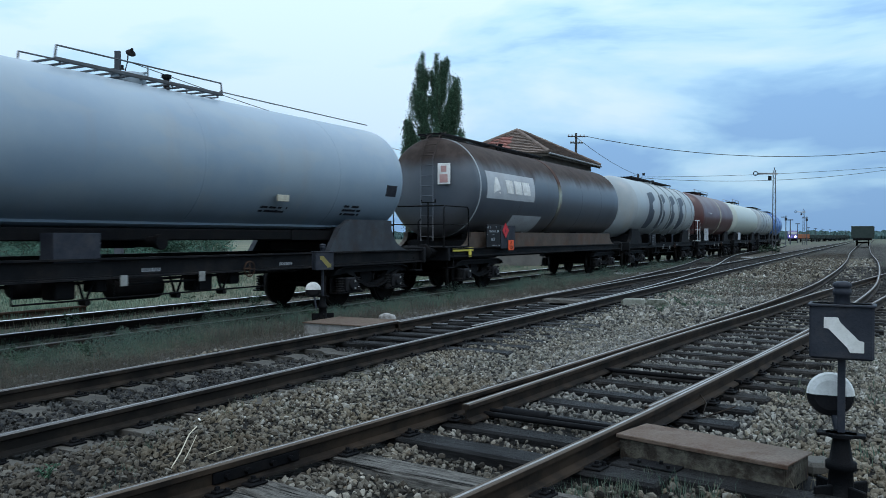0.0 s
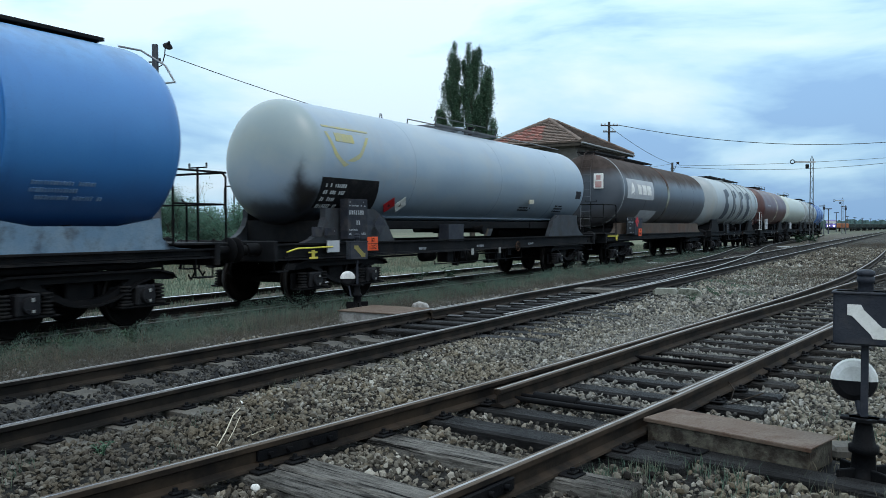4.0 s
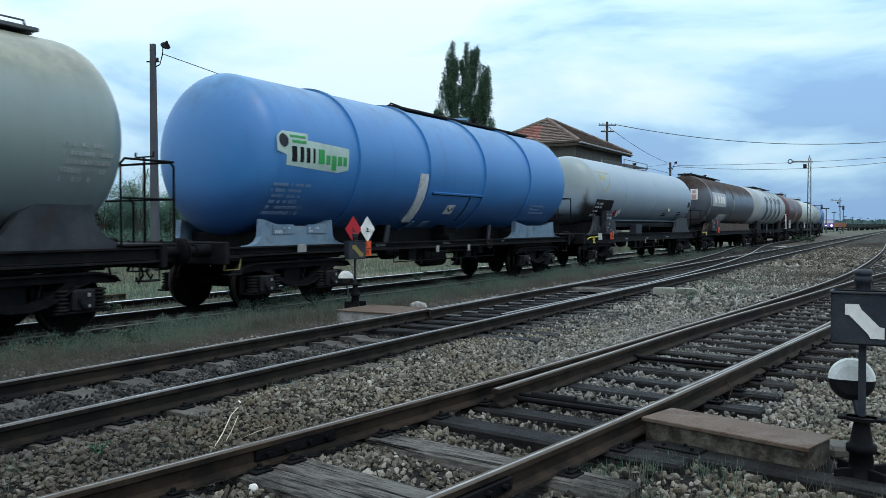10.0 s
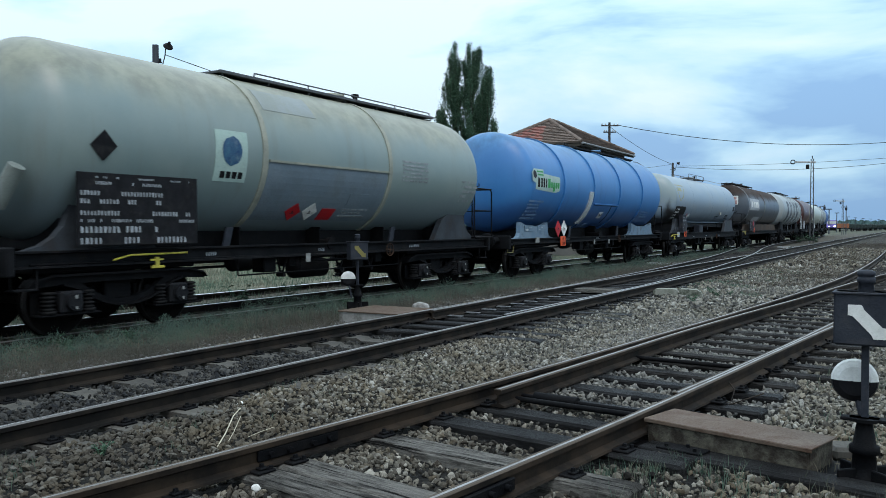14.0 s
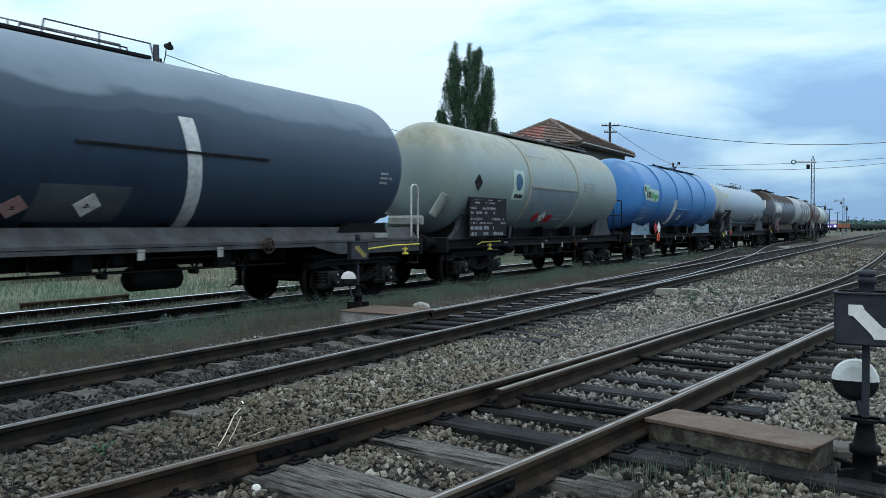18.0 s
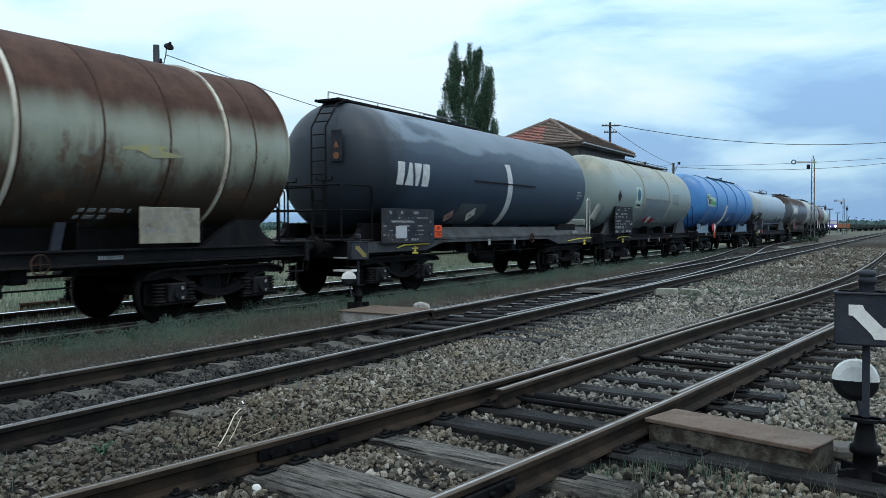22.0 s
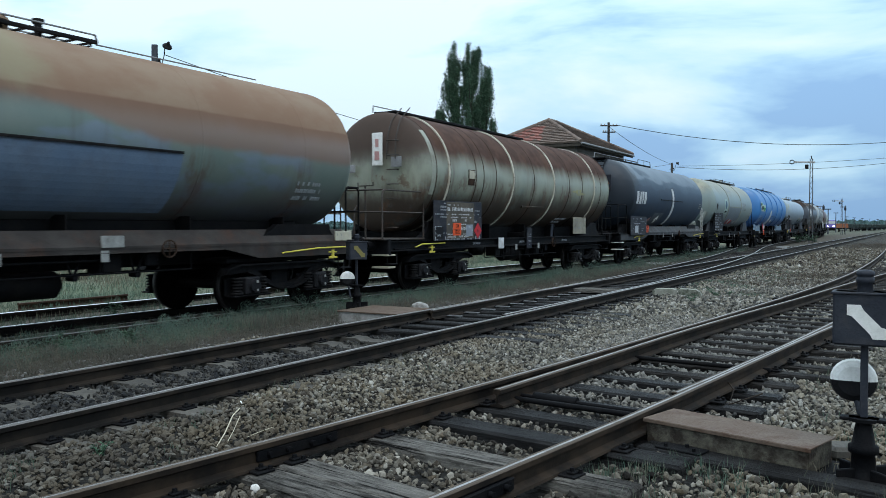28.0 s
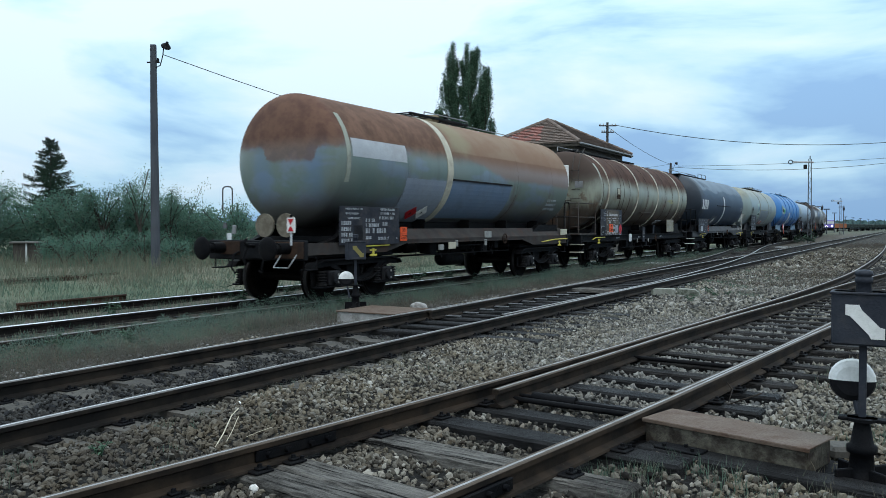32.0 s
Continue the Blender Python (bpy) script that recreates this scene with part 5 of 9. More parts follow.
# small shed in the bushes
shed = thing("garden_shed", "small dark brown shed half hidden in the bushes", "shed", at=pose(-38.6, 25.0, -0.5, 0, 0, 50))
part("wall", Geo().box(-0.6, 0.6, -0.5, 0.5, 0, 1.05, 0.02), BARK, shed)
part("roof", Geo().box(-0.75, 0.75, -0.65, 0.65, 1.05, 1.13, 0.02), PLASTER, shed)
part("post", Geo().box(-0.04, 0.04, -0.56, -0.51, 0, 1.05, 0.01), WHITE_MARK, shed)


# ---- far vehicles ----
loco = thing("parked_locomotive", "white and violet locomotive with bright headlights far off", "locomotive", at=pose(-22.2, 264.5, -0.3, 0, 0, 4))
part("body", Geo().box(-1.45, 1.45, 0, 17, 1.0, 3.4, 0.25), surface("loco_violet", (0.12, 0.10, 0.30), (0.16, 0.14, 0.34), 0.4), loco)
part("cab_front", Geo().box(-1.3, 1.3, -0.05, 0.0, 2.3, 3.1, 0.02), WHITE_MARK, loco)
part("underframe", Geo().box(-1.3, 1.3, 0.3, 16.7, 0.3, 1.0, 0.05), BLACK_GRIME, loco)
hm, hnt, hbs = nodes_of("headlight_glow")
hbs.inputs["Emission Color"].default_value = (0.85, 0.8, 1.0, 1)
hbs.inputs["Emission Strength"].default_value = 14
for x in (-0.75, 0.75):
    part("headlight", Geo().cyl((x, -0.06, 1.6), (x, -0.16, 1.6), 0.24, n=16), hm, loco, "lit white headlight")
# distance haze is mixed into this green
HAZY_GREEN = surface("hazed_dark_green_paint", (0.022, 0.034, 0.031), (0.03, 0.042, 0.038), 0.7)
ORANGE_FAR = surface("faded_orange_paint", (0.30, 0.11, 0.05), (0.22, 0.09, 0.05), 0.6)


def far_wagon(at, length, mat, label, h=3.0):
    ob = thing("freight_wagon", label, "freight wagon", "parked far wagons", at=at)
    part("body", Geo().box(-1.4, 1.4, 0.4, length - 0.4, 1.1, h, 0.06), mat, ob)
    part("underframe", Geo().box(-1.2, 1.2, 0.2, length - 0.2, 0.8, 1.09, 0.03), BLACK_GRIME, ob)
    for y in (1.6, 3.2, length - 3.2, length - 1.6):
        part("wheelset", WHEELSET_FAR, None, ob, at=pose(0, y, 0.46))
    k = int(length / 1.5)
    for i in range(k + 1):
        part("side_rib", Geo().box(1.4, 1.48, 0.5 + (length - 1.1) * i / k, 0.6 + (length - 1.1) * i / k, 1.1, h - 0.05, 0.01), mat, ob)
    return ob


_g = Geo().cyl((-0.8, 0, 0), (0.8, 0, 0), 0.09, n=8)
for s in (-0.75, 0.75):
    _g.cyl((s - 0.06, 0, 0), (s + 0.06, 0, 0), 0.46, n=16)
WHEELSET_FAR = _g.mesh("wheelset")
WHEELSET_FAR.materials.append(WHEEL_STEEL)
far_wagon(pose(-18.7, 254, -0.3, 0, 0, 1.5), 9, ORANGE_FAR, "faded orange works wagon parked far down the line", 2.3)
for k in range(7):
    far_wagon(pose(-18.2 + k * 0.55 * 1.7, 268 + k * 17.2, -0.3, 0, 0, -3.1), 16.5, HAZY_GREEN, "dark green open freight wagon in a long parked row", 2.2)
far_wagon(pose(-1.85, 128, 0.0, 0, 0, 0), 10, HAZY_GREEN, "dark grey-green covered wagon parked on the near track", 2.8)
for k in range(9):
    x, y = -16.5 + k * 1.5, 190 + k * 30
    if k < 2:
        x, y = (-16.24, 187.3) if k == 0 else (-19.2, 243.4)
    else:
        y = 270 + 40 * k
        x = -y * (0.083 - 0.0075 * k)
    ob = thing("yard_light_mast", "slim yard light mast with a short crosshead", "light mast", "far light masts", at=pose(x, y, -0.4))
    part("mast", Geo().cyl((0, 0, 0), (0, 0, 5.3), 0.14, 0.09, n=8), POLE_CONCRETE, ob)
    part("crosshead", Geo().box(-0.6, 0.6, -0.1, 0.1, 5.15, 5.35, 0.03), SIGNAL_GREY, ob)
# ---- tank wagons ----
# Wagon space: origin on the railhead under the rear buffer faces, +Y towards the front, +X the side that faces the camera.
# Bodies are drawn in plan units: SIZE metres each, standing LIFT metres over the railhead; bogies are drawn in metres.
WAGONS = []
SIZE, LIFT = 0.9265, 0.181
BUF_Z = 0.94


def tank_profile(y0, y1, r, dish=0.5, n=2.5):
    prof = []
    k = 12
    for i in range(k + 1):
        t = i / k * math.pi / 2
        prof.append((y0 + dish * (1 - math.sin(t) ** (2 / 2.0)), r * math.cos(t) ** (2 / n) if i < k else 0.0))
    prof = prof[::-1]
    prof = [(y0 + dish - dish * (1 - (q[1] / r) ** n) ** (1 / 2.0), q[1]) for q in prof]
    m = max(2, int((y1 - y0 - 2 * dish) / 0.8))
    body = [(y0 + dish + (y1 - y0 - 2 * dish) * i / m, r) for i in range(1, m + 1)]
    tail = [(y0 + y1 - a, b) for a, b in prof[::-1]][1:]
    return prof + body + tail


class Wagon:
    def __init__(self, name, label, u, length, tank, r, zc, paint, dish=0.5, frame_mat=None, dome=0.0):
        self.ob = thing(name, label, "tank wagon", "train of tank wagons")
        self.true = []
        self.u, self.L, self.r, self.zc, self.paint = u, length, r, zc, paint
        self.y0, self.y1 = tank
        self.frame = frame_mat or DARK_FRAME
        WAGONS.append(self)
        self.wheels = []
        self.tank = part("tank", Geo().lathe(tank_profile(self.y0, self.y1, r, dish), 72, cz=zc), paint, self.ob)

    def add(self, name, geo, mat, label="", parent=None, at=None):
        return part(name, geo, mat, parent or self.ob, label, at)

    # running gear
    def under(self, bogies=(2.6, 2.6), sole_z=(0.80, 1.04), skirt=2.2, skirt_mat=None, skirt_top=1.75, centre=True, flared=False, belly=True, reach=0.0, raised=0.0, front_skirt=0.0):
        L, fr = self.L, self.frame
        for sx in (-1, 1):
            za, zb = sole_z
            if raised:
                # a plain deep plate, shallow between the bogies and slanting down over them
                b0, b1 = bogies[0], L - bogies[1]
                g = Geo().prism([(0.66, za), (b0 + 0.85, za), (b0 + 1.75, raised), (b1 - 1.75, raised), (b1 - 0.85, za), (L - 0.66, za), (L - 0.66, zb), (0.66, zb)], "x", min(sx * 1.2, sx * 1.262), max(sx * 1.2, sx * 1.262))
                g.box(min(sx * 1.12, sx * 1.27), max(sx * 1.12, sx * 1.27), b0 + 1.75, b1 - 1.75, raised - 0.02, raised - 0.002, 0.003)
                self.add("solebar", g, skirt_mat or fr)
                continue
            g = Geo().prism([(sx * 1.11, za), (sx * 1.26, za), (sx * 1.26, za + 0.028), (sx * 1.17, za + 0.036), (sx * 1.17, zb - 0.036), (sx * 1.26, zb - 0.028), (sx * 1.26, zb), (sx * 1.11, zb)], "y", 0.66, L - 0.66)
            self.add("solebar", g, fr)
        self.add("centre_sill", Geo().box(-0.28, 0.28, 0.7, L - 0.7, 0.7, 1.0, 0.02), fr)
        for yy in (0.62, L - 0.74):
            g = Geo().box(-1.3, 1.3, yy, yy + 0.12, 0.70, 1.10, 0.02)
            g.box(-0.25, 0.25, yy - 0.05, yy + 0.17, 0.72, 1.06, 0.02)
            self.add("headstock", g, fr)
        for yy, d in ((0.0, 1), (L, -1)):
            for bx in (-0.875, 0.875):
                b = self.add("buffer", Geo().cyl((bx, yy + d * 0.3, BUF_Z), (bx, yy + d * 0.63, BUF_Z), 0.115).cyl((bx, yy + d * 0.05, BUF_Z), (bx, yy + d * 0.35, BUF_Z), 0.085), BLACK_GRIME)
                g = Geo().lathe([(yy + d * 0.0, 0.0), (yy + d * 0.004, 0.12), (yy + d * 0.018, 0.215), (yy + d * 0.035, 0.235), (yy + d * 0.055, 0.225), (yy + d * 0.07, 0.09)], 24, cx=bx, cz=BUF_Z)
                part("buffer_head", g, BLACK_GRIME, b)
            g = Geo().tube([(0.02, yy + d * 0.62, 0.98), (0.02, yy + d * 0.38, 0.99), (0.02, yy + d * 0.3, 1.06), (0.02, yy + d * 0.36, 1.12)], 0.035)
            g.tube([(0, yy + d * 0.4, 0.96), (0, yy + d * 0.3, 0.75), (0, yy + d * 0.36, 0.6)], 0.028)
            self.add("screw_coupling", g, BLACK_GRIME)
            for hx in (-0.42, 0.42):
                self.add("brake_hose", Geo().tube([(hx, yy + d * 0.6, 0.86), (hx, yy + d * 0.45, 0.8), (hx * 0.98, yy + d * 0.38, 0.55), (hx * 0.9, yy + d * 0.45, 0.42), (hx * 0.7, yy + d * 0.42, 0.5)], 0.022), BLACK_GRIME)
            for fx in (-1.2, 1.2):
                g = Geo().tube([(fx, yy + d * 0.72, 0.85), (fx, yy + d * 0.72, 0.52), (fx, yy + d * 1.1, 0.52), (fx, yy + d * 1.1, 0.85)], 0.016)
                g.box(fx - 0.14, fx + 0.06, min(yy + d * 0.74, yy + d * 1.08), max(yy + d * 0.74, yy + d * 1.08), 0.5, 0.525, 0.004)
                self.add("foot_step", g, fr)
        self.bogie_at = (bogies[0], L - bogies[1])
        for yb in self.bogie_at:
            self.bogie(yb)
        # saddles that carry the tank; black on raised frames to keep the gap dark
        sm = BLACK_GRIME if raised else skirt_mat or fr
        for rear, ya, yb in ((True, self.y0 + 0.35, self.y0 + skirt), (False, self.y1 - (front_skirt or skirt), self.y1 - 0.35)):
            def inward(a):
                return ya + a if rear else yb - a
            wd, zs, rise = yb - ya, sole_z[1], skirt_top - sole_z[1]
            for sx in (-1, 1):
                lo, hi = sx * 1.0, sx * 1.14
                if flared:
                    ym, hw = (ya + yb) / 2, (yb - ya) / 2
                    side = [(1.3, 0.0), (1.12, 0.05), (1.0, 0.16), (0.93, 0.35)]
                    hs = skirt_top - sole_z[1]
                    g = Geo().prism([(ym - hw * a, sole_z[1] + hs * b) for a, b in side] + [(ym - hw * 0.9, skirt_top), (ym - hw * 0.45, skirt_top - hs * 0.25), (ym + hw * 0.45, skirt_top - hs * 0.25), (ym + hw * 0.9, skirt_top)] + [(ym + hw * a, sole_z[1] + hs * b) for a, b in side[::-1]], "x", min(lo, hi), max(lo, hi))
                    self.add("saddle_plate", g, sm)
                    continue
                # the outer edge curves in under the tank end
                edge = [(-0.28, 0.0), (-0.02, 0.1), (0.18, 0.26), (0.33, 0.48), (0.40, 0.72), (0.41, 1.0)]
                g = Geo().prism([(inward(a - (reach if rear else 0)), zs + rise * b) for a, b in edge] + [(inward(wd - 0.3), skirt_top), (inward(wd + 0.1), skirt_top - 0.2), (inward(wd + 0.5), zs)], "x", min(lo, hi), max(lo, hi))
                self.add("saddle_plate", g, sm)
            for a, drop in ((0.4, 0.25), (wd - 0.05, 0.2)):
                b = inward(a)
                self.add("cross_bearer", Geo().box(-0.99, 0.99, b - 0.025, b + 0.025, zs, skirt_top - drop, 0.01), fr)
        if belly:
            # dark fill box, added so the gap under the tank stays black
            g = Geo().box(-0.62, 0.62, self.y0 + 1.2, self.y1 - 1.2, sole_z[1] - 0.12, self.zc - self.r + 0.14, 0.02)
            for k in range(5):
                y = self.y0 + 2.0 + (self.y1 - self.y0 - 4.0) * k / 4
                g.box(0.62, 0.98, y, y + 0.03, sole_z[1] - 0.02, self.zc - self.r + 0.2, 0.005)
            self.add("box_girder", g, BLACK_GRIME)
        if centre:
            mid = L / 2
            sole_z = (raised - 0.02, sole_z[1]) if raised else sole_z
            self.add("brake_reservoir", Geo().lathe([(mid - 0.6, 0.0), (mid - 0.6, 0.12), (mid - 0.52, 0.2), (mid + 0.42, 0.2), (mid + 0.5, 0.12), (mid + 0.5, 0)], 20, cx=0.6, cz=0.52), BLACK_GRIME)
            g = Geo()
            for k, (yy, w, zz) in enumerate(((mid - 1.9, 0.34, 0.28), (mid - 1.2, 0.2, 0.2), (mid + 0.85, 0.4, 0.3), (mid + 1.7, 0.25, 0.22))):
                g = Geo().box(0.78, 1.1, yy, yy + w, sole_z[0] - zz, sole_z[0] - 0.005, 0.02)
                self.add("equipment_box", g, BLACK_GRIME)
            g = Geo().tube([(1.12, mid - 2.6, sole_z[0] - 0.3), (1.12, mid + 2.6, sole_z[0] - 0.3)], 0.014)
            for yy in (-2.6, -0.9, 0.9, 2.6):
                g.tube([(1.12, mid + yy, sole_z[0] + 0.02), (1.12, mid + yy, sole_z[0] - 0.3)], 0.014)
            self.add("hand_rail", g, BLACK_GRIME)
            g = Geo().tube([(0.2, self.bogie_at[0] + 1.2, 0.62), (0.2, self.bogie_at[1] - 1.2, 0.62)], 0.025).tube([(-0.3, self.bogie_at[0] + 1.2, 0.7), (-0.3, self.bogie_at[1] - 1.2, 0.7)], 0.03)
            self.add("brake_rigging", g, BLACK_GRIME)
            g = Geo().box(-0.35, 0.35, mid - 0.25, mid + 0.25, self.zc - self.r - 0.25, self.zc - self.r + 0.15, 0.03)
            if not raised:
                g.cyl((-1.1, mid, self.zc - self.r - 0.14), (1.1, mid, self.zc - self.r - 0.14), 0.09).cyl((1.1, mid, self.zc - self.r - 0.14), (1.2, mid, self.zc - self.r - 0.14), 0.13)
            self.add("outlet_pipe", g, BLACK_GRIME)
            rnd = random.Random(int(self.u))
            za, zb = sole_z
            for yy in (mid - 2.9, mid + 2.3) if belly and not raised else ():
                self.add("tank_strut", Geo().prism([(yy, zb - 0.02), (yy + 0.16, zb - 0.02), (yy + 0.26, self.zc - self.r + 0.2), (yy + 0.1, self.zc - self.r + 0.2)], "x", 1.02, 1.06), SIGNAL_GREY)
            y = mid - 2.2
            self.add("brake_cylinder", Geo().lathe([(y, 0.0), (y, 0.13), (y + 0.06, 0.17), (y + 0.5, 0.17), (y + 0.55, 0.1), (y + 0.6, 0.03), (y + 0.95, 0.03), (y + 0.95, 0)], 18, cx=0.5, cz=za - 0.1), BLACK_GRIME)
            g = Geo().tube([(1.2, 1.0, za + 0.05), (1.2, mid - 1.0, za + 0.03), (1.16, mid - 0.7, za - 0.1), (1.16, mid + 0.8, za - 0.1), (1.2, mid + 1.1, za + 0.03), (1.2, L - 1.0, za + 0.05)], 0.02, 6)
            self.add("brake_pipe", g, BLACK_GRIME)
            for yy in (mid - 1.5, mid + 0.3, mid + 1.4):
                g = Geo().tube([(1.05, yy, za), (1.05, yy + 0.12, za - 0.34)], 0.022, 6).tube([(1.05, yy + 0.3, za), (1.05, yy + 0.14, za - 0.34)], 0.022, 6).cyl((0.95, yy + 0.13, za - 0.34), (1.12, yy + 0.13, za - 0.34), 0.05, n=12)
                self.add("brake_hanger", g, BLACK_GRIME)
            y = mid + 2.0
            g = Geo()
            for k in range(14):
                a0, a1 = 2 * math.pi * k / 14, 2 * math.pi * (k + 1) / 14
                g.tube([(1.29, y + 0.14 * math.cos(a0), za + 0.05 + 0.14 * math.sin(a0)), (1.29, y + 0.14 * math.cos(a1), za + 0.05 + 0.14 * math.sin(a1))], 0.014, 5)
            g.tube([(1.29, y - 0.13, za + 0.05), (1.29, y + 0.13, za + 0.05)], 0.01, 5).tube([(1.29, y, za - 0.08), (1.29, y, za + 0.18)], 0.01, 5).cyl((1.18, y, za + 0.05), (1.3, y, za + 0.05), 0.025, n=8)
            self.add("hand_wheel", g, RUST_STEEL)
            g = Geo()
            for yy in () if raised else (mid - 3.4, mid - 0.4, mid + 3.0):
                for k in range(rnd.randint(4, 9)):
                    g.quad((1.1735, yy + k * 0.05, za + 0.08), (1.1735, yy + k * 0.05 + 0.03, za + 0.08), (1.1735, yy + k * 0.05 + 0.03, za + 0.14), (1.1735, yy + k * 0.05, za + 0.14))
            if g.f:
                tagged(self.add("frame_writing", g, PANEL_MARK, "small white stencilled marks on the frame"), kind="stuff")
            for yy in (mid - 0.9, mid + 0.75):
                self.add("label_tag", Geo().box(1.262, 1.27, yy, yy + 0.14, za - 0.12, za + 0.05, 0.004), DUSTY_LABEL)
        return self

    def settle(self):
        """Brings the body from plan units to metres."""
        keep = set(self.true)
        done = set()
        for ob in self.ob.children_recursive:
            if ob in keep or ob.parent in keep:
                continue
            if ob.data.name not in done:
                ob.data.transform(Matrix.Scale(SIZE, 4))
                done.add(ob.data.name)
            m = ob.matrix_basis.copy()
            m.translation = m.translation * SIZE + Vector((0, 0, LIFT if ob.parent == self.ob else 0))
            ob.matrix_basis = m

    def bogie(self, yb):
        yb *= SIZE
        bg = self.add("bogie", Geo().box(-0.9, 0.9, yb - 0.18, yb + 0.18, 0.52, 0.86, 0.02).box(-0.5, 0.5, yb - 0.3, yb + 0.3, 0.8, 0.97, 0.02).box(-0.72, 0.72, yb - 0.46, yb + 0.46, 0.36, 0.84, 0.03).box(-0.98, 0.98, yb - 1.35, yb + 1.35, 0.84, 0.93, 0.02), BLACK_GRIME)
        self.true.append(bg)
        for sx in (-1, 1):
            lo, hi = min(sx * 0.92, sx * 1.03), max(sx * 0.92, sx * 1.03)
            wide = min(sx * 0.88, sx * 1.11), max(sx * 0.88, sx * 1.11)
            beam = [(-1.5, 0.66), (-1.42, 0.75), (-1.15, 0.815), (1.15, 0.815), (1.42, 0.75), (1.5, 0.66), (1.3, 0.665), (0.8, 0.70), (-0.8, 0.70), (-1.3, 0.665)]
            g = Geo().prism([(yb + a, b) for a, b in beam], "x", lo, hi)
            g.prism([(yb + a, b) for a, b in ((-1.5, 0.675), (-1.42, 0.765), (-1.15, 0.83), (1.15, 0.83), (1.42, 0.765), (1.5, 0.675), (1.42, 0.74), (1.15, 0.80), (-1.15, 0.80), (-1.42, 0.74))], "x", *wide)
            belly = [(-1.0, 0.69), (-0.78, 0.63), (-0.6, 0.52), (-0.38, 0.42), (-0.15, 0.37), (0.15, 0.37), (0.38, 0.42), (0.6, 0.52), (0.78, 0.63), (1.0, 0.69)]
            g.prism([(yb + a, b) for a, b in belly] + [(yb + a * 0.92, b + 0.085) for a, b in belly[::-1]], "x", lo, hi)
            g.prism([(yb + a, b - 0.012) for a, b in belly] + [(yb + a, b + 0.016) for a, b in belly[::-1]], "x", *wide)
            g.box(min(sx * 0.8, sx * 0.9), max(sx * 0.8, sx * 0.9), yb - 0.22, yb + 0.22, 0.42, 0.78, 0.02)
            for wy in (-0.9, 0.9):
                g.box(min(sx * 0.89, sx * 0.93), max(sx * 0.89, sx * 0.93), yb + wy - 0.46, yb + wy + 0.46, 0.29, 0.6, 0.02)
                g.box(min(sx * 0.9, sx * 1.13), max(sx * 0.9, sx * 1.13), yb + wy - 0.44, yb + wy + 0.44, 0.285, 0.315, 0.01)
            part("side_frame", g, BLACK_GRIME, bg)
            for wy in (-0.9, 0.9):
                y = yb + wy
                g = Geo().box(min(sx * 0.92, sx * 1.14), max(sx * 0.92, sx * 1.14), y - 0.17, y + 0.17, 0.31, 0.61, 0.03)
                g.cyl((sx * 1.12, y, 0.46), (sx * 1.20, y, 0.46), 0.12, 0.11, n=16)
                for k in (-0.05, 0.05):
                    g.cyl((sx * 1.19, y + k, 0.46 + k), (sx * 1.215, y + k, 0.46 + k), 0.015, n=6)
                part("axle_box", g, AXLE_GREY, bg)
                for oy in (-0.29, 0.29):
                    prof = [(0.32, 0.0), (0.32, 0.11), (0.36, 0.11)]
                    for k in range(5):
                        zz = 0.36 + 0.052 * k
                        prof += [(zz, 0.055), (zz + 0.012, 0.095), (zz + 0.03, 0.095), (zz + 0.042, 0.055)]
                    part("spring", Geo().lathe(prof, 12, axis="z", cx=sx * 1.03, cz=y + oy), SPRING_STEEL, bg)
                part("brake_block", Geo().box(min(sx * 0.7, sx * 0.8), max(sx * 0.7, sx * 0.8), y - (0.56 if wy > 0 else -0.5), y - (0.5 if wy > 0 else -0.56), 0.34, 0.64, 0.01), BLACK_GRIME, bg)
        for wy in (-0.9, 0.9):
            ws = part("wheelset", WHEELSET, None, self.ob, at=pose(0, yb + wy, 0.46))
            part("tread", WHEEL_TREAD, None, ws, "polished steel wheel tread")
            part("tread", WHEEL_TREAD, None, ws, "polished steel wheel tread", at=pose(0, 0, 0, 0, 0, 180))
            self.true.append(ws)
            self.wheels.append(ws)

    # fittings
    def bands(self, ys, w=0.09, mat=None, proud=0.02, name="tank_band"):
        for y in ys:
            g = Geo().lathe([(y - w / 2, self.r - 0.01), (y - w / 2, self.r + proud), (y + w / 2, self.r + proud), (y + w / 2, self.r - 0.01)], 72, cz=self.zc, smooth=False)
            self.add(name, g, mat or self.paint)
        return self

    def seams(self, ys, mat=None):
        for y in ys:
            self.add("weld_seam", Geo().lathe([(y - 0.015, self.r - 0.002), (y - 0.006, self.r + 0.004), (y + 0.006, self.r + 0.004), (y + 0.015, self.r - 0.002)], 72, cz=self.zc), mat or self.paint)
        return self

    def on_tank(self, y0, y1, z0, z1, proud=0.004, n=10, skew=0.0):
        """A sheet that lies on the tank's near side."""
        R = self.r + proud
        a0, a1 = math.asin(max(-1, min(1, (z0 - self.zc) / self.r))), math.asin(max(-1, min(1, (z1 - self.zc) / self.r)))
        v, f = [], []
        for i in range(n + 1):
            a = a0 + (a1 - a0) * i / n
            for y in (y0 + skew * i / n, y1 + skew * i / n):
                v.append((R * math.cos(a), y, self.zc + R * math.sin(a)))
            for y in (y0 + skew * i / n, y1 + skew * i / n):
                v.append(((R - proud - 0.004) * math.cos(a), y, self.zc + (R - proud - 0.004) * math.sin(a)))
        for i in range(n):
            k, j = i * 4, i * 4 + 4
            f += [(k, k + 1, j + 1, j), (k, j, j + 2, k + 2), (k + 1, k + 3, j + 3, j + 1)]
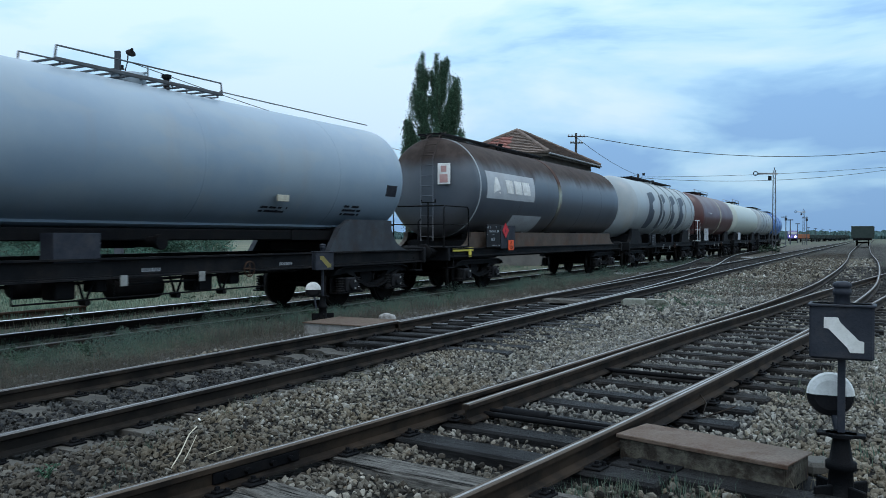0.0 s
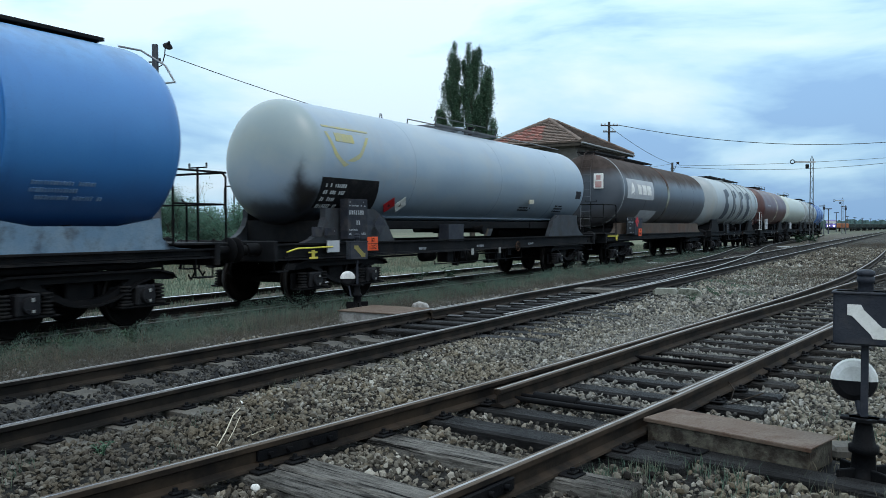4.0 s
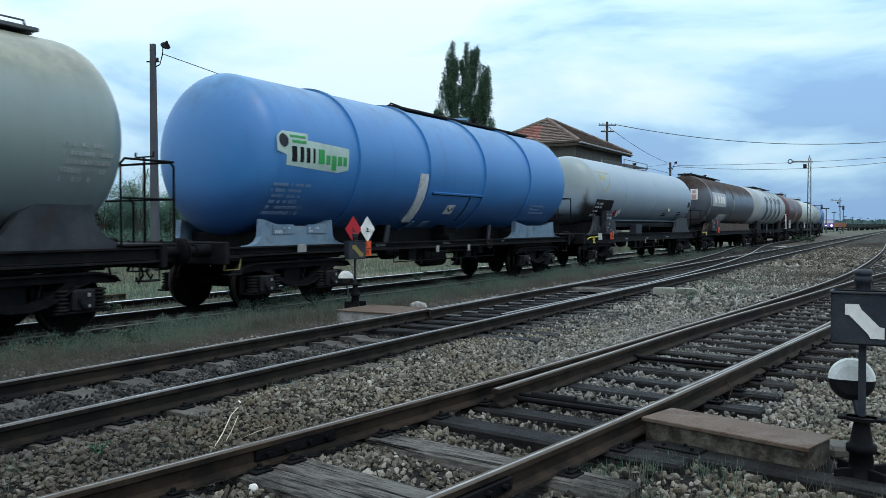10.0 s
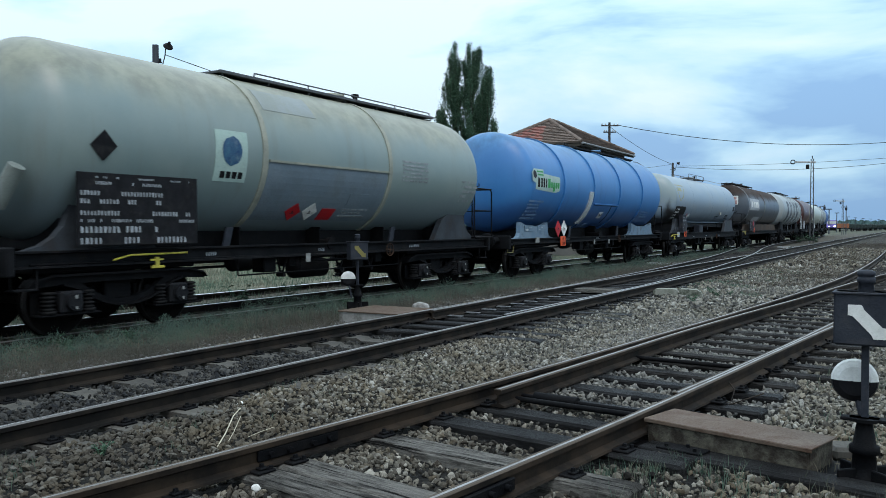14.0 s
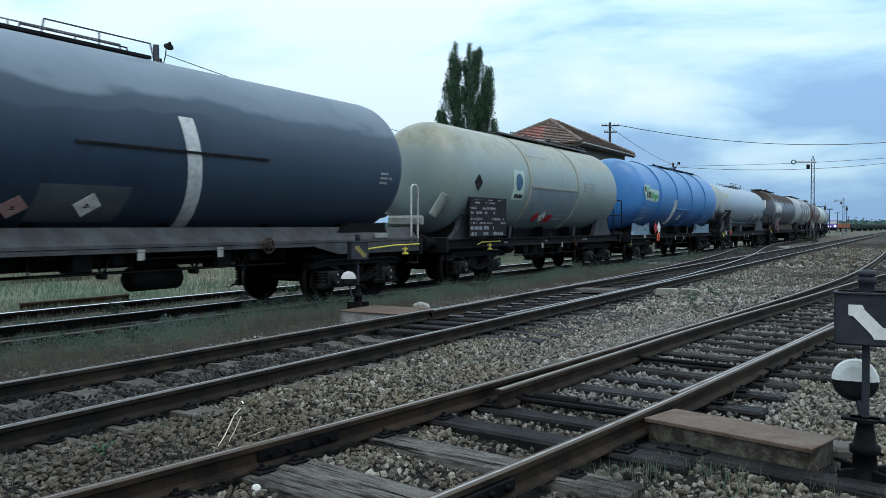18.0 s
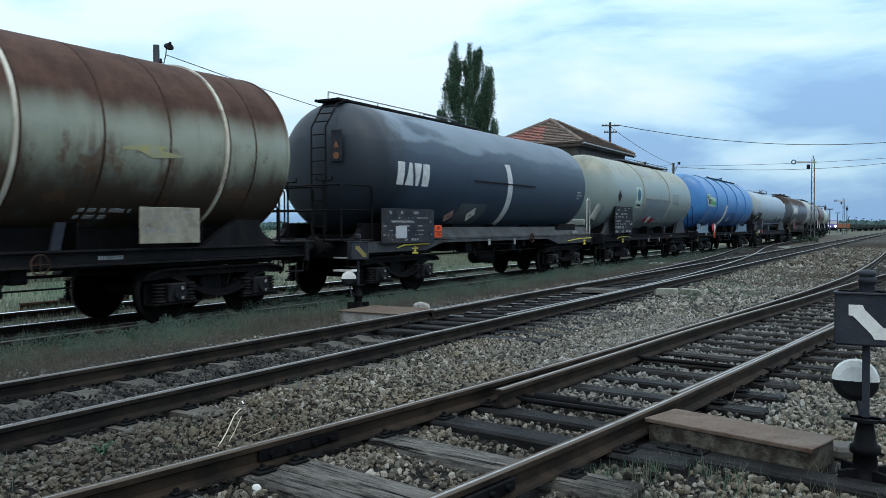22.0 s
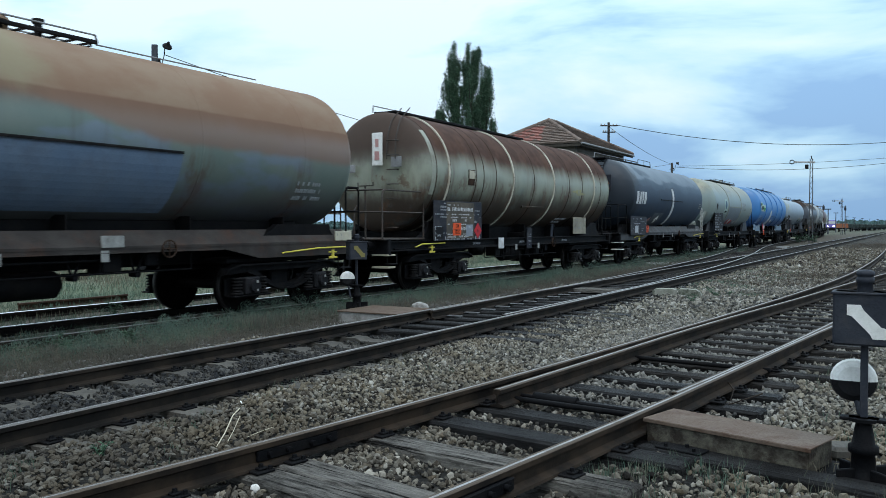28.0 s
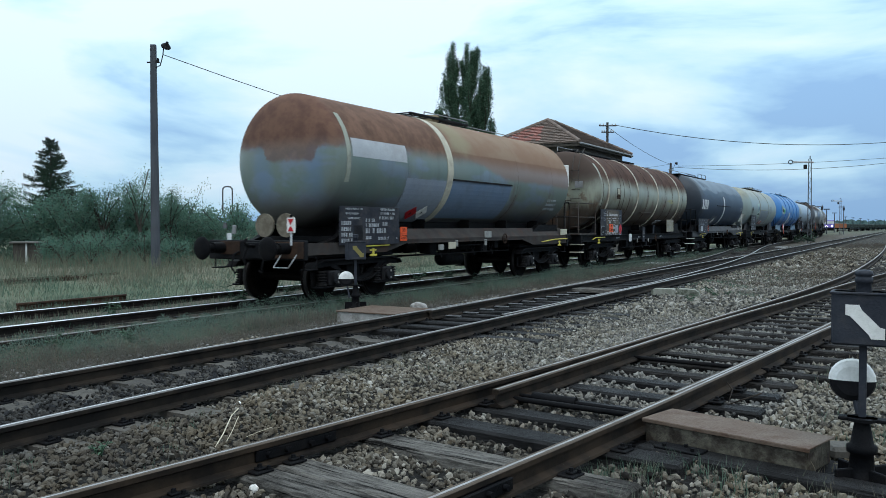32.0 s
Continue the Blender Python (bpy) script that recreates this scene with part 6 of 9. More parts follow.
        f += [(0, 2, 3, 1), (n * 4, n * 4 + 1, n * 4 + 3, n * 4 + 2)]
        return Geo().add(v, f, False)

    def outline_on_tank(self, pts, proud=0.006, step=0.15):
        """A filled outline (y, z), convex in z, wrapped on the near side: built as horizontal strips."""
        zs = [p[1] for p in pts]
        lo, hi, n = min(zs), max(zs), max(6, int((max(zs) - min(zs)) / 0.06))
        R, g = self.r + proud, Geo()

        def span(z):
            ys = []
            for (ya, za), (yb, zb) in zip(pts, pts[1:] + pts[:1]):
                if (za <= z) != (zb <= z):
                    ys.append(ya + (yb - ya) * (z - za) / (zb - za))
            return sorted(ys)
        for i in range(n):
            za, zb = lo + (hi - lo) * i / n, lo + (hi - lo) * (i + 1) / n
            sa, sb = span(za + 1e-5), span(zb - 1e-5)
            for k in range(0, min(len(sa), len(sb)) - 1, 2):
                q = []
                for yy, z in ((sa[k], za), (sa[k + 1], za), (sb[k + 1], zb), (sb[k], zb)):
                    a = math.asin(max(-1, min(1, (z - self.zc) / self.r)))
                    q.append((R * math.cos(a), yy, self.zc + R * math.sin(a)))
                g.quad(*q)
        return g

    def diamond(self, y, z, size, mat, name="hazard_placard", x=None, label=""):
        """A square placard on its corner."""
        h = size / 2
        if x is None:
            x = math.sqrt(max(0, self.r**2 - (z - self.zc) ** 2)) + 0.012
            tilt = math.degrees(math.asin((z - self.zc) / self.r))
        else:
            tilt = 0
        ob = self.add(name, Geo().box(-0.004, 0.004, -h, h, -h, h, 0.002), mat, label, at=pose(x, y, z, 0, -tilt, 0) @ pose(0, 0, 0, 45, 0, 0))
        if name == "hazard_placard":
            k = h * 0.3
            g = Geo().box(0.004, 0.008, -k, k, -k, -k * 0.7, 0.001, pose(0, 0, 0, -45, 0, 0)).prism([(-k * 0.7, -k * 0.3), (k * 0.5, -k * 0.5), (k * 0.2, k * 0.4), (0.0, k * 1.2), (-k * 0.3, k * 0.3)], "x", 0.004, 0.008)
            part("placard_symbol", g, BLACK_PAINT if mat is WHITE_PAINT else PLATE_DARK, ob)
        return ob

    def panel(self, y0, y1, z0, z1, x, mat, name="data_panel", label="", rows=0, seed=1, mark=None, depth=0.03, border=False):
        """A flat plate on the side with rows of unreadable writing as bars."""
        pl = self.add(name, Geo().box(x - depth, x, y0, y1, z0, z1, 0.006), mat, label)
        if rows:
            rnd = random.Random(seed)
            g = Geo()
            zz = z1 - 0.05
            xs = x + 0.003
            while zz > z0 + 0.06:
                h = rnd.choice((0.03, 0.035, 0.05, 0.07, 0.095))
                zz -= h
                yy, end = y0 + rnd.choice((0.05, 0.05, 0.3)), y1 - rnd.choice((0.05, 0.1, 0.2, 0.7)) * min(1, (y1 - y0) / 2)
                lw = h * 0.55
                while yy < end - lw:
                    if rnd.random() < 0.16:
                        yy += rnd.choice((0.08, 0.15, 0.35))
                        continue
                    g.quad((xs, yy, zz), (xs, yy + lw * rnd.uniform(0.6, 1.0), zz), (xs, yy + lw * rnd.uniform(0.6, 1.0), zz + h * rnd.uniform(0.75, 1)), (xs, yy, zz + h))
                    yy += lw * 1.45
                zz -= h * 0.7 + rnd.choice((0.0, 0.02, 0.05))
            if not g.f:
                return pl
            tagged(part("writing", g, mark or PANEL_MARK, pl, "rows of small white writing"), kind="stuff")
        return pl

    def orange(self, y, z, x=1.27, w=0.4, h=0.3):
        pl = self.add("hazard_panel", Geo().box(x - 0.012, x, y - w / 2, y + w / 2, z - h / 2, z + h / 2, 0.004), ORANGE_PLATE, "orange hazard number panel")
        part("panel_border", Geo().box(x, x + 0.004, y - w / 2 + 0.006, y + w / 2 - 0.006, z - 0.006, z + 0.006, 0.001), BLACK_PAINT, pl)
        m = Matrix(((0, 0, 1, x + 0.003), (1, 0, 0, y), (0, 1, 0, 0), (0, 0, 0, 1)))
        for txt, zz in (("30", z + h / 4), ("1202", z - h / 4)):
            q = m.copy()
            q[2][3] = zz
            lettering(txt, 0.145, BLACK_PAINT, pl, q, "hazard_number")
        return pl

    def writing(self, y0, y1, z0, z1, rows, seed=3, mat=None, fill=0.75):
        """Unreadable stencilled lines on the tank itself."""
        rnd = random.Random(seed)
        g = Geo()
        h = (z1 - z0) / rows
        for i in range(rows):
            zz, yy = z1 - h * (i + 1), y0
            hh = min(h * 0.55, 0.09)
            end = y1 - rnd.choice((0, 0, 0.2, 0.4)) * (y1 - y0)
            while yy < end:
                if rnd.random() < 0.15:
                    yy += hh * 1.2
                    continue
                sh = self.on_tank(yy, yy + hh * rnd.uniform(0.35, 0.6), zz, zz + hh * rnd.uniform(0.8, 1), 0.012, 1)
                g.add(sh.v, sh.f)
                yy += hh * 0.85
        tagged(self.add("stencilled_writing", g, mat or WHITE_MARK, "small stencilled lines of writing"), kind="stuff")

    def walkway(self, y0, y1, w=0.7, lift=0.12, rail=0.0, rail_side=(1,), rail_mat=None, dome=True, rail_y=None, deck=False):
        zt = self.zc + self.r
        g = Geo()
        n = max(3, int((y1 - y0) / 0.28))
        for sx in (-w / 2, w / 2):
            g.box(sx - 0.03, sx + 0.03, y0, y1, zt + lift, zt + lift + 0.06, 0.008)
        for i in range(n + 1):
            y = y0 + (y1 - y0 - 0.05) * i / n
            g.box(-w / 2, w / 2, y, y + 0.05, zt + lift + 0.02, zt + lift + 0.05, 0.004)
        if deck:
            g.box(-w / 2, w / 2, y0, y1, zt + lift + 0.006, zt + lift + 0.018, 0.003)
        wk = self.add("roof_walkway", g, rail_mat or DARK_FRAME, "grating walkway along the tank top")
        k = max(2, int((y1 - y0) / 1.2))
        for i in range(k + 1):
            y = y0 + 0.1 + (y1 - y0 - 0.2) * i / k
            g = Geo().tube([(-w / 2 + 0.02, y, zt + lift + 0.02), (-w / 2 + 0.02, y, zt - 0.02), (0, y, zt - 0.005), (w / 2 - 0.02, y, zt - 0.02), (w / 2 - 0.02, y, zt + lift + 0.02)], 0.02, 6)
            part("walkway_bracket", g, rail_mat or DARK_FRAME, wk)
        if rail:
            ra, rb = rail_y or (y0, y1)
            g = Geo()
            for sd in rail_side:
                sx = sd * w / 2
                g.tube([(sx, ra, zt + lift + 0.03), (sx, ra + 0.03, zt + lift + rail), (sx, rb - 0.03, zt + lift + rail), (sx, rb, zt + lift + 0.03)], 0.018, 6)
                m = max(1, int((rb - ra) / 1.6))
                for i in range(1, m):
                    y = ra + (rb - ra) * i / m
                    g.tube([(sx, y, zt + (lift if y0 < y < y1 else -0.02)), (sx, y, zt + lift + rail)], 0.014, 6)
            part("walkway_rail", g, rail_mat or GREY_STEEL, wk)
        if dome:
            y = (y0 + y1) / 2
            self.add("manhole", Geo().cyl((0, y, zt - 0.08), (0, y, zt + 0.12), 0.28, n=20).cyl((0, y, zt + 0.12), (0, y, zt + 0.17), 0.31, 0.28, n=20).tube([(-0.3, y + 0.1, zt + 0.18), (0.3, y + 0.1, zt + 0.18)], 0.02, 6), self.paint)
            self.add("safety_valve", Geo().cyl((0.15, y + 0.7, zt - 0.05), (0.15, y + 0.7, zt + 0.22), 0.06, n=12).cyl((0.15, y + 0.7, zt + 0.2), (0.15, y + 0.7, zt + 0.26), 0.09, n=12), DARK_FRAME)
        return self

    def ladder(self, end, x=0.2, top=None, mat=None, bottom=1.25):
        """A ladder up the rear (end=0) or front (end=1) of the tank."""
        L, d, ye = self.L, (1 if end == 0 else -1), (self.y0 if end == 0 else self.y1)
        top = top or self.zc + self.r
        g = Geo()
        for sx in (x - 0.2, x + 0.2):
            g.tube([(sx, ye - d * 0.12, bottom), (sx, ye - d * 0.12, self.zc + self.r * 0.55), (sx, ye + d * 0.3, top + 0.02), (sx, ye + d * 0.7, top + 0.16)], 0.02, 6)
        n = int((self.zc + self.r * 0.55 - bottom) / 0.29)
        for i in range(n + 1):
            z = bottom + 0.12 + i * 0.29
            g.tube([(x - 0.2, ye - d * 0.12, z), (x + 0.2, ye - d * 0.12, z)], 0.014, 6)
        for t in (0.25, 0.6, 0.9):
            y, z = ye - d * 0.12 + d * 0.42 * t, self.zc + self.r * 0.55 + (top + 0.02 - self.zc - self.r * 0.55) * t
            g.tube([(x - 0.2, y, z), (x + 0.2, y, z)], 0.014, 6)
        self.add("ladder", g, mat or self.paint)
        return self

    def platform(self, end, h=1.0, mat=None):
        """An end platform with railings."""
        L, d = self.L, (1 if end == 0 else -1)
        y0, y1 = (0.45, self.y0 + 0.35) if end == 0 else (L - 0.45, self.y1 - 0.35)
        pf = self.add("end_platform", Geo().box(-1.3, 1.3, min(y0, y1), max(y0, y1), 1.06, 1.10, 0.01), mat or DARK_FRAME)
        for sx in (-1.25, 1.25):
            g = Geo().tube([(sx, y0, 1.07), (sx, y0, 1.2 + h - 0.08), (sx, y0 + d * 0.08, 1.2 + h), (sx, y1 - d * 0.08, 1.2 + h), (sx, y1, 1.2 + h - 0.08), (sx, y1, 1.07)], 0.02, 8)
            g.tube([(sx, y0, 1.2 + h * 0.5), (sx, y1, 1.2 + h * 0.5)], 0.016, 6)
            part("railing", g, mat or BLACK_GRIME, pf)
        g = Geo().tube([(-1.25, y0, 1.2 + h), (1.25, y0, 1.2 + h)], 0.02, 8).tube([(-1.25, y0, 1.2 + h * 0.5), (1.25, y0, 1.2 + h * 0.5)], 0.016, 6)
        g.tube([(0.4, y0 + d * 0.1, 1.07), (0.4, y0 + d * 0.1, 1.75), (0.4, y0 + d * 0.22, 1.85)], 0.02, 6)
        part("end_railing", g, mat or BLACK_GRIME, pf)
        g = Geo().cyl((0.7, y0 + d * 0.12, 1.07), (0.7, y0 + d * 0.12, 1.3 + h), 0.022, n=8)
        g.tube([(0.5, y0 + d * 0.12, 1.38 + h), (0.5, y0 + d * 0.12, 1.3 + h), (0.92, y0 + d * 0.12, 1.3 + h), (0.92, y0 + d * 0.12, 1.38 + h)], 0.018, 6)
        part("brake_crank", g, mat or BLACK_GRIME, pf)
        return self

    def brake_lever(self, y, z=0.86, tail=0.75):
        g = Geo().tube([(1.31, y - tail, 0.88), (1.31, y - 0.45, 0.945), (1.31, y + 0.65, 0.955), (1.25, y + 0.7, 0.94)], 0.016, 6)
        self.add("brake_lever", g, YELLOW_PAINT, "yellow brake changeover bar")
        self.add("brake_lever_handle", Geo().box(1.24, 1.27, y + 0.06, y + 0.14, 0.74, 0.9, 0.006).box(1.24, 1.27, y - 0.02, y + 0.24, 0.72, 0.765, 0.01).box(1.24, 1.27, y - 0.04, y + 0.22, 0.84, 0.87, 0.006), YELLOW_PAINT, "yellow brake changeover handle")


    def axle_marks(self):
        g = Geo()
        for yb in self.bogie_at:
            for wy in (-0.9, 0.9):
                y = yb * SIZE + wy
                g.box(1.214, 1.222, y - 0.02, y + 0.02, 0.51, 0.56, 0.002).box(1.214, 1.222, y - 0.015, y + 0.02, 0.37, 0.41, 0.002)
        self.true.append(tagged(self.add("axle_box_mark", g, DUSTY_LABEL), kind="stuff"))


def make_wheelset():
    g = Geo().cyl((-1.05, 0, 0), (1.05, 0, 0), 0.08, n=16)
    for s in (-1, 1):
        prof = [(s * 0.815, 0.1), (s * 0.80, 0.17), (s * 0.765, 0.2), (s * 0.755, 0.36), (s * 0.80, 0.395), (s * 0.815, 0.44), (s * 0.81, 0.452), (s * 0.72, 0.465), (s * 0.69, 0.488), (s * 0.68, 0.485), (s * 0.675, 0.4), (s * 0.72, 0.37), (s * 0.73, 0.2), (s * 0.68, 0.16), (s * 0.68, 0.09)]
        g.lathe(prof, 40, axis="x")
        for k in range(2):
            a = k * math.pi
            g.box(s * 0.76 - 0.008, s * 0.76 + 0.008, 0.24 * math.cos(a) - 0.03, 0.24 * math.cos(a) + 0.03, 0.24 * math.sin(a) - 0.03, 0.24 * math.sin(a) + 0.03, 0.003)
    me = g.mesh("wheelset")
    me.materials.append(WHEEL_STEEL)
    return me


WHEELSET = make_wheelset()
WHEEL_TREAD = Geo().lathe([(0.80, 0.44), (0.808, 0.4655), (0.725, 0.469), (0.7245, 0.45)], 40, axis="x").mesh("tread")
WHEEL_TREAD.materials.append(TREAD)
# ---- the train, from its last wagon forward ----
def dusty_runs(nt, co, sep, col):
    """Rust runs, and a spill of pale dust over the crown beside the saddle band."""
    col = rust_runs([(4.2, 0.25), (6.4, 0.4), (10.2, 0.3), (12.8, 0.4)], amount=0.6)(nt, co, sep, col)
    # the rusted crown reaches lower along the front half, with a paler upper course of plates
    soft = n_noise(nt, co, 0.9, 4, 0.55)
    edge = n_math(nt, "ADD", 2.6, n_math(nt, "MULTIPLY", n_step(nt, sep.outputs["Y"], 10.3, 6.8), 0.5))
    lift = n_math(nt, "ADD", sep.outputs["Z"], n_math(nt, "MULTIPLY", n_math(nt, "SUBTRACT", soft, 0.5), 0.3))
    fore = n_math(nt, "MULTIPLY", n_step(nt, n_math(nt, "SUBTRACT", lift, edge), -0.02, 0.14), n_step(nt, sep.outputs["Y"], 5.9, 7.6))
    col = n_mix(nt, n_math(nt, "MULTIPLY", fore, 0.9), col, n_mix(nt, soft, (0.125, 0.078, 0.056), (0.165, 0.098, 0.066)))
    upper = n_math(nt, "MULTIPLY", n_step(nt, n_math(nt, "ADD", sep.outputs["Z"], n_math(nt, "MULTIPLY", soft, 0.08)), 3.30, 3.35), n_step(nt, sep.outputs["Y"], 5.9, 7.2))
    col = n_mix(nt, n_math(nt, "MULTIPLY", upper, 0.8), col, n_mix(nt, n_step(nt, n_noise(nt, co, 1.4, 5, 0.6, (1, 0.6, 1)), 0.35, 0.65), (0.185, 0.118, 0.080), (0.215, 0.158, 0.112)))
    n = n_noise(nt, co, 1.6, 6, 0.65)
    y = n_math(nt, "ABSOLUTE", n_math(nt, "SUBTRACT", n_math(nt, "ADD", sep.outputs["Y"], n_math(nt, "MULTIPLY", n, 1.0)), 7.5))
    f = n_math(nt, "MULTIPLY", n_step(nt, y, 0.75, 0.2), n_step(nt, n_math(nt, "ADD", sep.outputs["Z"], n_math(nt, "MULTIPLY", n, 0.8)), 3.55, 3.95))
    col = n_mix(nt, n_math(nt, "MULTIPLY", f, 0.6), col, (0.21, 0.20, 0.13))
    # blue undercoat shows in upright patches on the rear end, darker brown lies below them
    end = n_step(nt, sep.outputs["Y"], 1.95, 1.7)
    wob = n_math(nt, "MULTIPLY", n_math(nt, "SUBTRACT", n, 0.5), 0.7)
    x = n_math(nt, "ADD", sep.outputs["X"], wob)
    zz = n_math(nt, "ADD", sep.outputs["Z"], wob)
    for cx, half in ((-0.45, 0.34), (0.95, 0.3)):
        g = n_step(nt, n_math(nt, "ABSOLUTE", n_math(nt, "SUBTRACT", x, cx)), half * 1.25, 0.0)
        g = n_math(nt, "MULTIPLY", g, n_math(nt, "MULTIPLY", n_step(nt, zz, 1.65, 2.5), n_step(nt, zz, 3.4, 2.7)))
        col = n_mix(nt, n_math(nt, "MULTIPLY", g, n_math(nt, "MULTIPLY", end, 0.5)), col, (0.07, 0.135, 0.23))
    # the rust of the crown reaches lower over the end, with a lobe in its middle
    lobe = n_math(nt, "MULTIPLY", n_step(nt, n_math(nt, "ABSOLUTE", n_math(nt, "ADD", x, -0.35)), 0.75, 0.55), 0.32)
    rz = n_math(nt, "ADD", n_math(nt, "ADD", sep.outputs["Z"], lobe), n_math(nt, "MULTIPLY", wob, 0.5))
    col = n_mix(nt, n_math(nt, "MULTIPLY", n_step(nt, rz, 3.0, 3.12), n_math(nt, "MULTIPLY", end, 0.85)), col, n_mix(nt, n_step(nt, n_noise(nt, co, 3.0, 6, 0.65), 0.35, 0.65), (0.135, 0.075, 0.052), (0.085, 0.046, 0.036)))
    g = n_math(nt, "MULTIPLY", n_step(nt, zz, 2.15, 1.55), n_math(nt, "MULTIPLY", end, 0.8))
    return n_mix(nt, g, col, (0.045, 0.042, 0.036))


def dusty_crown_dark_end(nt, co, sep, col):
    """Pale dust in two uneven layers on the crown, wiped off in places; the rear end's colour is darkened to offset sky
    reflection.
    """
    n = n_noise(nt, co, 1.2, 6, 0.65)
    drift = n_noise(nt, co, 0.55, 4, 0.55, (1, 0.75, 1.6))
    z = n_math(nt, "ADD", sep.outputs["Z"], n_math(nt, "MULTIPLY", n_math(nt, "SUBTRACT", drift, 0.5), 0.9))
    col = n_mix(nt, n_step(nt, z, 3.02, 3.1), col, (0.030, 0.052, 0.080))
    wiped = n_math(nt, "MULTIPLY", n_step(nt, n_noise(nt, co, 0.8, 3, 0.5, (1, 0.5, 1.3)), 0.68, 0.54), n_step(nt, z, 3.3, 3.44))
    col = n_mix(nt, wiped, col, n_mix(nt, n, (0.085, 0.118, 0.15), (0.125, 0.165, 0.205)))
    y = n_math(nt, "ADD", sep.outputs["Y"], n_math(nt, "MULTIPLY", n, 2.2))
    col = n_mix(nt, n_math(nt, "MULTIPLY", n_step(nt, y, 4.1, 3.2), 0.9), col, (0.008, 0.012, 0.018))
    return n_mix(nt, n_math(nt, "MULTIPLY", n_step(nt, y, 8.5, 9.8), 0.3), col, (0.04, 0.066, 0.10))


def grimy_olive(nt, co, sep, col):
    """Rust runs over olive paint, brown grime along the belly and over the rear end."""
    col = rust_runs([(2.15, 0.3), (3.1, 0.35), (4.5, 0.25), (5.8, 0.8), (6.85, 0.45), (8.3, 0.3), (9.9, 0.4), (11.1, 0.6), (12.4, 0.3), (13.6, 0.35), (15.0, 0.35)], amount=0.9)(nt, co, sep, col)
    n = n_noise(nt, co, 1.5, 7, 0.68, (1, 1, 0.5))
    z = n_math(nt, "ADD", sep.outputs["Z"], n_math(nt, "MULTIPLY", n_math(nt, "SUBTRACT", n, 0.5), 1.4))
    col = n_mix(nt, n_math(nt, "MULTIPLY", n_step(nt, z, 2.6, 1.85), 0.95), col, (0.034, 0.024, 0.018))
    y = n_math(nt, "ADD", sep.outputs["Y"], n_math(nt, "MULTIPLY", n_math(nt, "SUBTRACT", n, 0.5), 1.2))
    col = n_mix(nt, n_math(nt, "MULTIPLY", n_math(nt, "MULTIPLY", n_step(nt, y, 2.5, 2.1), n_step(nt, z, 2.7, 3.2)), 0.8), col, (0.062, 0.048, 0.040))
    f = n_step(nt, n_noise(nt, co, 1.1, 5, 0.6, (1, 1, 1.8)), 0.55, 0.68)
    col = n_mix(nt, n_math(nt, "MULTIPLY", f, n_math(nt, "MULTIPLY", n_step(nt, z, 3.0, 2.6), 0.4)), col, (0.13, 0.18, 0.185))
    # orange rust blotches low on the side
    rust = n_math(nt, "MULTIPLY", n_step(nt, n_noise(nt, co, 2.3, 7, 0.7, (1, 1.2, 0.8)), 0.54, 0.62), n_step(nt, z, 2.85, 2.4))
    return n_mix(nt, n_math(nt, "MULTIPLY", rust, 0.8), col, (0.085, 0.045, 0.026))


P_RUST = tank_paint("rust_over_olive_paint", (0.088, 0.128, 0.116), (0.125, 0.155, 0.136), top=(0.15, 0.086, 0.06), top_z=(2.9, 3.3), matte_top=True, low=(0.06, 0.055, 0.06), streaks=0.35, patches=(0.13, 0.17, 0.24), patch_amount=0.55, top_noise=0.12, extra=dusty_runs)
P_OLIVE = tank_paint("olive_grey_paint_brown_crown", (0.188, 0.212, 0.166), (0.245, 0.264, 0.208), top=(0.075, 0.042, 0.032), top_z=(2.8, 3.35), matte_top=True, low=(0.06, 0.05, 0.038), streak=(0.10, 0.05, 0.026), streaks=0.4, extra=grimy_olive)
P_BLACK = tank_paint("charcoal_paint", (0.0155, 0.030, 0.053), (0.024, 0.041, 0.068), streak=(0.009, 0.015, 0.028), streaks=0.3, rough=0.5, extra=dusty_crown_dark_end, spec=0.3)
# low on cream, blue and grey carries underside shade and ground bounce
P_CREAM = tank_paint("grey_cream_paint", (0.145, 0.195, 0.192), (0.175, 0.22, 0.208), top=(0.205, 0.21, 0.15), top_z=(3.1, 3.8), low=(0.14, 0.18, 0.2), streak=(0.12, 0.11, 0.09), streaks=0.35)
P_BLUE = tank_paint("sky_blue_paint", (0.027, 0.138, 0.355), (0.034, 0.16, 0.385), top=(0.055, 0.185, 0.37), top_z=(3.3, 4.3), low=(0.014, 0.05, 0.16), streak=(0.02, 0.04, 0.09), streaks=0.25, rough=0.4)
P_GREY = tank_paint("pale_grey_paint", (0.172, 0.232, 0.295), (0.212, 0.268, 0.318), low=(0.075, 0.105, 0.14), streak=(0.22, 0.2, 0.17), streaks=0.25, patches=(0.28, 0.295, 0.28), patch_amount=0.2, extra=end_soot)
P_BROWN = tank_paint("sooty_grey_paint_brown_crown", (0.038, 0.049, 0.064), (0.056, 0.067, 0.083), top=(0.055, 0.042, 0.037), top_z=(3.2, 3.7), matte_top=True, low=(0.06, 0.055, 0.055), streak=(0.04, 0.03, 0.025), streaks=0.5)
P_WHITE = tank_paint("off_white_paint", (0.225, 0.26, 0.275), (0.275, 0.30, 0.305), low=(0.15, 0.165, 0.17), streak=(0.24, 0.2, 0.15), streaks=0.4)
P_MAROON = tank_paint("maroon_paint", (0.052, 0.018, 0.017), (0.07, 0.024, 0.022), streak=(0.03, 0.015, 0.012), streaks=0.4)
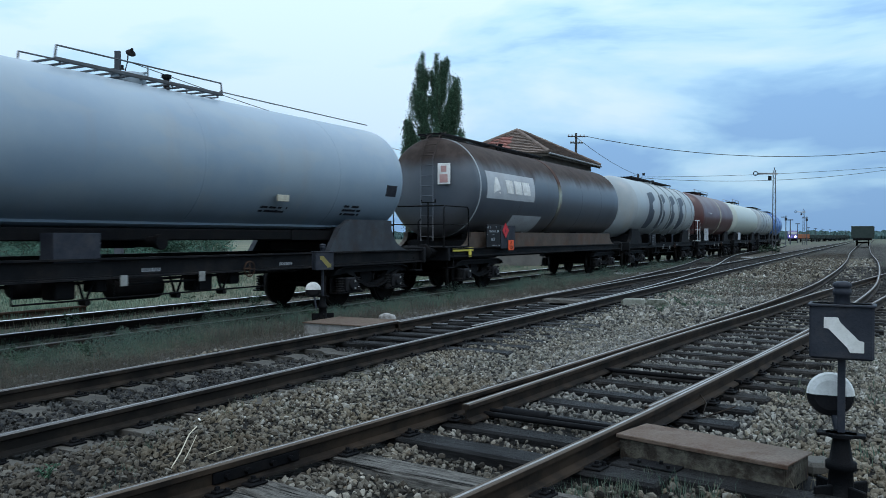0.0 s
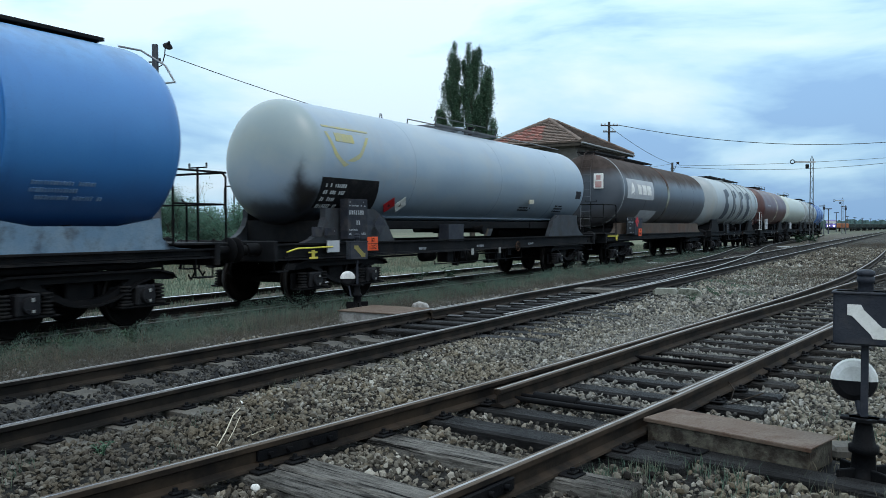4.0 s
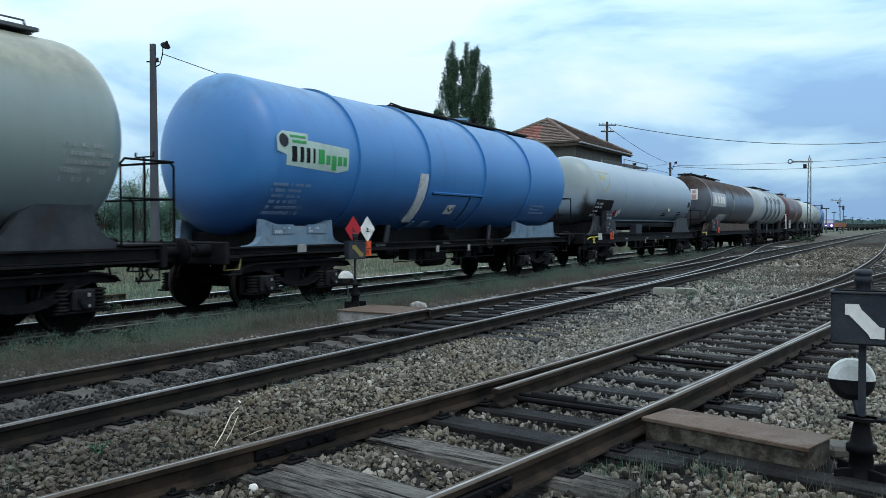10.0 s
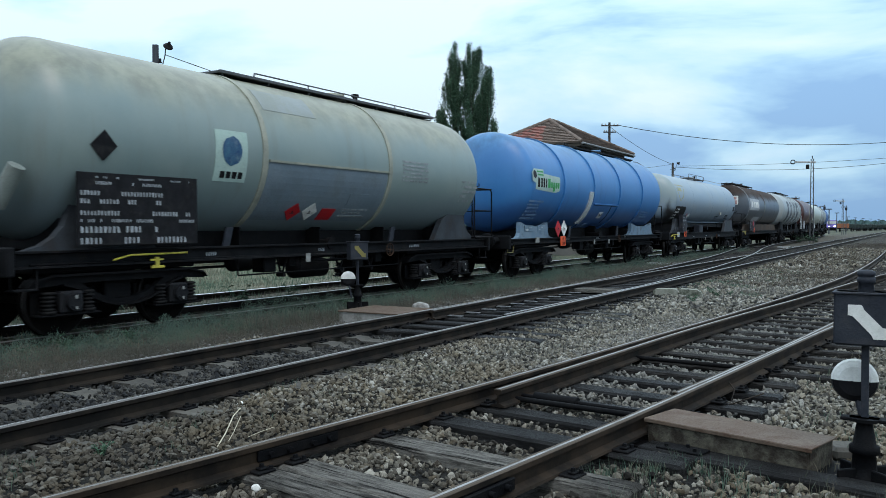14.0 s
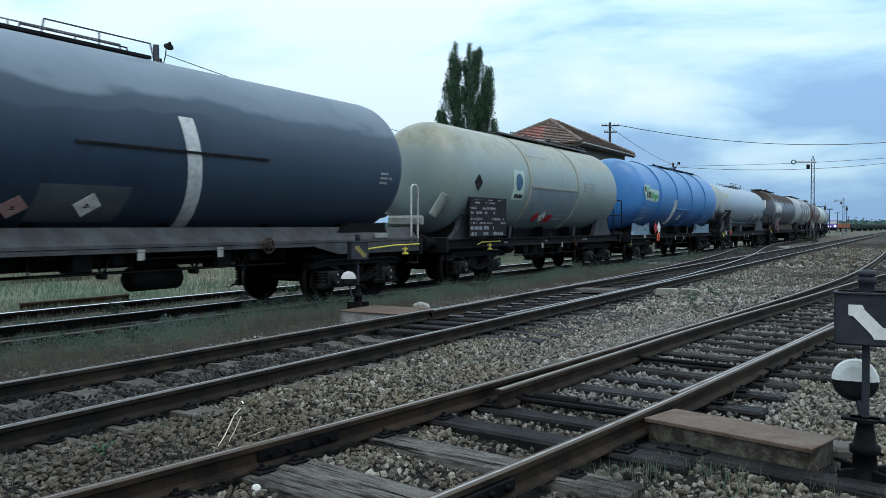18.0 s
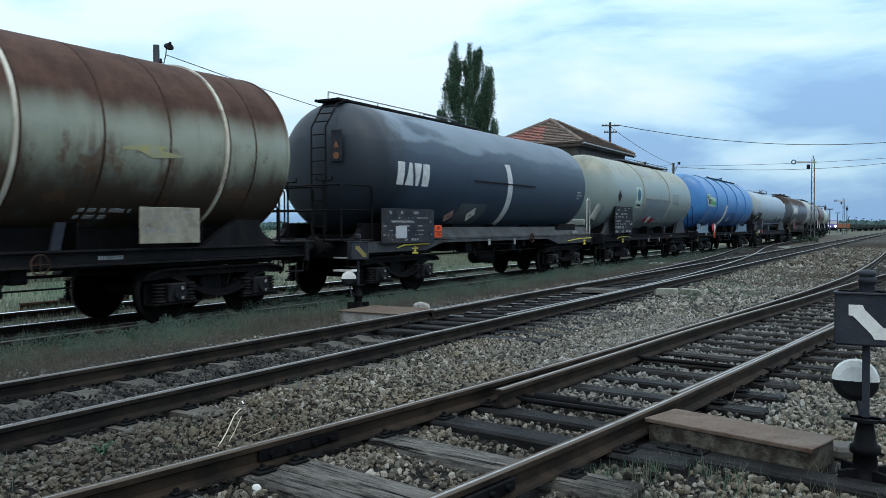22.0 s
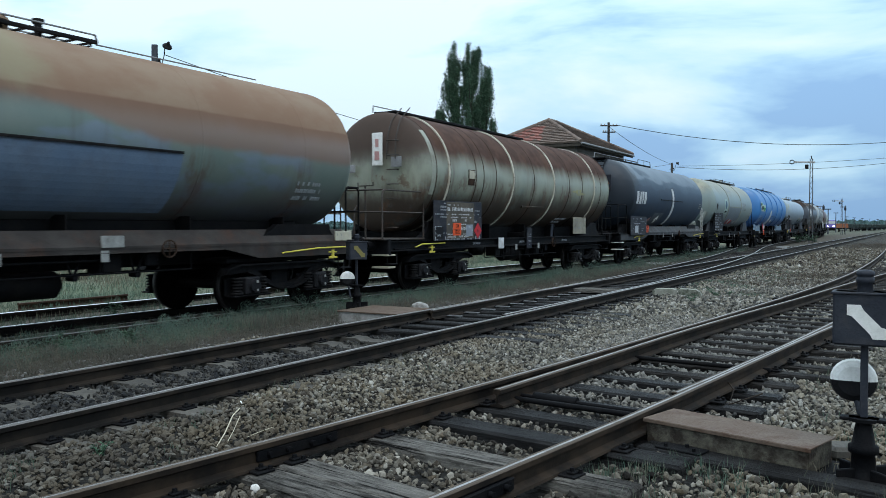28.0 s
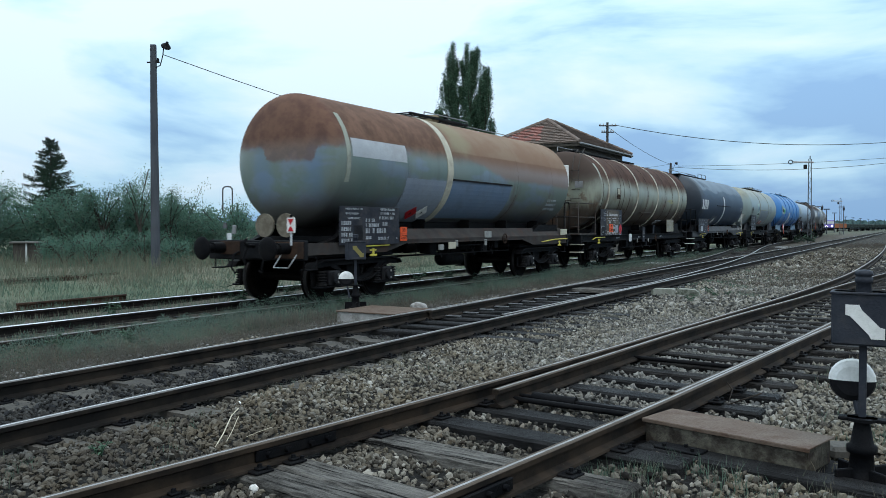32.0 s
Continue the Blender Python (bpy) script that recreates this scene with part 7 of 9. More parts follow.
P_LIGHT = tank_paint("light_cream_paint", (0.33, 0.37, 0.335), (0.38, 0.415, 0.37), low=(0.2, 0.22, 0.2), streak=(0.2, 0.17, 0.12), streaks=0.3)
P_NAVY = tank_paint("dull_blue_paint", (0.05, 0.12, 0.30), (0.06, 0.14, 0.33), streak=(0.02, 0.04, 0.08), streaks=0.3)
SKIRT_BLUE = surface("blue_grey_saddle_paint", (0.10, 0.165, 0.235), (0.15, 0.205, 0.255), 0.55, 0, 3, 40, 0.2, (0.035, 0.04, 0.05), 0.75)
REPAINT_GREY = surface("blue_grey_field", (0.11, 0.15, 0.185), (0.145, 0.182, 0.21), 0.42, 0, 1.5, 35, 0.12, (0.07, 0.08, 0.085), 0.4, spec=0.4)
SKIRT_TAN = surface("dusty_brown_skirt", (0.044, 0.040, 0.037), (0.026, 0.023, 0.022), 0.7, 0, 2.5, 40, 0.2, (0.06, 0.03, 0.02), 0.6, spec=0.1)
SKIRT_RUSTY = surface("rusty_brown_skirt", (0.085, 0.068, 0.056), (0.05, 0.04, 0.034), 0.7, 0, 1.5, 40, 0.2, (0.08, 0.04, 0.025), 0.7, spec=0.1)
SKIRT_GREY = surface("dirty_grey_saddle", (0.042, 0.048, 0.056), (0.024, 0.027, 0.032), 0.55, 0, 2.5, 40, 0.2, (0.03, 0.022, 0.017), 0.6, spec=0.15)
SKIRT_DUSTY = surface("dusty_grey_skirt", (0.062, 0.068, 0.074), (0.032, 0.034, 0.037), 0.6, 0, 2.5, 40, 0.2, (0.045, 0.032, 0.024), 0.7, spec=0.1)
TEAL_MARK = surface("teal_blue_emblem", (0.012, 0.045, 0.12), (0.04, 0.11, 0.17), 0.5, 0, 9, 50, 0.1, (0.2, 0.26, 0.26), 0.35)
DUSTY_CREAM = surface("dusty_cream_plate", (0.25, 0.24, 0.19), (0.18, 0.17, 0.135), 0.7, 0, 5, 40, 0.1, (0.08, 0.065, 0.045), 0.5)
DULL_CREAM = surface("dull_cream_band", (0.29, 0.29, 0.235), (0.22, 0.23, 0.195), 0.6, 0, 4, 40, 0.2, (0.12, 0.11, 0.09), 0.5)
FADED_PATCH = surface("faded_blue_grey_patch", (0.225, 0.255, 0.265), (0.19, 0.21, 0.19), 0.5, 0, 1.2, 40, 0.1, (0.2, 0.21, 0.16), 0.6)
DUSTY_LABEL = surface("dusty_pale_label", (0.26, 0.27, 0.26), (0.17, 0.175, 0.17), 0.7, 0, 6, 40, 0.1, (0.07, 0.06, 0.05), 0.6)
WORN_STEEL = surface("worn_brown_rail_paint", (0.03, 0.025, 0.022), (0.055, 0.05, 0.046), 0.6, 0, 5, 40, 0.2, (0.06, 0.03, 0.018), 0.6)
END_PLATE = surface("grey_cream_plate", (0.20, 0.225, 0.205), (0.16, 0.185, 0.172), 0.6, 0, 4, 40, 0.2, (0.09, 0.08, 0.065), 0.5)
PALE_RAIL = surface("pale_grey_rail_paint", (0.46, 0.47, 0.45), (0.33, 0.34, 0.33), 0.5, 0, 5, 40, 0.1, (0.12, 0.1, 0.08), 0.5)
CREAM_BAND = surface("cream_band", (0.42, 0.40, 0.31), (0.34, 0.32, 0.26), 0.6, 0, 4, 40, 0.2, (0.12, 0.1, 0.08), 0.5)
RUSTED_BAND = surface("rusted_pale_band", (0.56, 0.54, 0.46), (0.40, 0.36, 0.29), 0.5, 0, 3, 40, 0.3, (0.085, 0.045, 0.028), 0.8)
PALE_PATCH = surface("pale_repaint", (0.36, 0.38, 0.40), (0.30, 0.32, 0.34), 0.5, 0, 2, 40, 0.1, (0.2, 0.18, 0.16), 0.3)
BLUE_PATCH = surface("blue_grey_repaint", (0.17, 0.20, 0.25), (0.20, 0.23, 0.27), 0.5, 0, 2, 40, 0.1, (0.1, 0.1, 0.1), 0.3)
DUSTY_PLATE = surface("dusty_brown_plate", (0.17, 0.15, 0.115), (0.10, 0.085, 0.065), 0.8, 0, 5, 40, 0.2, (0.05, 0.04, 0.03), 0.6, spec=0.1)
BLUE_WRITING = surface("faded_blue_white_writing", (0.16, 0.24, 0.36), (0.10, 0.19, 0.33), 0.6, 0, 5, 40, 0.1)
DULL_WRITING = surface("dull_white_writing", (0.30, 0.325, 0.335), (0.22, 0.245, 0.255), 0.6, 0, 5, 40, 0.1, (0.12, 0.13, 0.14), 0.5)
DUSTY_PANEL = surface("dust_covered_panel", (0.105, 0.092, 0.075), (0.06, 0.056, 0.05), 0.75, 0, 3, 40, 0.2, (0.04, 0.035, 0.03), 0.6, spec=0.1)
MINT_SIGN = surface("mint_white_sign", (0.36, 0.46, 0.42), (0.30, 0.40, 0.36), 0.5, 0, 3, 40, 0.1, (0.2, 0.22, 0.2), 0.4)
EMBLEM_NAVY = surface("dark_emblem_paint", (0.03, 0.042, 0.06), (0.045, 0.056, 0.075), 0.5, 0, 2, 40, 0.1, (0.1, 0.1, 0.1), 0.3)
DARKGREY_PATCH = surface("dark_grey_repaint", (0.05, 0.066, 0.08), (0.085, 0.10, 0.115), 0.5, 0, 1.2, 40, 0.1, (0.04, 0.05, 0.06), 0.5)
# pale tone laid on the tank shoulders in place of a gloss highlight
PALE_OLIVE = surface("pale_olive_highlight", (0.30, 0.315, 0.265), (0.21, 0.225, 0.18), 0.5, 0, 2.5, 40, 0.1, (0.10, 0.075, 0.055), 0.6)
DULL_ORANGE = surface("dull_orange_sign", (0.17, 0.075, 0.035), (0.12, 0.06, 0.035), 0.7, 0, 4, 40, 0.1, (0.05, 0.03, 0.02), 0.5)
DARKBLUE_PATCH = surface("dark_blue_repaint", (0.10, 0.148, 0.22), (0.125, 0.17, 0.235), 0.5, 0, 2, 40, 0.1, (0.06, 0.06, 0.07), 0.3)

# 1: last wagon, rust over olive, with tail boards
w = Wagon("tank_wagon", "rust-topped olive and blue-grey tank wagon at the train's tail", 11.8, 15.2, (1.3, 14.65), 1.44, 2.79, P_RUST, 0.5)
w.under((2.65, 2.65), skirt=2.6, skirt_mat=SKIRT_TAN, skirt_top=1.42, raised=0.99).bands([6.15], 0.28, CREAM_BAND, 0.012).seams([4.2, 10.2, 12.8])
w.add("shoulder_strip", w.on_tank(1.82, 1.96, 2.3, 3.75, 0.005, 14), PALE_OLIVE, "pale strip painted as the highlight on the tank's shoulder")
w.add("repainted_panel", w.on_tank(2.02, 4.12, 2.84, 3.23), PALE_PATCH, "pale grey repainted strip")
w.add("repainted_panel", w.on_tank(4.15, 6.05, 1.5, 2.5), BLUE_PATCH, "blue-grey repainted area")
w.add("repainted_panel", w.on_tank(6.3, 9.78, 1.6, 2.55), DARKBLUE_PATCH, "darker blue repainted area")
w.add("drip_rail", w.on_tank(6.3, 9.78, 2.54, 2.58, 0.03), BLACK_PAINT)
w.walkway(5.9, 9.0, 0.75, 0.02, 0.14, (1, -1), rail_y=(6.6, 9.0))
w.add("long_hand_rail", Geo().tube([(0.35, 9.0, 4.25), (0.35, 12.6, 4.25)], 0.014, 6), GREY_STEEL)
w.panel(1.7, 3.92, 0.98, 1.8, 1.34, PLATE_DARK, label="dark data panel with white lettering bars")
rnd_w = random.Random(5)
for u0, u1, v, h in ((0.09, 0.36, 0.04, 0.05), (0.09, 0.3, 0.16, 0.05), (0.12, 0.32, 0.28, 0.05), (0.66, 0.92, 0.03, 0.06), (0.66, 0.92, 0.14, 0.06), (0.64, 0.9, 0.25, 0.08),
                     (0.02, 0.19, 0.38, 0.1), (0.02, 0.19, 0.53, 0.1), (0.02, 0.19, 0.68, 0.1), (0.02, 0.19, 0.83, 0.1), (0.41, 0.56, 0.31, 0.09), (0.41, 0.64, 0.44, 0.09),
                     (0.7, 0.79, 0.4, 0.1), (0.41, 0.74, 0.57, 0.13), (0.41, 0.52, 0.78, 0.08), (0.62, 0.8, 0.8, 0.08), (0.95, 0.98, 0.82, 0.05)):
    g = Geo()
    a, lw = u0, h * 0.25
    while a < u1 - lw * 0.5:
        ya, yb_ = 1.7 + 2.22 * a, 1.7 + 2.22 * (a + lw * rnd_w.uniform(0.6, 0.95))
        zt = 1.8 - 0.82 * v
        g.quad((1.344, ya, zt - 0.82 * h), (1.344, yb_, zt - 0.82 * h), (1.344, yb_, zt), (1.344, ya, zt))
        a += lw * rnd_w.choice((1.15, 1.15, 1.3, 2.2))
    tagged(w.add("lettering_bar", g, PANEL_MARK), kind="stuff")
w.panel(2.18, 2.5, 1.08, 1.4, 1.344, BLACK_PAINT, "label_plate", depth=0.01)
w.panel(5.8, 6.05, 0.78, 0.92, 1.3, DUSTY_LABEL, "label_holder")
w.panel(8.35, 8.75, 1.06, 1.24, 1.285, DUSTY_LABEL, "label_holder")
w.orange(4.18, 1.2, 1.3, 0.28, 0.32)
w.diamond(5.02, 1.7, 0.34, RED_PAINT)
w.diamond(5.48, 1.72, 0.34, WHITE_PAINT)
w.writing(12.7, 13.5, 1.9, 2.3, 3, 77, DULL_WRITING)
w.brake_lever(2.9, 0.86)
w.brake_lever(13.75, 0.86, 1.5)
w.panel(13.9, 14.45, 1.08, 1.28, 1.29, CREAM_BAND, "cream_label_plate", rows=1, seed=45, mark=GREY_STEEL)
w.panel(6.3, 6.65, 0.8, 0.97, 1.31, CREAM_BAND, "cream_label_plate")
w.add("skirt", Geo().prism([(0.98, 1.32), (1.02, 1.32), (1.27, 1.08), (1.27, 1.04), (1.22, 1.04), (1.22, 1.07)], "y", 3.95, 14.4), SKIRT_TAN, "dusty brown flared skirt along the frame")
w.platform(1, 1.0)
w.axle_marks()
for x in (-0.18, 0.4):
    w.add("dusty_end_plate", Geo().cyl((x, 1.1, 1.4), (x, 1.15, 1.4), 0.25, n=14), DUSTY_PLATE, "dusty brown round plate")
for xa, xb, za in ((0.3, 1.28, 0.74), (-0.95, -0.4, 0.8)):
    w.add("headstock_plate", Geo().box(xa, xb, 0.6, 0.618, za, 1.07, 0.006), RUST_STEEL, "rust-brown worn headstock plate")
for x, z in ((-0.66, 1.32), (1.0, 1.4)):
    if x < 0:
        lamp = w.add("tail_lamp_bracket", Geo().box(x - 0.05, x + 0.05, 0.56, 0.6, z - 0.16, z + 0.02, 0.01, pose(0, 0, 0, 0, 6, 0)), GREY_STEEL, "dull bracket with a small marker")
        part("marker", Geo().box(x - 0.04, x + 0.09, 0.55, 0.562, z - 0.22, z - 0.08, 0.006), WHITE_MARK, lamp)
        part("hood", Geo().cyl((x - 0.12, 0.58, z + 0.02), (x - 0.12, 0.58, z + 0.14), 0.05, 0.03, n=10), MAST_GREY, lamp)
        continue
    tb = w.add("tail_board", Geo().box(x - 0.1, x + 0.1, 0.56, 0.59, z - 0.15, z + 0.15, 0.006), WHITE_PAINT, "white tail board with red triangles")
    part("board_cap", Geo().cyl((x, 0.575, z + 0.15), (x, 0.575, z + 0.2), 0.03, n=10), BLACK_GRIME, tb)
    part("red_triangle", Geo().prism([(x - 0.075, z + 0.12), (x + 0.075, z + 0.12), (x, z + 0.005)], "y", 0.552, 0.56), RED_PAINT, tb)
    part("red_triangle", Geo().prism([(x - 0.075, z - 0.12), (x + 0.075, z - 0.12), (x, z - 0.005)], "y", 0.552, 0.56), RED_PAINT, tb)
    part("board_stake", Geo().box(x - 0.02, x + 0.02, 0.565, 0.585, 1.0, z - 0.15, 0.004), WHITE_MARK, tb)
w.add("step_stirrup", Geo().tube([(1.12, 0.62, 0.84), (0.98, 0.5, 0.56), (0.6, 0.5, 0.56), (0.72, 0.62, 0.84)], 0.014, 6), WHITE_MARK)

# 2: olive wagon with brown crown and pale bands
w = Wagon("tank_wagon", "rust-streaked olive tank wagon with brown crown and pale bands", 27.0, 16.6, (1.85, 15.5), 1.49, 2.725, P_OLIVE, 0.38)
w.under((3.25, 2.87), skirt=1.6, skirt_top=1.5).bands([3.05, 6.8, 9.85, 13.6], 0.06, RUSTED_BAND, 0.03).bands([3.105, 6.855, 9.905, 13.655], 0.05, RUST_STEEL, 0.014, "rusted_band_edge").bands([15.15], 0.06, P_OLIVE, 0.012).bands([2.45], 0.03, RUST_STEEL, 0.006, "weld_seam").bands([4.5, 4.95, 5.7, 8.3, 11.2, 12.4, 14.3], 0.035, RUST_STEEL, 0.005, "weld_seam")
w.walkway(2.4, 10.0, 0.6, 0.0, 0.2, (-1,), rail_y=(2.3, 10.0), dome=False, deck=True)
w.add("shoulder_strip", w.on_tank(2.22, 2.4, 2.15, 3.72, 0.005, 14), PALE_OLIVE, "pale strip painted as the highlight on the tank's shoulder")
w.platform(0, 1.0, WORN_STEEL)
for z in (1.35, 1.7, 2.05, 2.4, 2.75, 3.1, 3.45):
    w.add("end_rung", Geo().tube([(0.5, 1.88, z), (0.5, 1.74, z), (0.75, 1.74, z), (0.75, 1.88, z)], 0.014, 6), WORN_STEEL)
for x in (0.5, 0.75):
    w.add("ladder_stile", Geo().tube([(x, 1.74, 3.0), (x, 1.76, 3.5), (x, 1.95, 3.95), (x, 2.4, 4.3)], 0.014, 6), WORN_STEEL)
for z in (0.7, 0.42):
    w.add("pale_step", Geo().box(0.85, 1.3, 0.6, 0.9, z, z + 0.04, 0.006), CREAM_BAND)
w.add("warning_plate", Geo().box(0.08, 0.38, 1.72, 1.75, 2.85, 3.65, 0.01), WHITE_PAINT, "white end warning plate")
w.add("warning_symbol", Geo().box(0.16, 0.3, 1.71, 1.72, 2.98, 3.2, 0.004), FADED_RED)
w.add("warning_symbol", Geo().box(0.18, 0.28, 1.71, 1.72, 3.3, 3.5, 0.004), FADED_RED)
w.add("small_end_plate", Geo().box(0.62, 0.92, 1.74, 1.77, 2.8, 3.05, 0.01), GREY_STEEL)
w.add("small_end_plate", Geo().box(-0.75, -0.45, 1.74, 1.77, 2.7, 2.9, 0.01), GREY_STEEL)
w.panel(2.52, 5.05, 1.02, 2.02, 1.36, PLATE_DARK, label="grimy data panel with lettering bars", rows=7, seed=8)
w.panel(3.14, 4.62, 1.06, 1.99, 1.366, DUSTY_PANEL, "label_plate", "dusty brown centre plate with white writing bars", rows=8, seed=18, mark=WHITE_MARK)
w.panel(2.62, 2.98, 1.06, 1.36, 1.366, BLACK_PAINT, "label_holder", rows=2, seed=38)
w.panel(4.16, 4.52, 1.12, 1.42, 1.374, BLUE_PATCH, "label_holder", rows=2, seed=39, mark=WHITE_MARK)
w.orange(3.64, 1.3, 1.39, 0.42, 0.32)
w.diamond(4.79, 1.26, 0.3, RED_PAINT, x=1.38)
w.diamond(5.2, 1.66, 0.27, WHITE_PAINT)
w.panel(11.9, 13.1, 1.11, 1.68, 1.36, DUSTY_CREAM, "cream_label_plate", "cream data plate", rows=3, seed=4, mark=GREY_STEEL)
w.panel(6.25, 6.57, 0.74, 1.05, 1.3, WHITE_MARK, "label_holder")
w.panel(8.23, 8.56, 0.7, 1.33, 1.28, PLATE_DARK, "data_panel", rows=4, seed=9)
w.add("drip_rail", w.on_tank(7.77, 9.43, 1.94, 1.99, 0.03), P_OLIVE)
w.add("hatch_plate", w.on_tank(4.07, 4.41, 2.45, 2.85, 0.012), RUST_STEEL)
w.add("hatch_plate", w.on_tank(4.1, 4.38, 2.62, 2.83, 0.016), CREAM_BAND)
w.add("emblem", w.outline_on_tank([(11.5, 2.52), (11.8, 2.52), (12.05, 2.42), (12.8, 2.48), (12.2, 2.55), (12.4, 2.62), (12.05, 2.62), (11.5, 2.57)]), FADED_YELLOW, "faded yellow winged emblem")
w.writing(11.1, 12, 1.5, 1.7, 2, 19, PALE_PATCH)
w.brake_lever(2.5, 0.86)
w.platform(1, 0.95)
w.axle_marks()

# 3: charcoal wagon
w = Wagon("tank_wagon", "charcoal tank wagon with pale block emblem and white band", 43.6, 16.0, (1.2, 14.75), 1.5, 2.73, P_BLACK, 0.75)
w.under((2.93, 3.0), skirt=2.4, skirt_mat=SKIRT_DUSTY, skirt_top=1.45, reach=0.62, raised=0.99)
w.add("skirt", Geo().prism([(1.0, 1.36), (1.03, 1.36), (1.27, 1.1), (1.27, 1.05), (1.22, 1.05), (1.22, 1.09)], "y", 4.0, 15.2), SKIRT_DUSTY, "dirty grey flared skirt along the frame")
w.add("white_band", w.on_tank(8.3, 8.6, 1.35, 3.12, 0.01, 16, -0.55), WHITE_MARK, "white painted stripe")
w.walkway(1.55, 8.2, 0.62, -0.02, 0.3, (-1,), dome=False, rail_y=(2.0, 8.1), deck=True).ladder(0, 0.15, 4.1, BLACK_GRIME).platform(0, 1.05)
for a, lo0, lo1, hi0, hi1 in ((2.2, 0.0, 0.28, 0.02, 0.3), (2.56, 0.0, 0.35, 0.13, 0.24), (2.88, 0.13, 0.24, 0.02, 0.35), (3.27, 0.0, 0.3, 0.02, 0.32)):
    w.add("emblem_block", w.outline_on_tank([(a + lo0, 2.32), (a + lo1, 2.32), (a + hi1, 2.84), (a + hi0, 2.84)]), WHITE_MARK, "pale grey slanted emblem block")
w.panel(1.75, 3.98, 0.99, 1.78, 1.38, PLATE_DARK, label="dark data panel with white writing bars", rows=5, seed=11)
w.panel(2.3, 2.75, 1.1, 1.38, 1.392, PALE_PATCH, "label_plate")
w.orange(4.22, 1.25, 1.36, 0.34, 0.3)
w.add("repainted_panel", w.on_tank(5.5, 7.0, 1.45, 1.97), DARKGREY_PATCH, "grey repainted area under the tank side")
w.diamond(5.25, 1.64, 0.32, FADED_RED)
w.diamond(6.36, 1.69, 0.34, WHITE_PAINT)
for sx in (-0.3, 0.3):
    w.add("hatch_rail", Geo().tube([(sx, 6.2, 4.22), (sx, 6.25, 4.48), (sx, 8.2, 4.48), (sx, 8.28, 4.22)], 0.016, 6).tube([(sx, 7.2, 4.22), (sx, 7.2, 4.48)], 0.014, 6), SIGNAL_GREY)
w.add("drip_rail", w.on_tank(5.9, 9.8, 2.55, 2.59, 0.03), BLACK_PAINT)
w.add("warning_plate", Geo().box(0.42, 0.72, 1.17, 1.2, 2.8, 3.5, 0.01), PLATE_DARK, "dark end plate with small orange signs")
w.add("warning_symbol", Geo().cyl((0.57, 1.16, 2.93), (0.57, 1.17, 2.93), 0.08, n=14), DULL_ORANGE)
w.add("warning_symbol", Geo().prism([(0.49, 3.1), (0.65, 3.1), (0.57, 3.25)], "y", 1.16, 1.17), DULL_ORANGE)
w.writing(13.35, 13.75, 2.3, 2.6, 3, 25, DULL_WRITING)
w.brake_lever(3.2, 0.86)
w.brake_lever(14.55, 0.86, 1.6)
w.panel(13.4, 13.9, 1.12, 1.22, 1.285, DUSTY_LABEL, "label_plate")
w.add("grab_rail", Geo().tube([(1.22, 14.98, 1.04), (1.22, 14.98, 2.28), (1.22, 15.05, 2.36), (1.22, 15.2, 2.36), (1.22, 15.27, 2.28), (1.22, 15.27, 1.04)], 0.024, 8), PALE_RAIL, "pale looped grab rail")
w.axle_marks()
for z in (0.7, 0.42):
    w.add("white_step", Geo().box(0.9, 1.35, 0.62, 0.95, z, z + 0.04, 0.006), WHITE_PAINT)

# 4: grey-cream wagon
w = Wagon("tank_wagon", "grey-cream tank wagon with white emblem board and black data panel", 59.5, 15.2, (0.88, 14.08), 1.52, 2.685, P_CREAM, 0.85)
w.under((2.6, 3.05), skirt=1.8, skirt_mat=SKIRT_GREY).bands([5.3, 9.3], 0.13, DULL_CREAM, 0.02)
w.add("repainted_panel", w.on_tank(5.4, 9.2, 1.5, 2.53, 0.002), REPAINT_GREY, "blue-grey repainted field under the drip rail")
w.walkway(5.3, 13.0, 0.8, 0.02, 0.13, (1, -1), MAST_GREY, rail_y=(6.2, 12.8), deck=True)
w.panel(1.55, 3.75, 1.1, 2.15, 1.46, BLACK_PAINT, label="black data panel with white writing bars", rows=6, seed=14)
w.add("emblem_board", w.on_tank(4.1, 4.85, 2.14, 3.0, 0.008), MINT_SIGN, "pale emblem board")
w.add("emblem_disc", w.outline_on_tank([(4.48 + 0.23 * math.cos(t), 2.66 + 0.26 * math.sin(t)) for t in np.linspace(0, 6.0, 18)], 0.016), TEAL_MARK, "blue round emblem")
for a in (4.24, 4.38, 4.52, 4.66):
    w.add("emblem_bar", w.on_tank(a, a + 0.1, 2.2, 2.31, 0.016, 2), DARK_FRAME)
w.diamond(1.95, 2.54, 0.32, BLACK_PAINT, "black_diamond")
w.diamond(6.46, 1.66, 0.32, RED_PAINT)
w.diamond(6.96, 1.67, 0.32, WHITE_PAINT)
w.add("red_strip_plate", w.on_tank(7.3, 7.75, 1.52, 1.74, 0.01, 3), RED_PAINT, "red hazard plate on the tank")
w.writing(7.95, 9.1, 1.58, 1.78, 3, 5, DULL_WRITING)
w.writing(9.8, 10.9, 2.4, 2.91, 6, 6, DULL_WRITING)
w.writing(12.6, 13.4, 2.0, 2.6, 5, 7, DULL_WRITING)
field = w.add("writing_field", w.on_tank(8.0, 9.15, 1.8, 2.06, 0.006, 4), REPAINT_GREY, "grey field with a painted word")
lettering("ATENTIE!", 0.24, DULL_WRITING, field, Matrix(((0, 0.568, 0.823, 1.228), (1, 0, 0, 8.56), (0, 0.823, -0.568, 1.912), (0, 0, 0, 1))), "warning_word", "pale painted word")
w.add("drip_rail", w.on_tank(5.4, 9.3, 2.54, 2.58, 0.03), DULL_CREAM)
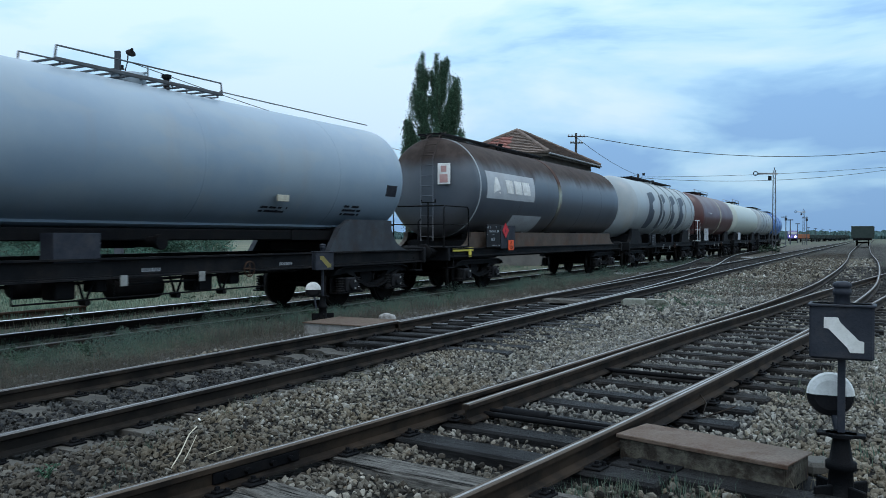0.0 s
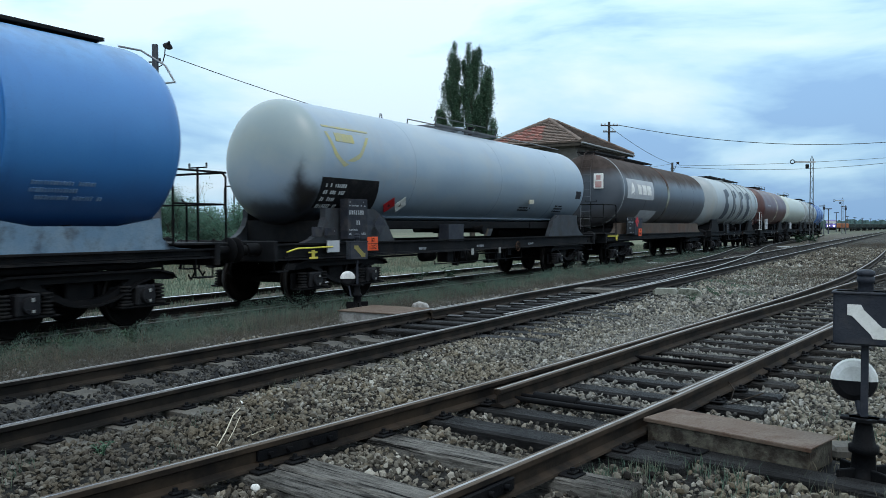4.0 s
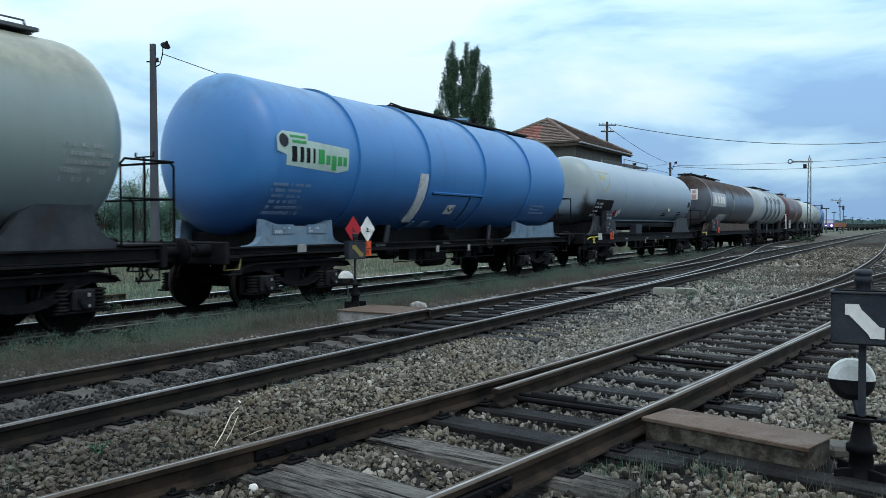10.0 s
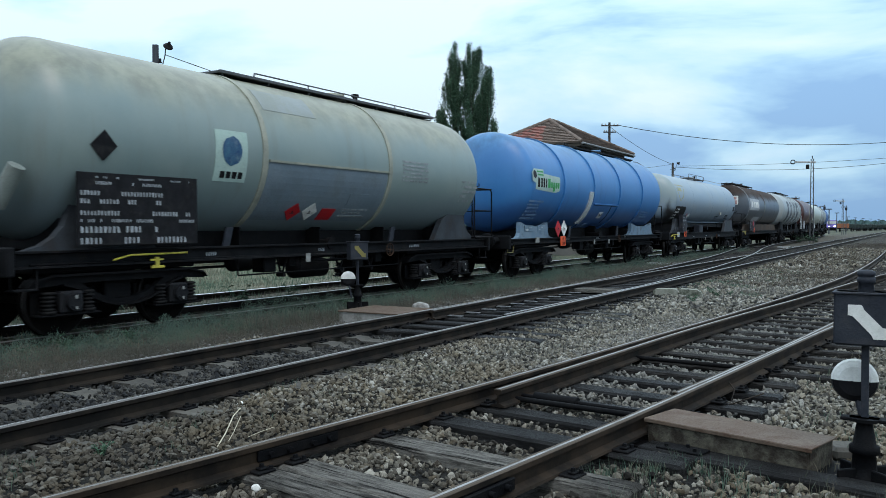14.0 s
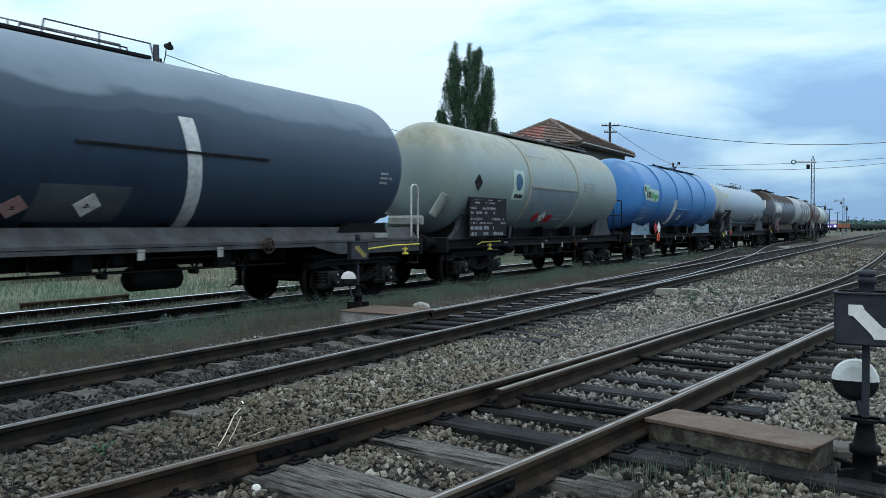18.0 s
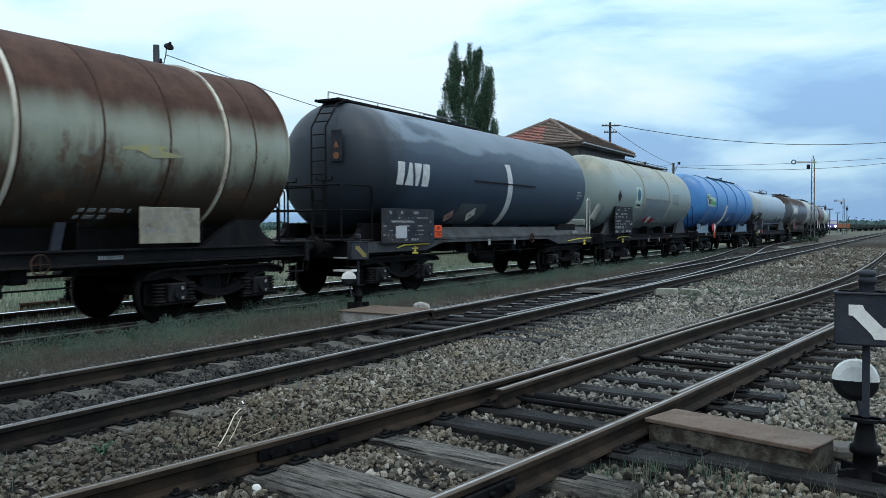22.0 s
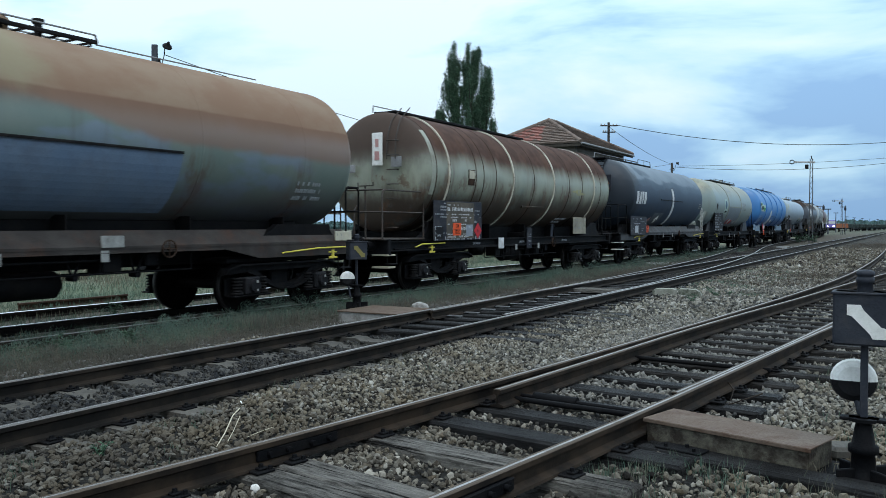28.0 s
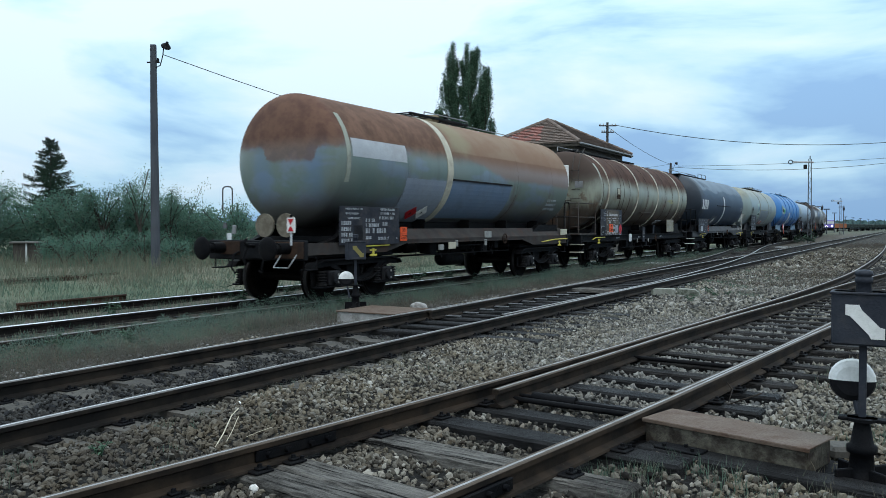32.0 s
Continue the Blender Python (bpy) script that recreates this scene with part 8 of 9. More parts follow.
w.add("repainted_panel", w.on_tank(5.5, 7.0, 3.5, 3.9), FADED_PATCH, "pale cleaned area on the crown")
for x0, z0, x1_, z1_ in ((-0.75, 1.66, -1.02, 2.1), (0.78, 1.66, 1.1, 2.2)):
    w.add("end_reinforcement", Geo().tube([(x0, 0.8, z0), (x1_, 0.9, z1_)], 0.12, 8), END_PLATE)
w.add("end_reinforcement", Geo().box(-0.55, 0.55, 0.66, 0.8, 1.38, 1.66, 0.06), END_PLATE)
w.brake_lever(3.0, 0.86)
w.platform(1, 1.2)
w.axle_marks()

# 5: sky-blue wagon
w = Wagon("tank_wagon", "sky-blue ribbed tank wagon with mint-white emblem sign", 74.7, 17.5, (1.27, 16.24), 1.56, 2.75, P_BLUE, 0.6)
w.under((2.75, 3.1), sole_z=(0.83, 1.0), skirt=2.65, skirt_mat=SKIRT_BLUE, skirt_top=1.5, flared=True, front_skirt=3.6).bands([4.25, 7.1, 10.0, 12.95], 0.1, P_BLUE, 0.05)
w.walkway(7.2, 15.3, 0.75, 0.0, 0.0, deck=True)
w.add("grab_rail", Geo().tube([(0.95, 15.95, 3.7), (0.98, 16.2, 3.75), (0.75, 16.2, 4.05), (0.4, 16.0, 4.3), (0.35, 15.6, 4.3)], 0.018, 6), GREY_STEEL)
w.add("dome_ring", Geo().tube([(0.3, 7.0, 4.25), (0.3, 7.3, 4.42), (0.3, 8.0, 4.36)], 0.02, 6), DARK_FRAME)
w.add("emblem_sign", w.outline_on_tank([(1.67, 2.74), (1.93, 2.72), (1.93, 2.5), (3.3, 2.5), (3.36, 2.44), (3.5, 2.44), (3.56, 2.5), (3.83, 2.5), (3.85, 2.96), (2.55, 2.96), (2.58, 3.13), (1.85, 3.13), (1.68, 3.03)]), MINT_SIGN, "mint-white emblem sign")
for a, b, c, d in ((2.08, 2.58, 2.22, 2.86), (2.32, 2.58, 2.42, 2.86), (2.5, 2.58, 2.6, 2.86), (2.7, 2.58, 2.76, 2.86)):
    w.add("emblem_block", w.on_tank(a, c, b, d, 0.014, 3), DARK_FRAME)
for a, b, c, d in ((2.86, 2.58, 3.04, 2.86), (3.1, 2.58, 3.22, 2.76), (3.28, 2.48, 3.42, 2.76), (3.47, 2.58, 3.6, 2.76), (3.65, 2.58, 3.76, 2.76), (2.1, 2.93, 2.5, 2.98), (2.05, 3.03, 2.5, 3.07)):
    w.add("emblem_block", w.on_tank(a, c, b, d, 0.014, 3), GREEN_MARK)
w.add("emblem_ring", w.outline_on_tank([(1.86 + 0.13 * math.cos(t), 2.95 + 0.13 * math.sin(t)) for t in np.linspace(0, 6.0, 16)], 0.014), PLATE_DARK)
w.add("white_stripe", w.on_tank(6.74, 7.04, 1.5, 2.6, 0.056, 10, -0.1), WHITE_MARK, "white vertical stripe")
w.add("drip_rail", w.on_tank(7.35, 9.97, 2.16, 2.2, 0.05), P_BLUE)
# shadow line below the drip rail, laid on as a black strip
w.add("drip_rail_lip", w.on_tank(7.35, 9.97, 2.135, 2.158, 0.03), BLACK_PAINT)
w.writing(1.7, 2.75, 1.6, 2.22, 6, 21, BLUE_WRITING)
w.add("label_plate", w.on_tank(8.35, 8.75, 1.68, 1.9, 0.01, 3), WHITE_MARK, "white label with a dark chevron")
w.add("chevron", w.outline_on_tank([(8.4, 1.82), (8.55, 1.74), (8.7, 1.82), (8.7, 1.86), (8.55, 1.78), (8.4, 1.86)], 0.016), BLACK_PAINT)
w.add("seam_strip", w.on_tank(9.3, 9.36, 1.5, 2.16, 0.01, 6), PLATE_DARK)
w.add("underside_label", w.on_tank(7.1, 7.4, 1.36, 1.48, 0.008, 2), BLUE_WRITING)
w.add("underside_label", w.on_tank(7.8, 8.1, 1.36, 1.48, 0.008, 2), BLUE_WRITING)
w.writing(13.4, 14.6, 1.75, 2.05, 3, 23, BLUE_WRITING)
w.diamond(4.35, 1.3, 0.4, RED_PAINT, x=1.29)
w.diamond(4.86, 1.3, 0.4, WHITE_PAINT, x=1.29)
w.orange(4.77, 0.88, 1.3, 0.44, 0.33)
w.panel(2.55, 2.8, 0.86, 1.02, 1.3, DUSTY_LABEL, "label_plate")
w.add("step_stirrup", Geo().tube([(1.2, 0.75, 0.86), (1.2, 0.68, 0.6), (1.2, 1.05, 0.6), (1.2, 1.12, 0.86)], 0.016, 6), DIRTY_YELLOW)
for y in (2.0, 3.0):
    w.panel(y, y + 0.6, 1.22, 1.4, 1.16, SKIRT_BLUE, "saddle_writing_plate", rows=2, seed=int(y * 7), mark=WHITE_MARK)
w.platform(1, 1.1)
w.axle_marks()

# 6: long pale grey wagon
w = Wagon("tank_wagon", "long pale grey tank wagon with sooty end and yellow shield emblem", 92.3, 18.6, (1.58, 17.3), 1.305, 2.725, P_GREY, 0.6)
w.under((2.9, 2.9), sole_z=(0.72, 1.04), skirt=2.8, skirt_mat=SKIRT_GREY, centre=True, belly=False).seams([5.6, 10.2, 14.2])
w.walkway(7.9, 11.5, 0.9, 0.02, 0.24, (1, -1), rail_mat=MAST_GREY)
w.add("long_hand_rail", Geo().tube([(0.4, 11.5, 4.14), (0.4, 16.6, 4.11)], 0.014, 6), GREY_STEEL)
w.add("lifting_eye", Geo().tube([(0.2, 5.65, 4.02), (0.2, 5.67, 4.12), (0.2, 5.73, 4.12), (0.2, 5.75, 4.02)], 0.016, 6), GREY_STEEL)
w.add("lower_black_panel", w.outline_on_tank([(2.2, 1.72), (4.3, 1.7), (4.1, 2.37), (2.1, 2.37)]), BLACK_PAINT, "black painted field with white writing bars")
w.writing(2.28, 2.95, 1.76, 2.32, 4, 31, WHITE_MARK)
w.panel(2.72, 3.42, 1.1, 1.94, 1.42, PLATE_DARK, label="dark data box", rows=5, seed=31, depth=0.2)
w.panel(1.75, 2.05, 1.16, 1.36, 1.28, PLATE_DARK, "label_plate", rows=3, seed=71, mark=WHITE_MARK)
w.panel(2.15, 2.5, 1.18, 1.34, 1.28, PLATE_DARK, "label_plate", rows=2, seed=72, mark=WHITE_MARK)
w.orange(3.78, 0.99, 1.3, 0.4, 0.3)
w.diamond(4.88, 1.86, 0.33, RED_PAINT)
w.diamond(5.33, 1.88, 0.33, WHITE_PAINT)
w.diamond(3.65, 1.4, 0.33, SIGNAL_GREY, "folded_placard_holder", x=1.27)
w.diamond(4.1, 1.4, 0.33, SIGNAL_GREY, "folded_placard_holder", x=1.27)
w.add("shield_emblem", w.outline_on_tank([(2.25, 3.3), (2.45, 2.82), (2.76, 2.6), (3.35, 2.82), (3.85, 3.36), (3.76, 3.36), (3.3, 2.9), (2.78, 2.7), (2.54, 2.88), (2.34, 3.3)]), FADED_YELLOW, "faded yellow shield emblem")
w.add("shield_emblem", w.on_tank(2.57, 3.2, 3.12, 3.3, 0.006), FADED_YELLOW)
w.add("shield_emblem", w.on_tank(2.25, 3.85, 3.40, 3.44, 0.006), FADED_YELLOW)
w.add("bottom_rib", w.on_tank(3.4, 16.8, 1.58, 1.62, 0.05), P_GREY)
# boxes added to give the black band below the rib
w.add("belly_beam", Geo().box(-0.9, 0.9, 4.0, 14.2, 1.3, 1.5, 0.02).prism([(13.0, 1.3), (14.3, 1.3), (15.2, 1.05), (15.2, 1.5), (13.0, 1.5)], "x", -0.92, 0.92), BLACK_GRIME, "black band under the tank belly")
w.panel(12.1, 12.45, 2.05, 2.18, 1.3, CREAM_BAND, "cream_label_plate")
w.add("dark_mark", w.on_tank(16.1, 16.55, 2.32, 2.58, 0.006), PLATE_DARK)
w.writing(11.9, 12.7, 1.85, 2.0, 2, 33, PLATE_DARK)
w.writing(14.6, 15.3, 1.85, 2.1, 3, 34, PLATE_DARK)
w.panel(2.2, 2.6, 0.84, 1.08, 1.3, PALE_PATCH, "label_plate")
w.panel(7.3, 8.1, 0.98, 1.42, 1.2, SIGNAL_GREY, "equipment_box", depth=0.3)
w.brake_lever(1.7, 0.86)
w.axle_marks()

# 7: sooty grey wagon with brown crown
w = Wagon("tank_wagon", "sooty grey tank wagon with brown crown and white emblem sign", 110.9, 18.3, (1.6, 17.0), 1.47, 2.80, P_BROWN, 0.6)
w.under((2.9, 2.9), skirt=14.5, skirt_mat=SKIRT_RUSTY, skirt_top=1.5, centre=False).bands([9.0], 0.3, P_OLIVE, 0.01).seams([5.4, 11.5, 14.0]).bands([2.3], 0.06, PALE_PATCH, 0.012)
w.walkway(1.9, 10.0, 0.7, 0.05, 0.0).ladder(0, 0.15).platform(0, 1.0)
w.add("emblem_sign", w.on_tank(2.75, 6.5, 2.5, 3.3, 0.008), PALE_PATCH, "pale emblem sign")
for a, b in ((4.2, 4.7), (4.85, 5.4), (5.5, 6.1)):
    w.add("emblem_block", w.on_tank(a, b, 2.7, 3.1, 0.016, 3, -0.1), WHITE_PAINT)
w.add("emblem_block", w.outline_on_tank([(3.2, 2.65), (3.45, 2.74), (3.7, 2.65), (3.65, 2.88), (3.5, 3.14), (3.35, 3.14), (3.2, 2.88)], 0.016), WHITE_PAINT)
w.add("warning_plate", Geo().box(0.45, 0.85, 1.57, 1.6, 2.85, 3.45, 0.01), WHITE_PAINT, "white end warning plate")
w.add("warning_symbol", Geo().box(0.52, 0.78, 1.56, 1.57, 2.9, 3.14, 0.004), FADED_RED)
w.add("warning_symbol", Geo().box(0.56, 0.74, 1.56, 1.57, 3.2, 3.38, 0.004), FADED_RED)
w.panel(2.86, 3.84, 1.05, 1.73, 1.4, BLACK_PAINT, label="black data panel with white writing bars", rows=5, seed=41)
w.panel(3.9, 5.0, 1.0, 1.7, 1.4, PLATE_DARK, "data_panel")
w.diamond(4.2, 1.55, 0.34, RED_PAINT, x=1.42)
w.orange(4.61, 1.1, 1.43, 0.42, 0.32)
w.add("repainted_panel", w.on_tank(5.1, 7.6, 1.5, 2.05), PALE_PATCH)
w.add("yellow_lever_plate", Geo().box(1.22, 1.24, 1.0, 2.3, 0.95, 1.05, 0.005).box(1.22, 1.25, 2.0, 2.15, 0.78, 0.98, 0.005), YELLOW_PAINT)
w.axle_marks()

# 8: off-white ribbed wagon
w = Wagon("tank_wagon", "off-white ribbed tank wagon with large dark slanted emblem", 129.2, 16.8, (0.9, 15.6), 1.5, 2.82, P_WHITE, 0.6)
w.under((2.5, 2.5)).bands([6.4, 8.4, 10.4, 12.4, 14.2], 0.1, P_WHITE, 0.04)
w.walkway(4.5, 13.5, 0.7, 0.1, 0.0)
for a in (3.4, 5.75, 8.1, 10.45):
    w.add("emblem_block", w.outline_on_tank([(a, 1.8), (a + 0.95, 1.8), (a + 1.3, 2.15), (a + 1.3, 2.7), (a + 0.95, 2.75), (a + 0.95, 3.1), (a + 1.6, 3.25), (a + 1.6, 3.65), (a + 0.3, 3.55)]), EMBLEM_NAVY, "dark blue-grey emblem block")
w.panel(5.0, 5.8, 0.9, 1.5, 1.3, BLACK_PAINT, "data_panel", rows=3, seed=51)
w.platform(1, 1.2)

# 9 to 12: forward wagons
w = Wagon("tank_wagon", "maroon tank wagon with pale saddle band", 146.0, 15.2, (1.0, 14.2), 1.5, 2.82, P_MAROON, 0.6)
w.under((2.4, 2.4)).bands([8.0], 0.3, CREAM_BAND, 0.01)
w.walkway(4, 9, 0.7, 0.1, 0.2, (1,))
w.panel(2.4, 3.8, 1.1, 1.9, 1.36, PALE_PATCH, "data_panel", rows=3, seed=61, mark=DARK_FRAME)
w.writing(3.0, 4.4, 2.9, 3.3, 1, 62)
w.platform(0, 1.2, WHITE_MARK)
w = Wagon("tank_wagon", "light cream tank wagon", 161.2, 17.3, (1.0, 16.2), 1.45, 2.82, P_LIGHT, 0.6)
w.under((2.4, 2.4))
w.walkway(6, 10, 0.8, 0.1, 0.25, (1, -1))
w.panel(2.4, 3.8, 1.1, 1.7, 1.36, PALE_PATCH, "data_panel")
w = Wagon("tank_wagon", "off-white tank wagon with ribs", 178.5, 17.5, (1.0, 16.4), 1.48, 2.82, P_WHITE, 0.6)
w.under((2.4, 2.4)).bands([4, 7, 10, 13], 0.1, P_WHITE, 0.04)
w.walkway(4, 12, 0.8, 0.1, 0.0)
w = Wagon("tank_wagon", "dull blue tank wagon at the head of the train", 196.0, 17.0, (1.0, 15.9), 1.5, 2.82, P_NAVY, 0.6)
w.under((2.4, 2.4)).bands([5, 10], 0.1, P_NAVY, 0.04)
w.walkway(4, 12, 0.8, 0.1, 0.0)
# ---- plants ----
def leaf_quads(centres, size, rng, flat=0.0):
    n = len(centres)
    u = rng.normal(size=(n, 3))
    u /= np.linalg.norm(u, axis=1)[:, None]
    w = rng.normal(size=(n, 3))
    w -= u * (w * u).sum(1)[:, None]
    w /= np.linalg.norm(w, axis=1)[:, None]
    s = size * rng.uniform(0.6, 1.4, (n, 1))
    c = np.asarray(centres)
    v = np.stack([c - u * s, c + w * s * 0.55, c + u * s, c - w * s * 0.55], 1).reshape(-1, 3)
    return v, np.arange(4 * n).reshape(n, 4)


def poplar(x, y, h, r, seed, lo=1.5, count=5200):
    rng = np.random.RandomState(seed)
    ob = thing("poplar_tree", "tall columnar dark green poplar", "tree", "poplars", at=pose(x, y, -0.5))
    part("trunk", Geo().cyl((0, 0, 0), (0, 0, h * 0.9), 0.28, 0.04, n=10), BARK, ob)
    pts = []
    limbs = Geo()
    nl = 46
    for k in range(nl):
        z0 = lo + (h * 0.82 - lo) * (k / nl) ** 0.9
        a = rng.uniform(0, 6.28)
        ln = rng.uniform(0.16, 0.3) * h * (1 - 0.55 * z0 / h)
        reach = r * rng.uniform(0.35, 1.05) * (1 - 0.75 * max(0, z0 / h - 0.45) / 0.55) * (0.55 + 0.45 * min(1, z0 / (0.3 * h)))
        p0, p1 = np.array([0, 0, z0]), np.array([math.cos(a) * reach, math.sin(a) * reach, min(z0 + ln, h * rng.uniform(0.93, 1.0))])
        pm = (p0 + p1) / 2 + np.array([math.cos(a) * reach * 0.35, math.sin(a) * reach * 0.35, -0.1 * ln])
        limbs.tube([p0, pm, p1], 0.03, 4)
        m = int(count / nl)
        t = rng.uniform(0.15, 1.05, m)[:, None]
        line = (1 - t) ** 2 * p0 + 2 * t * (1 - t) * pm + t * t * p1
        pts.append(line + rng.normal(size=(m, 3)) * np.array([0.24, 0.24, 0.34]) * (0.5 + 0.6 * (1 - t)))
    tagged(part("limb_work", limbs, BARK, ob), kind="stuff")
    v, f = leaf_quads(np.concatenate(pts), 0.07, rng)
    part("crown", mesh_np("crown", v, f, LEAF_DARK), None, ob)


poplar(-37.1, 65.7, 19.2, 1.35, 1, 1.5, 36000)
poplar(-35.6, 66.5, 19.9, 1.6, 2, 1.5, 44000)
poplar(-34.75, 67.7, 18.0, 1.3, 3, 1.5, 26000)
poplar(-37.9, 64.6, 13.8, 0.95, 4, 1.5, 12000)


def bush(x, y, h, w, seed, name="bush", label="leafy green bush at the meadow's edge", count=2600, size=0.085):
    """Several stems from the ground, each with twigs and leaf clusters of uneven size."""
    rng = np.random.RandomState(seed)
    ob = thing(name, label, "tree" if name == "tree" else "bush", "meadow trees" if name == "tree" else "meadow bushes", at=pose(x, y, -0.55))
    stems, pts = Geo(), []
    trunk_z = h * 0.32 if name == "tree" else 0.15
    if name == "tree":
        part("trunk", Geo().tube([(0, 0, 0), (0.05, 0.02, h * 0.2), (0.0, 0.05, trunk_z + 0.1)], 0.09, 7), BARK, ob)
    tips = []
    for k in range(9 if name == "tree" else 12):
        a, el = rng.uniform(0, 6.28), rng.uniform(0.35, 1.0)
        reach = w * 0.5 * rng.uniform(0.4, 1.0)
        tip = np.array([math.cos(a) * reach, math.sin(a) * reach, trunk_z + (h - trunk_z) * el * rng.uniform(0.75, 1.0)])
        mid = np.array([tip[0] * 0.4, tip[1] * 0.4, trunk_z + (tip[2] - trunk_z) * 0.6])
        stems.tube([(0, 0, trunk_z * 0.9), mid, tip], 0.028, 5)
        for j in range(5):
            t = rng.uniform(0.35, 1.0)
            base = mid * (1 - t) + tip * t
            end = base + rng.normal(size=3) * np.array([0.35, 0.35, 0.3]) * w * 0.28
            end[2] = max(end[2], 0.15)
            stems.tube([base, end], 0.012, 4)
            tips.append((base, end))
    m = max(6, int(count / len(tips)))
    for base, end in tips:
        n = int(m * rng.uniform(0.4, 1.6))
        t = rng.uniform(0.2, 1.15, n)[:, None]
        pts.append(base * (1 - t) + end * t + rng.normal(size=(n, 3)) * (0.13 + 0.10 * w / 3))
    if name != "tree":
        n = count // 4
        a, rr = rng.uniform(0, 6.28, n), np.sqrt(rng.uniform(0, 1, n)) * w * 0.5
        zz = rng.beta(1.1, 2.0, n) * h * 0.7 * (1 - 0.5 * (rr / (w * 0.5)) ** 2)
        pts.append(np.stack([np.cos(a) * rr, np.sin(a) * rr, zz], 1))
    tagged(part("branch_work", stems, BARK, ob), kind="stuff")
    v, f = leaf_quads(np.concatenate(pts), size, rng)
    part("crown", mesh_np("crown", v, f, LEAF_BUSH), None, ob)


def spruce(x, y, h, w, seed):
    rng = np.random.RandomState(seed)
    ob = thing("spruce_tree", "dark pointed spruce rising over the bushes", "tree", at=pose(x, y, -0.5))
    part("trunk", Geo().cyl((0, 0, 0), (0, 0, h - 0.25), 0.16, 0.015, n=8), BARK, ob)
    limbs, pts = Geo(), []
    z = 0.5
    while z < h - 0.2:
        reach = w * 0.54 * (1 - z / h) ** 0.8 + 0.06
        for k in range(9):
            a = rng.uniform(0, 6.28)
            ln = reach * rng.uniform(0.65, 1.12)
            zj = z + rng.uniform(-0.14, 0.14)
            p0, p1 = np.array([0, 0, zj]), np.array([math.cos(a) * ln, math.sin(a) * ln, zj - rng.uniform(-0.05, 0.2) * ln + 0.12])
            pm = (p0 + p1) / 2 - np.array([0, 0, 0.22 * ln])
            limbs.tube([p0, pm, p1], 0.015, 4)
            n = int(50 + 190 * ln)
            t = rng.uniform(0.15, 1.0, n)[:, None]
            side = np.array([-math.sin(a), math.cos(a), 0.0])
            line = (1 - t) ** 2 * p0 + 2 * t * (1 - t) * pm + t * t * p1
            pts.append(line + side * rng.normal(size=(n, 1)) * 0.12 * ln + np.array([0, 0, -1]) * np.abs(rng.normal(size=(n, 1))) * 0.10)
        z += 0.27
    tagged(part("branch_work", limbs, BARK, ob), kind="stuff")
    v, f = leaf_quads(np.concatenate(pts), 0.036, rng)
    part("crown", mesh_np("crown", v, f, NEEDLE), None, ob)


spruce(-45.9, 31.3, 7.5, 6.0, 5)
bush(-39.75, 30.24, 4.85, 2.6, 11, "tree", "young thin-crowned tree among the bushes", 6500, 0.036)
bush(-37.97, 31.29, 5.35, 2.9, 12, "tree", "open-crowned young tree with visible limbs", 6500, 0.036)
bush(-38.02, 33.5, 4.3, 2.4, 13, "tree", "young thin-crowned tree among the bushes", 6000, 0.036)
bush(-43.5, 26.3, 4.3, 3.2, 14, "tree", "young leafy tree at the meadow's edge", 11000, 0.04)
bush(-46.5, 33.4, 4.6, 3.0, 15, "tree", "young leafy tree behind the spruce", 9000, 0.04)
rnd_b = np.random.RandomState(21)
for k in range(17):
    t = k / 16
    x, y = -46.5 + 9.5 * t + rnd_b.uniform(-1.2, 1.2), 24.0 + 13.5 * t + rnd_b.uniform(-1, 1)
    bush(x, y, rnd_b.uniform(2.5, 4.5), rnd_b.uniform(3.0, 4.6), 30 + k, count=4600, size=0.055)
for k in range(5):
    t = k / 11
    bush(-50 + 10 * t + rnd_b.uniform(-1, 1), 41.5 + 5 * t + rnd_b.uniform(-1, 1), rnd_b.uniform(3.4, 4.2), 4.5, 60 + k, "bush", "dense dark green hedge bush", 3800, 0.09)
for k, (x, y, h) in enumerate(((-43.6, 25.2, 4.7), (-45.8, 27.4, 4.6), (-45.3, 30.3, 3.9))):
    bush(x, y, h, 4.2, 90 + k, count=6000, size=0.055)
for k, (x, y, h) in enumerate(((-34.6, 24.2, 1.5), (-33.9, 25.1, 1.9), (-33.2, 26.0, 1.6), (-32.4, 27.0, 1.9), (-31.7, 27.9, 1.4), (-29.6, 29.9, 1.2), (-36.9, 27.2, 1.7))):
    bush(x, y, h, 2.0, 190 + k, "bush", "low green shrub in the meadow", 2600, 0.04)


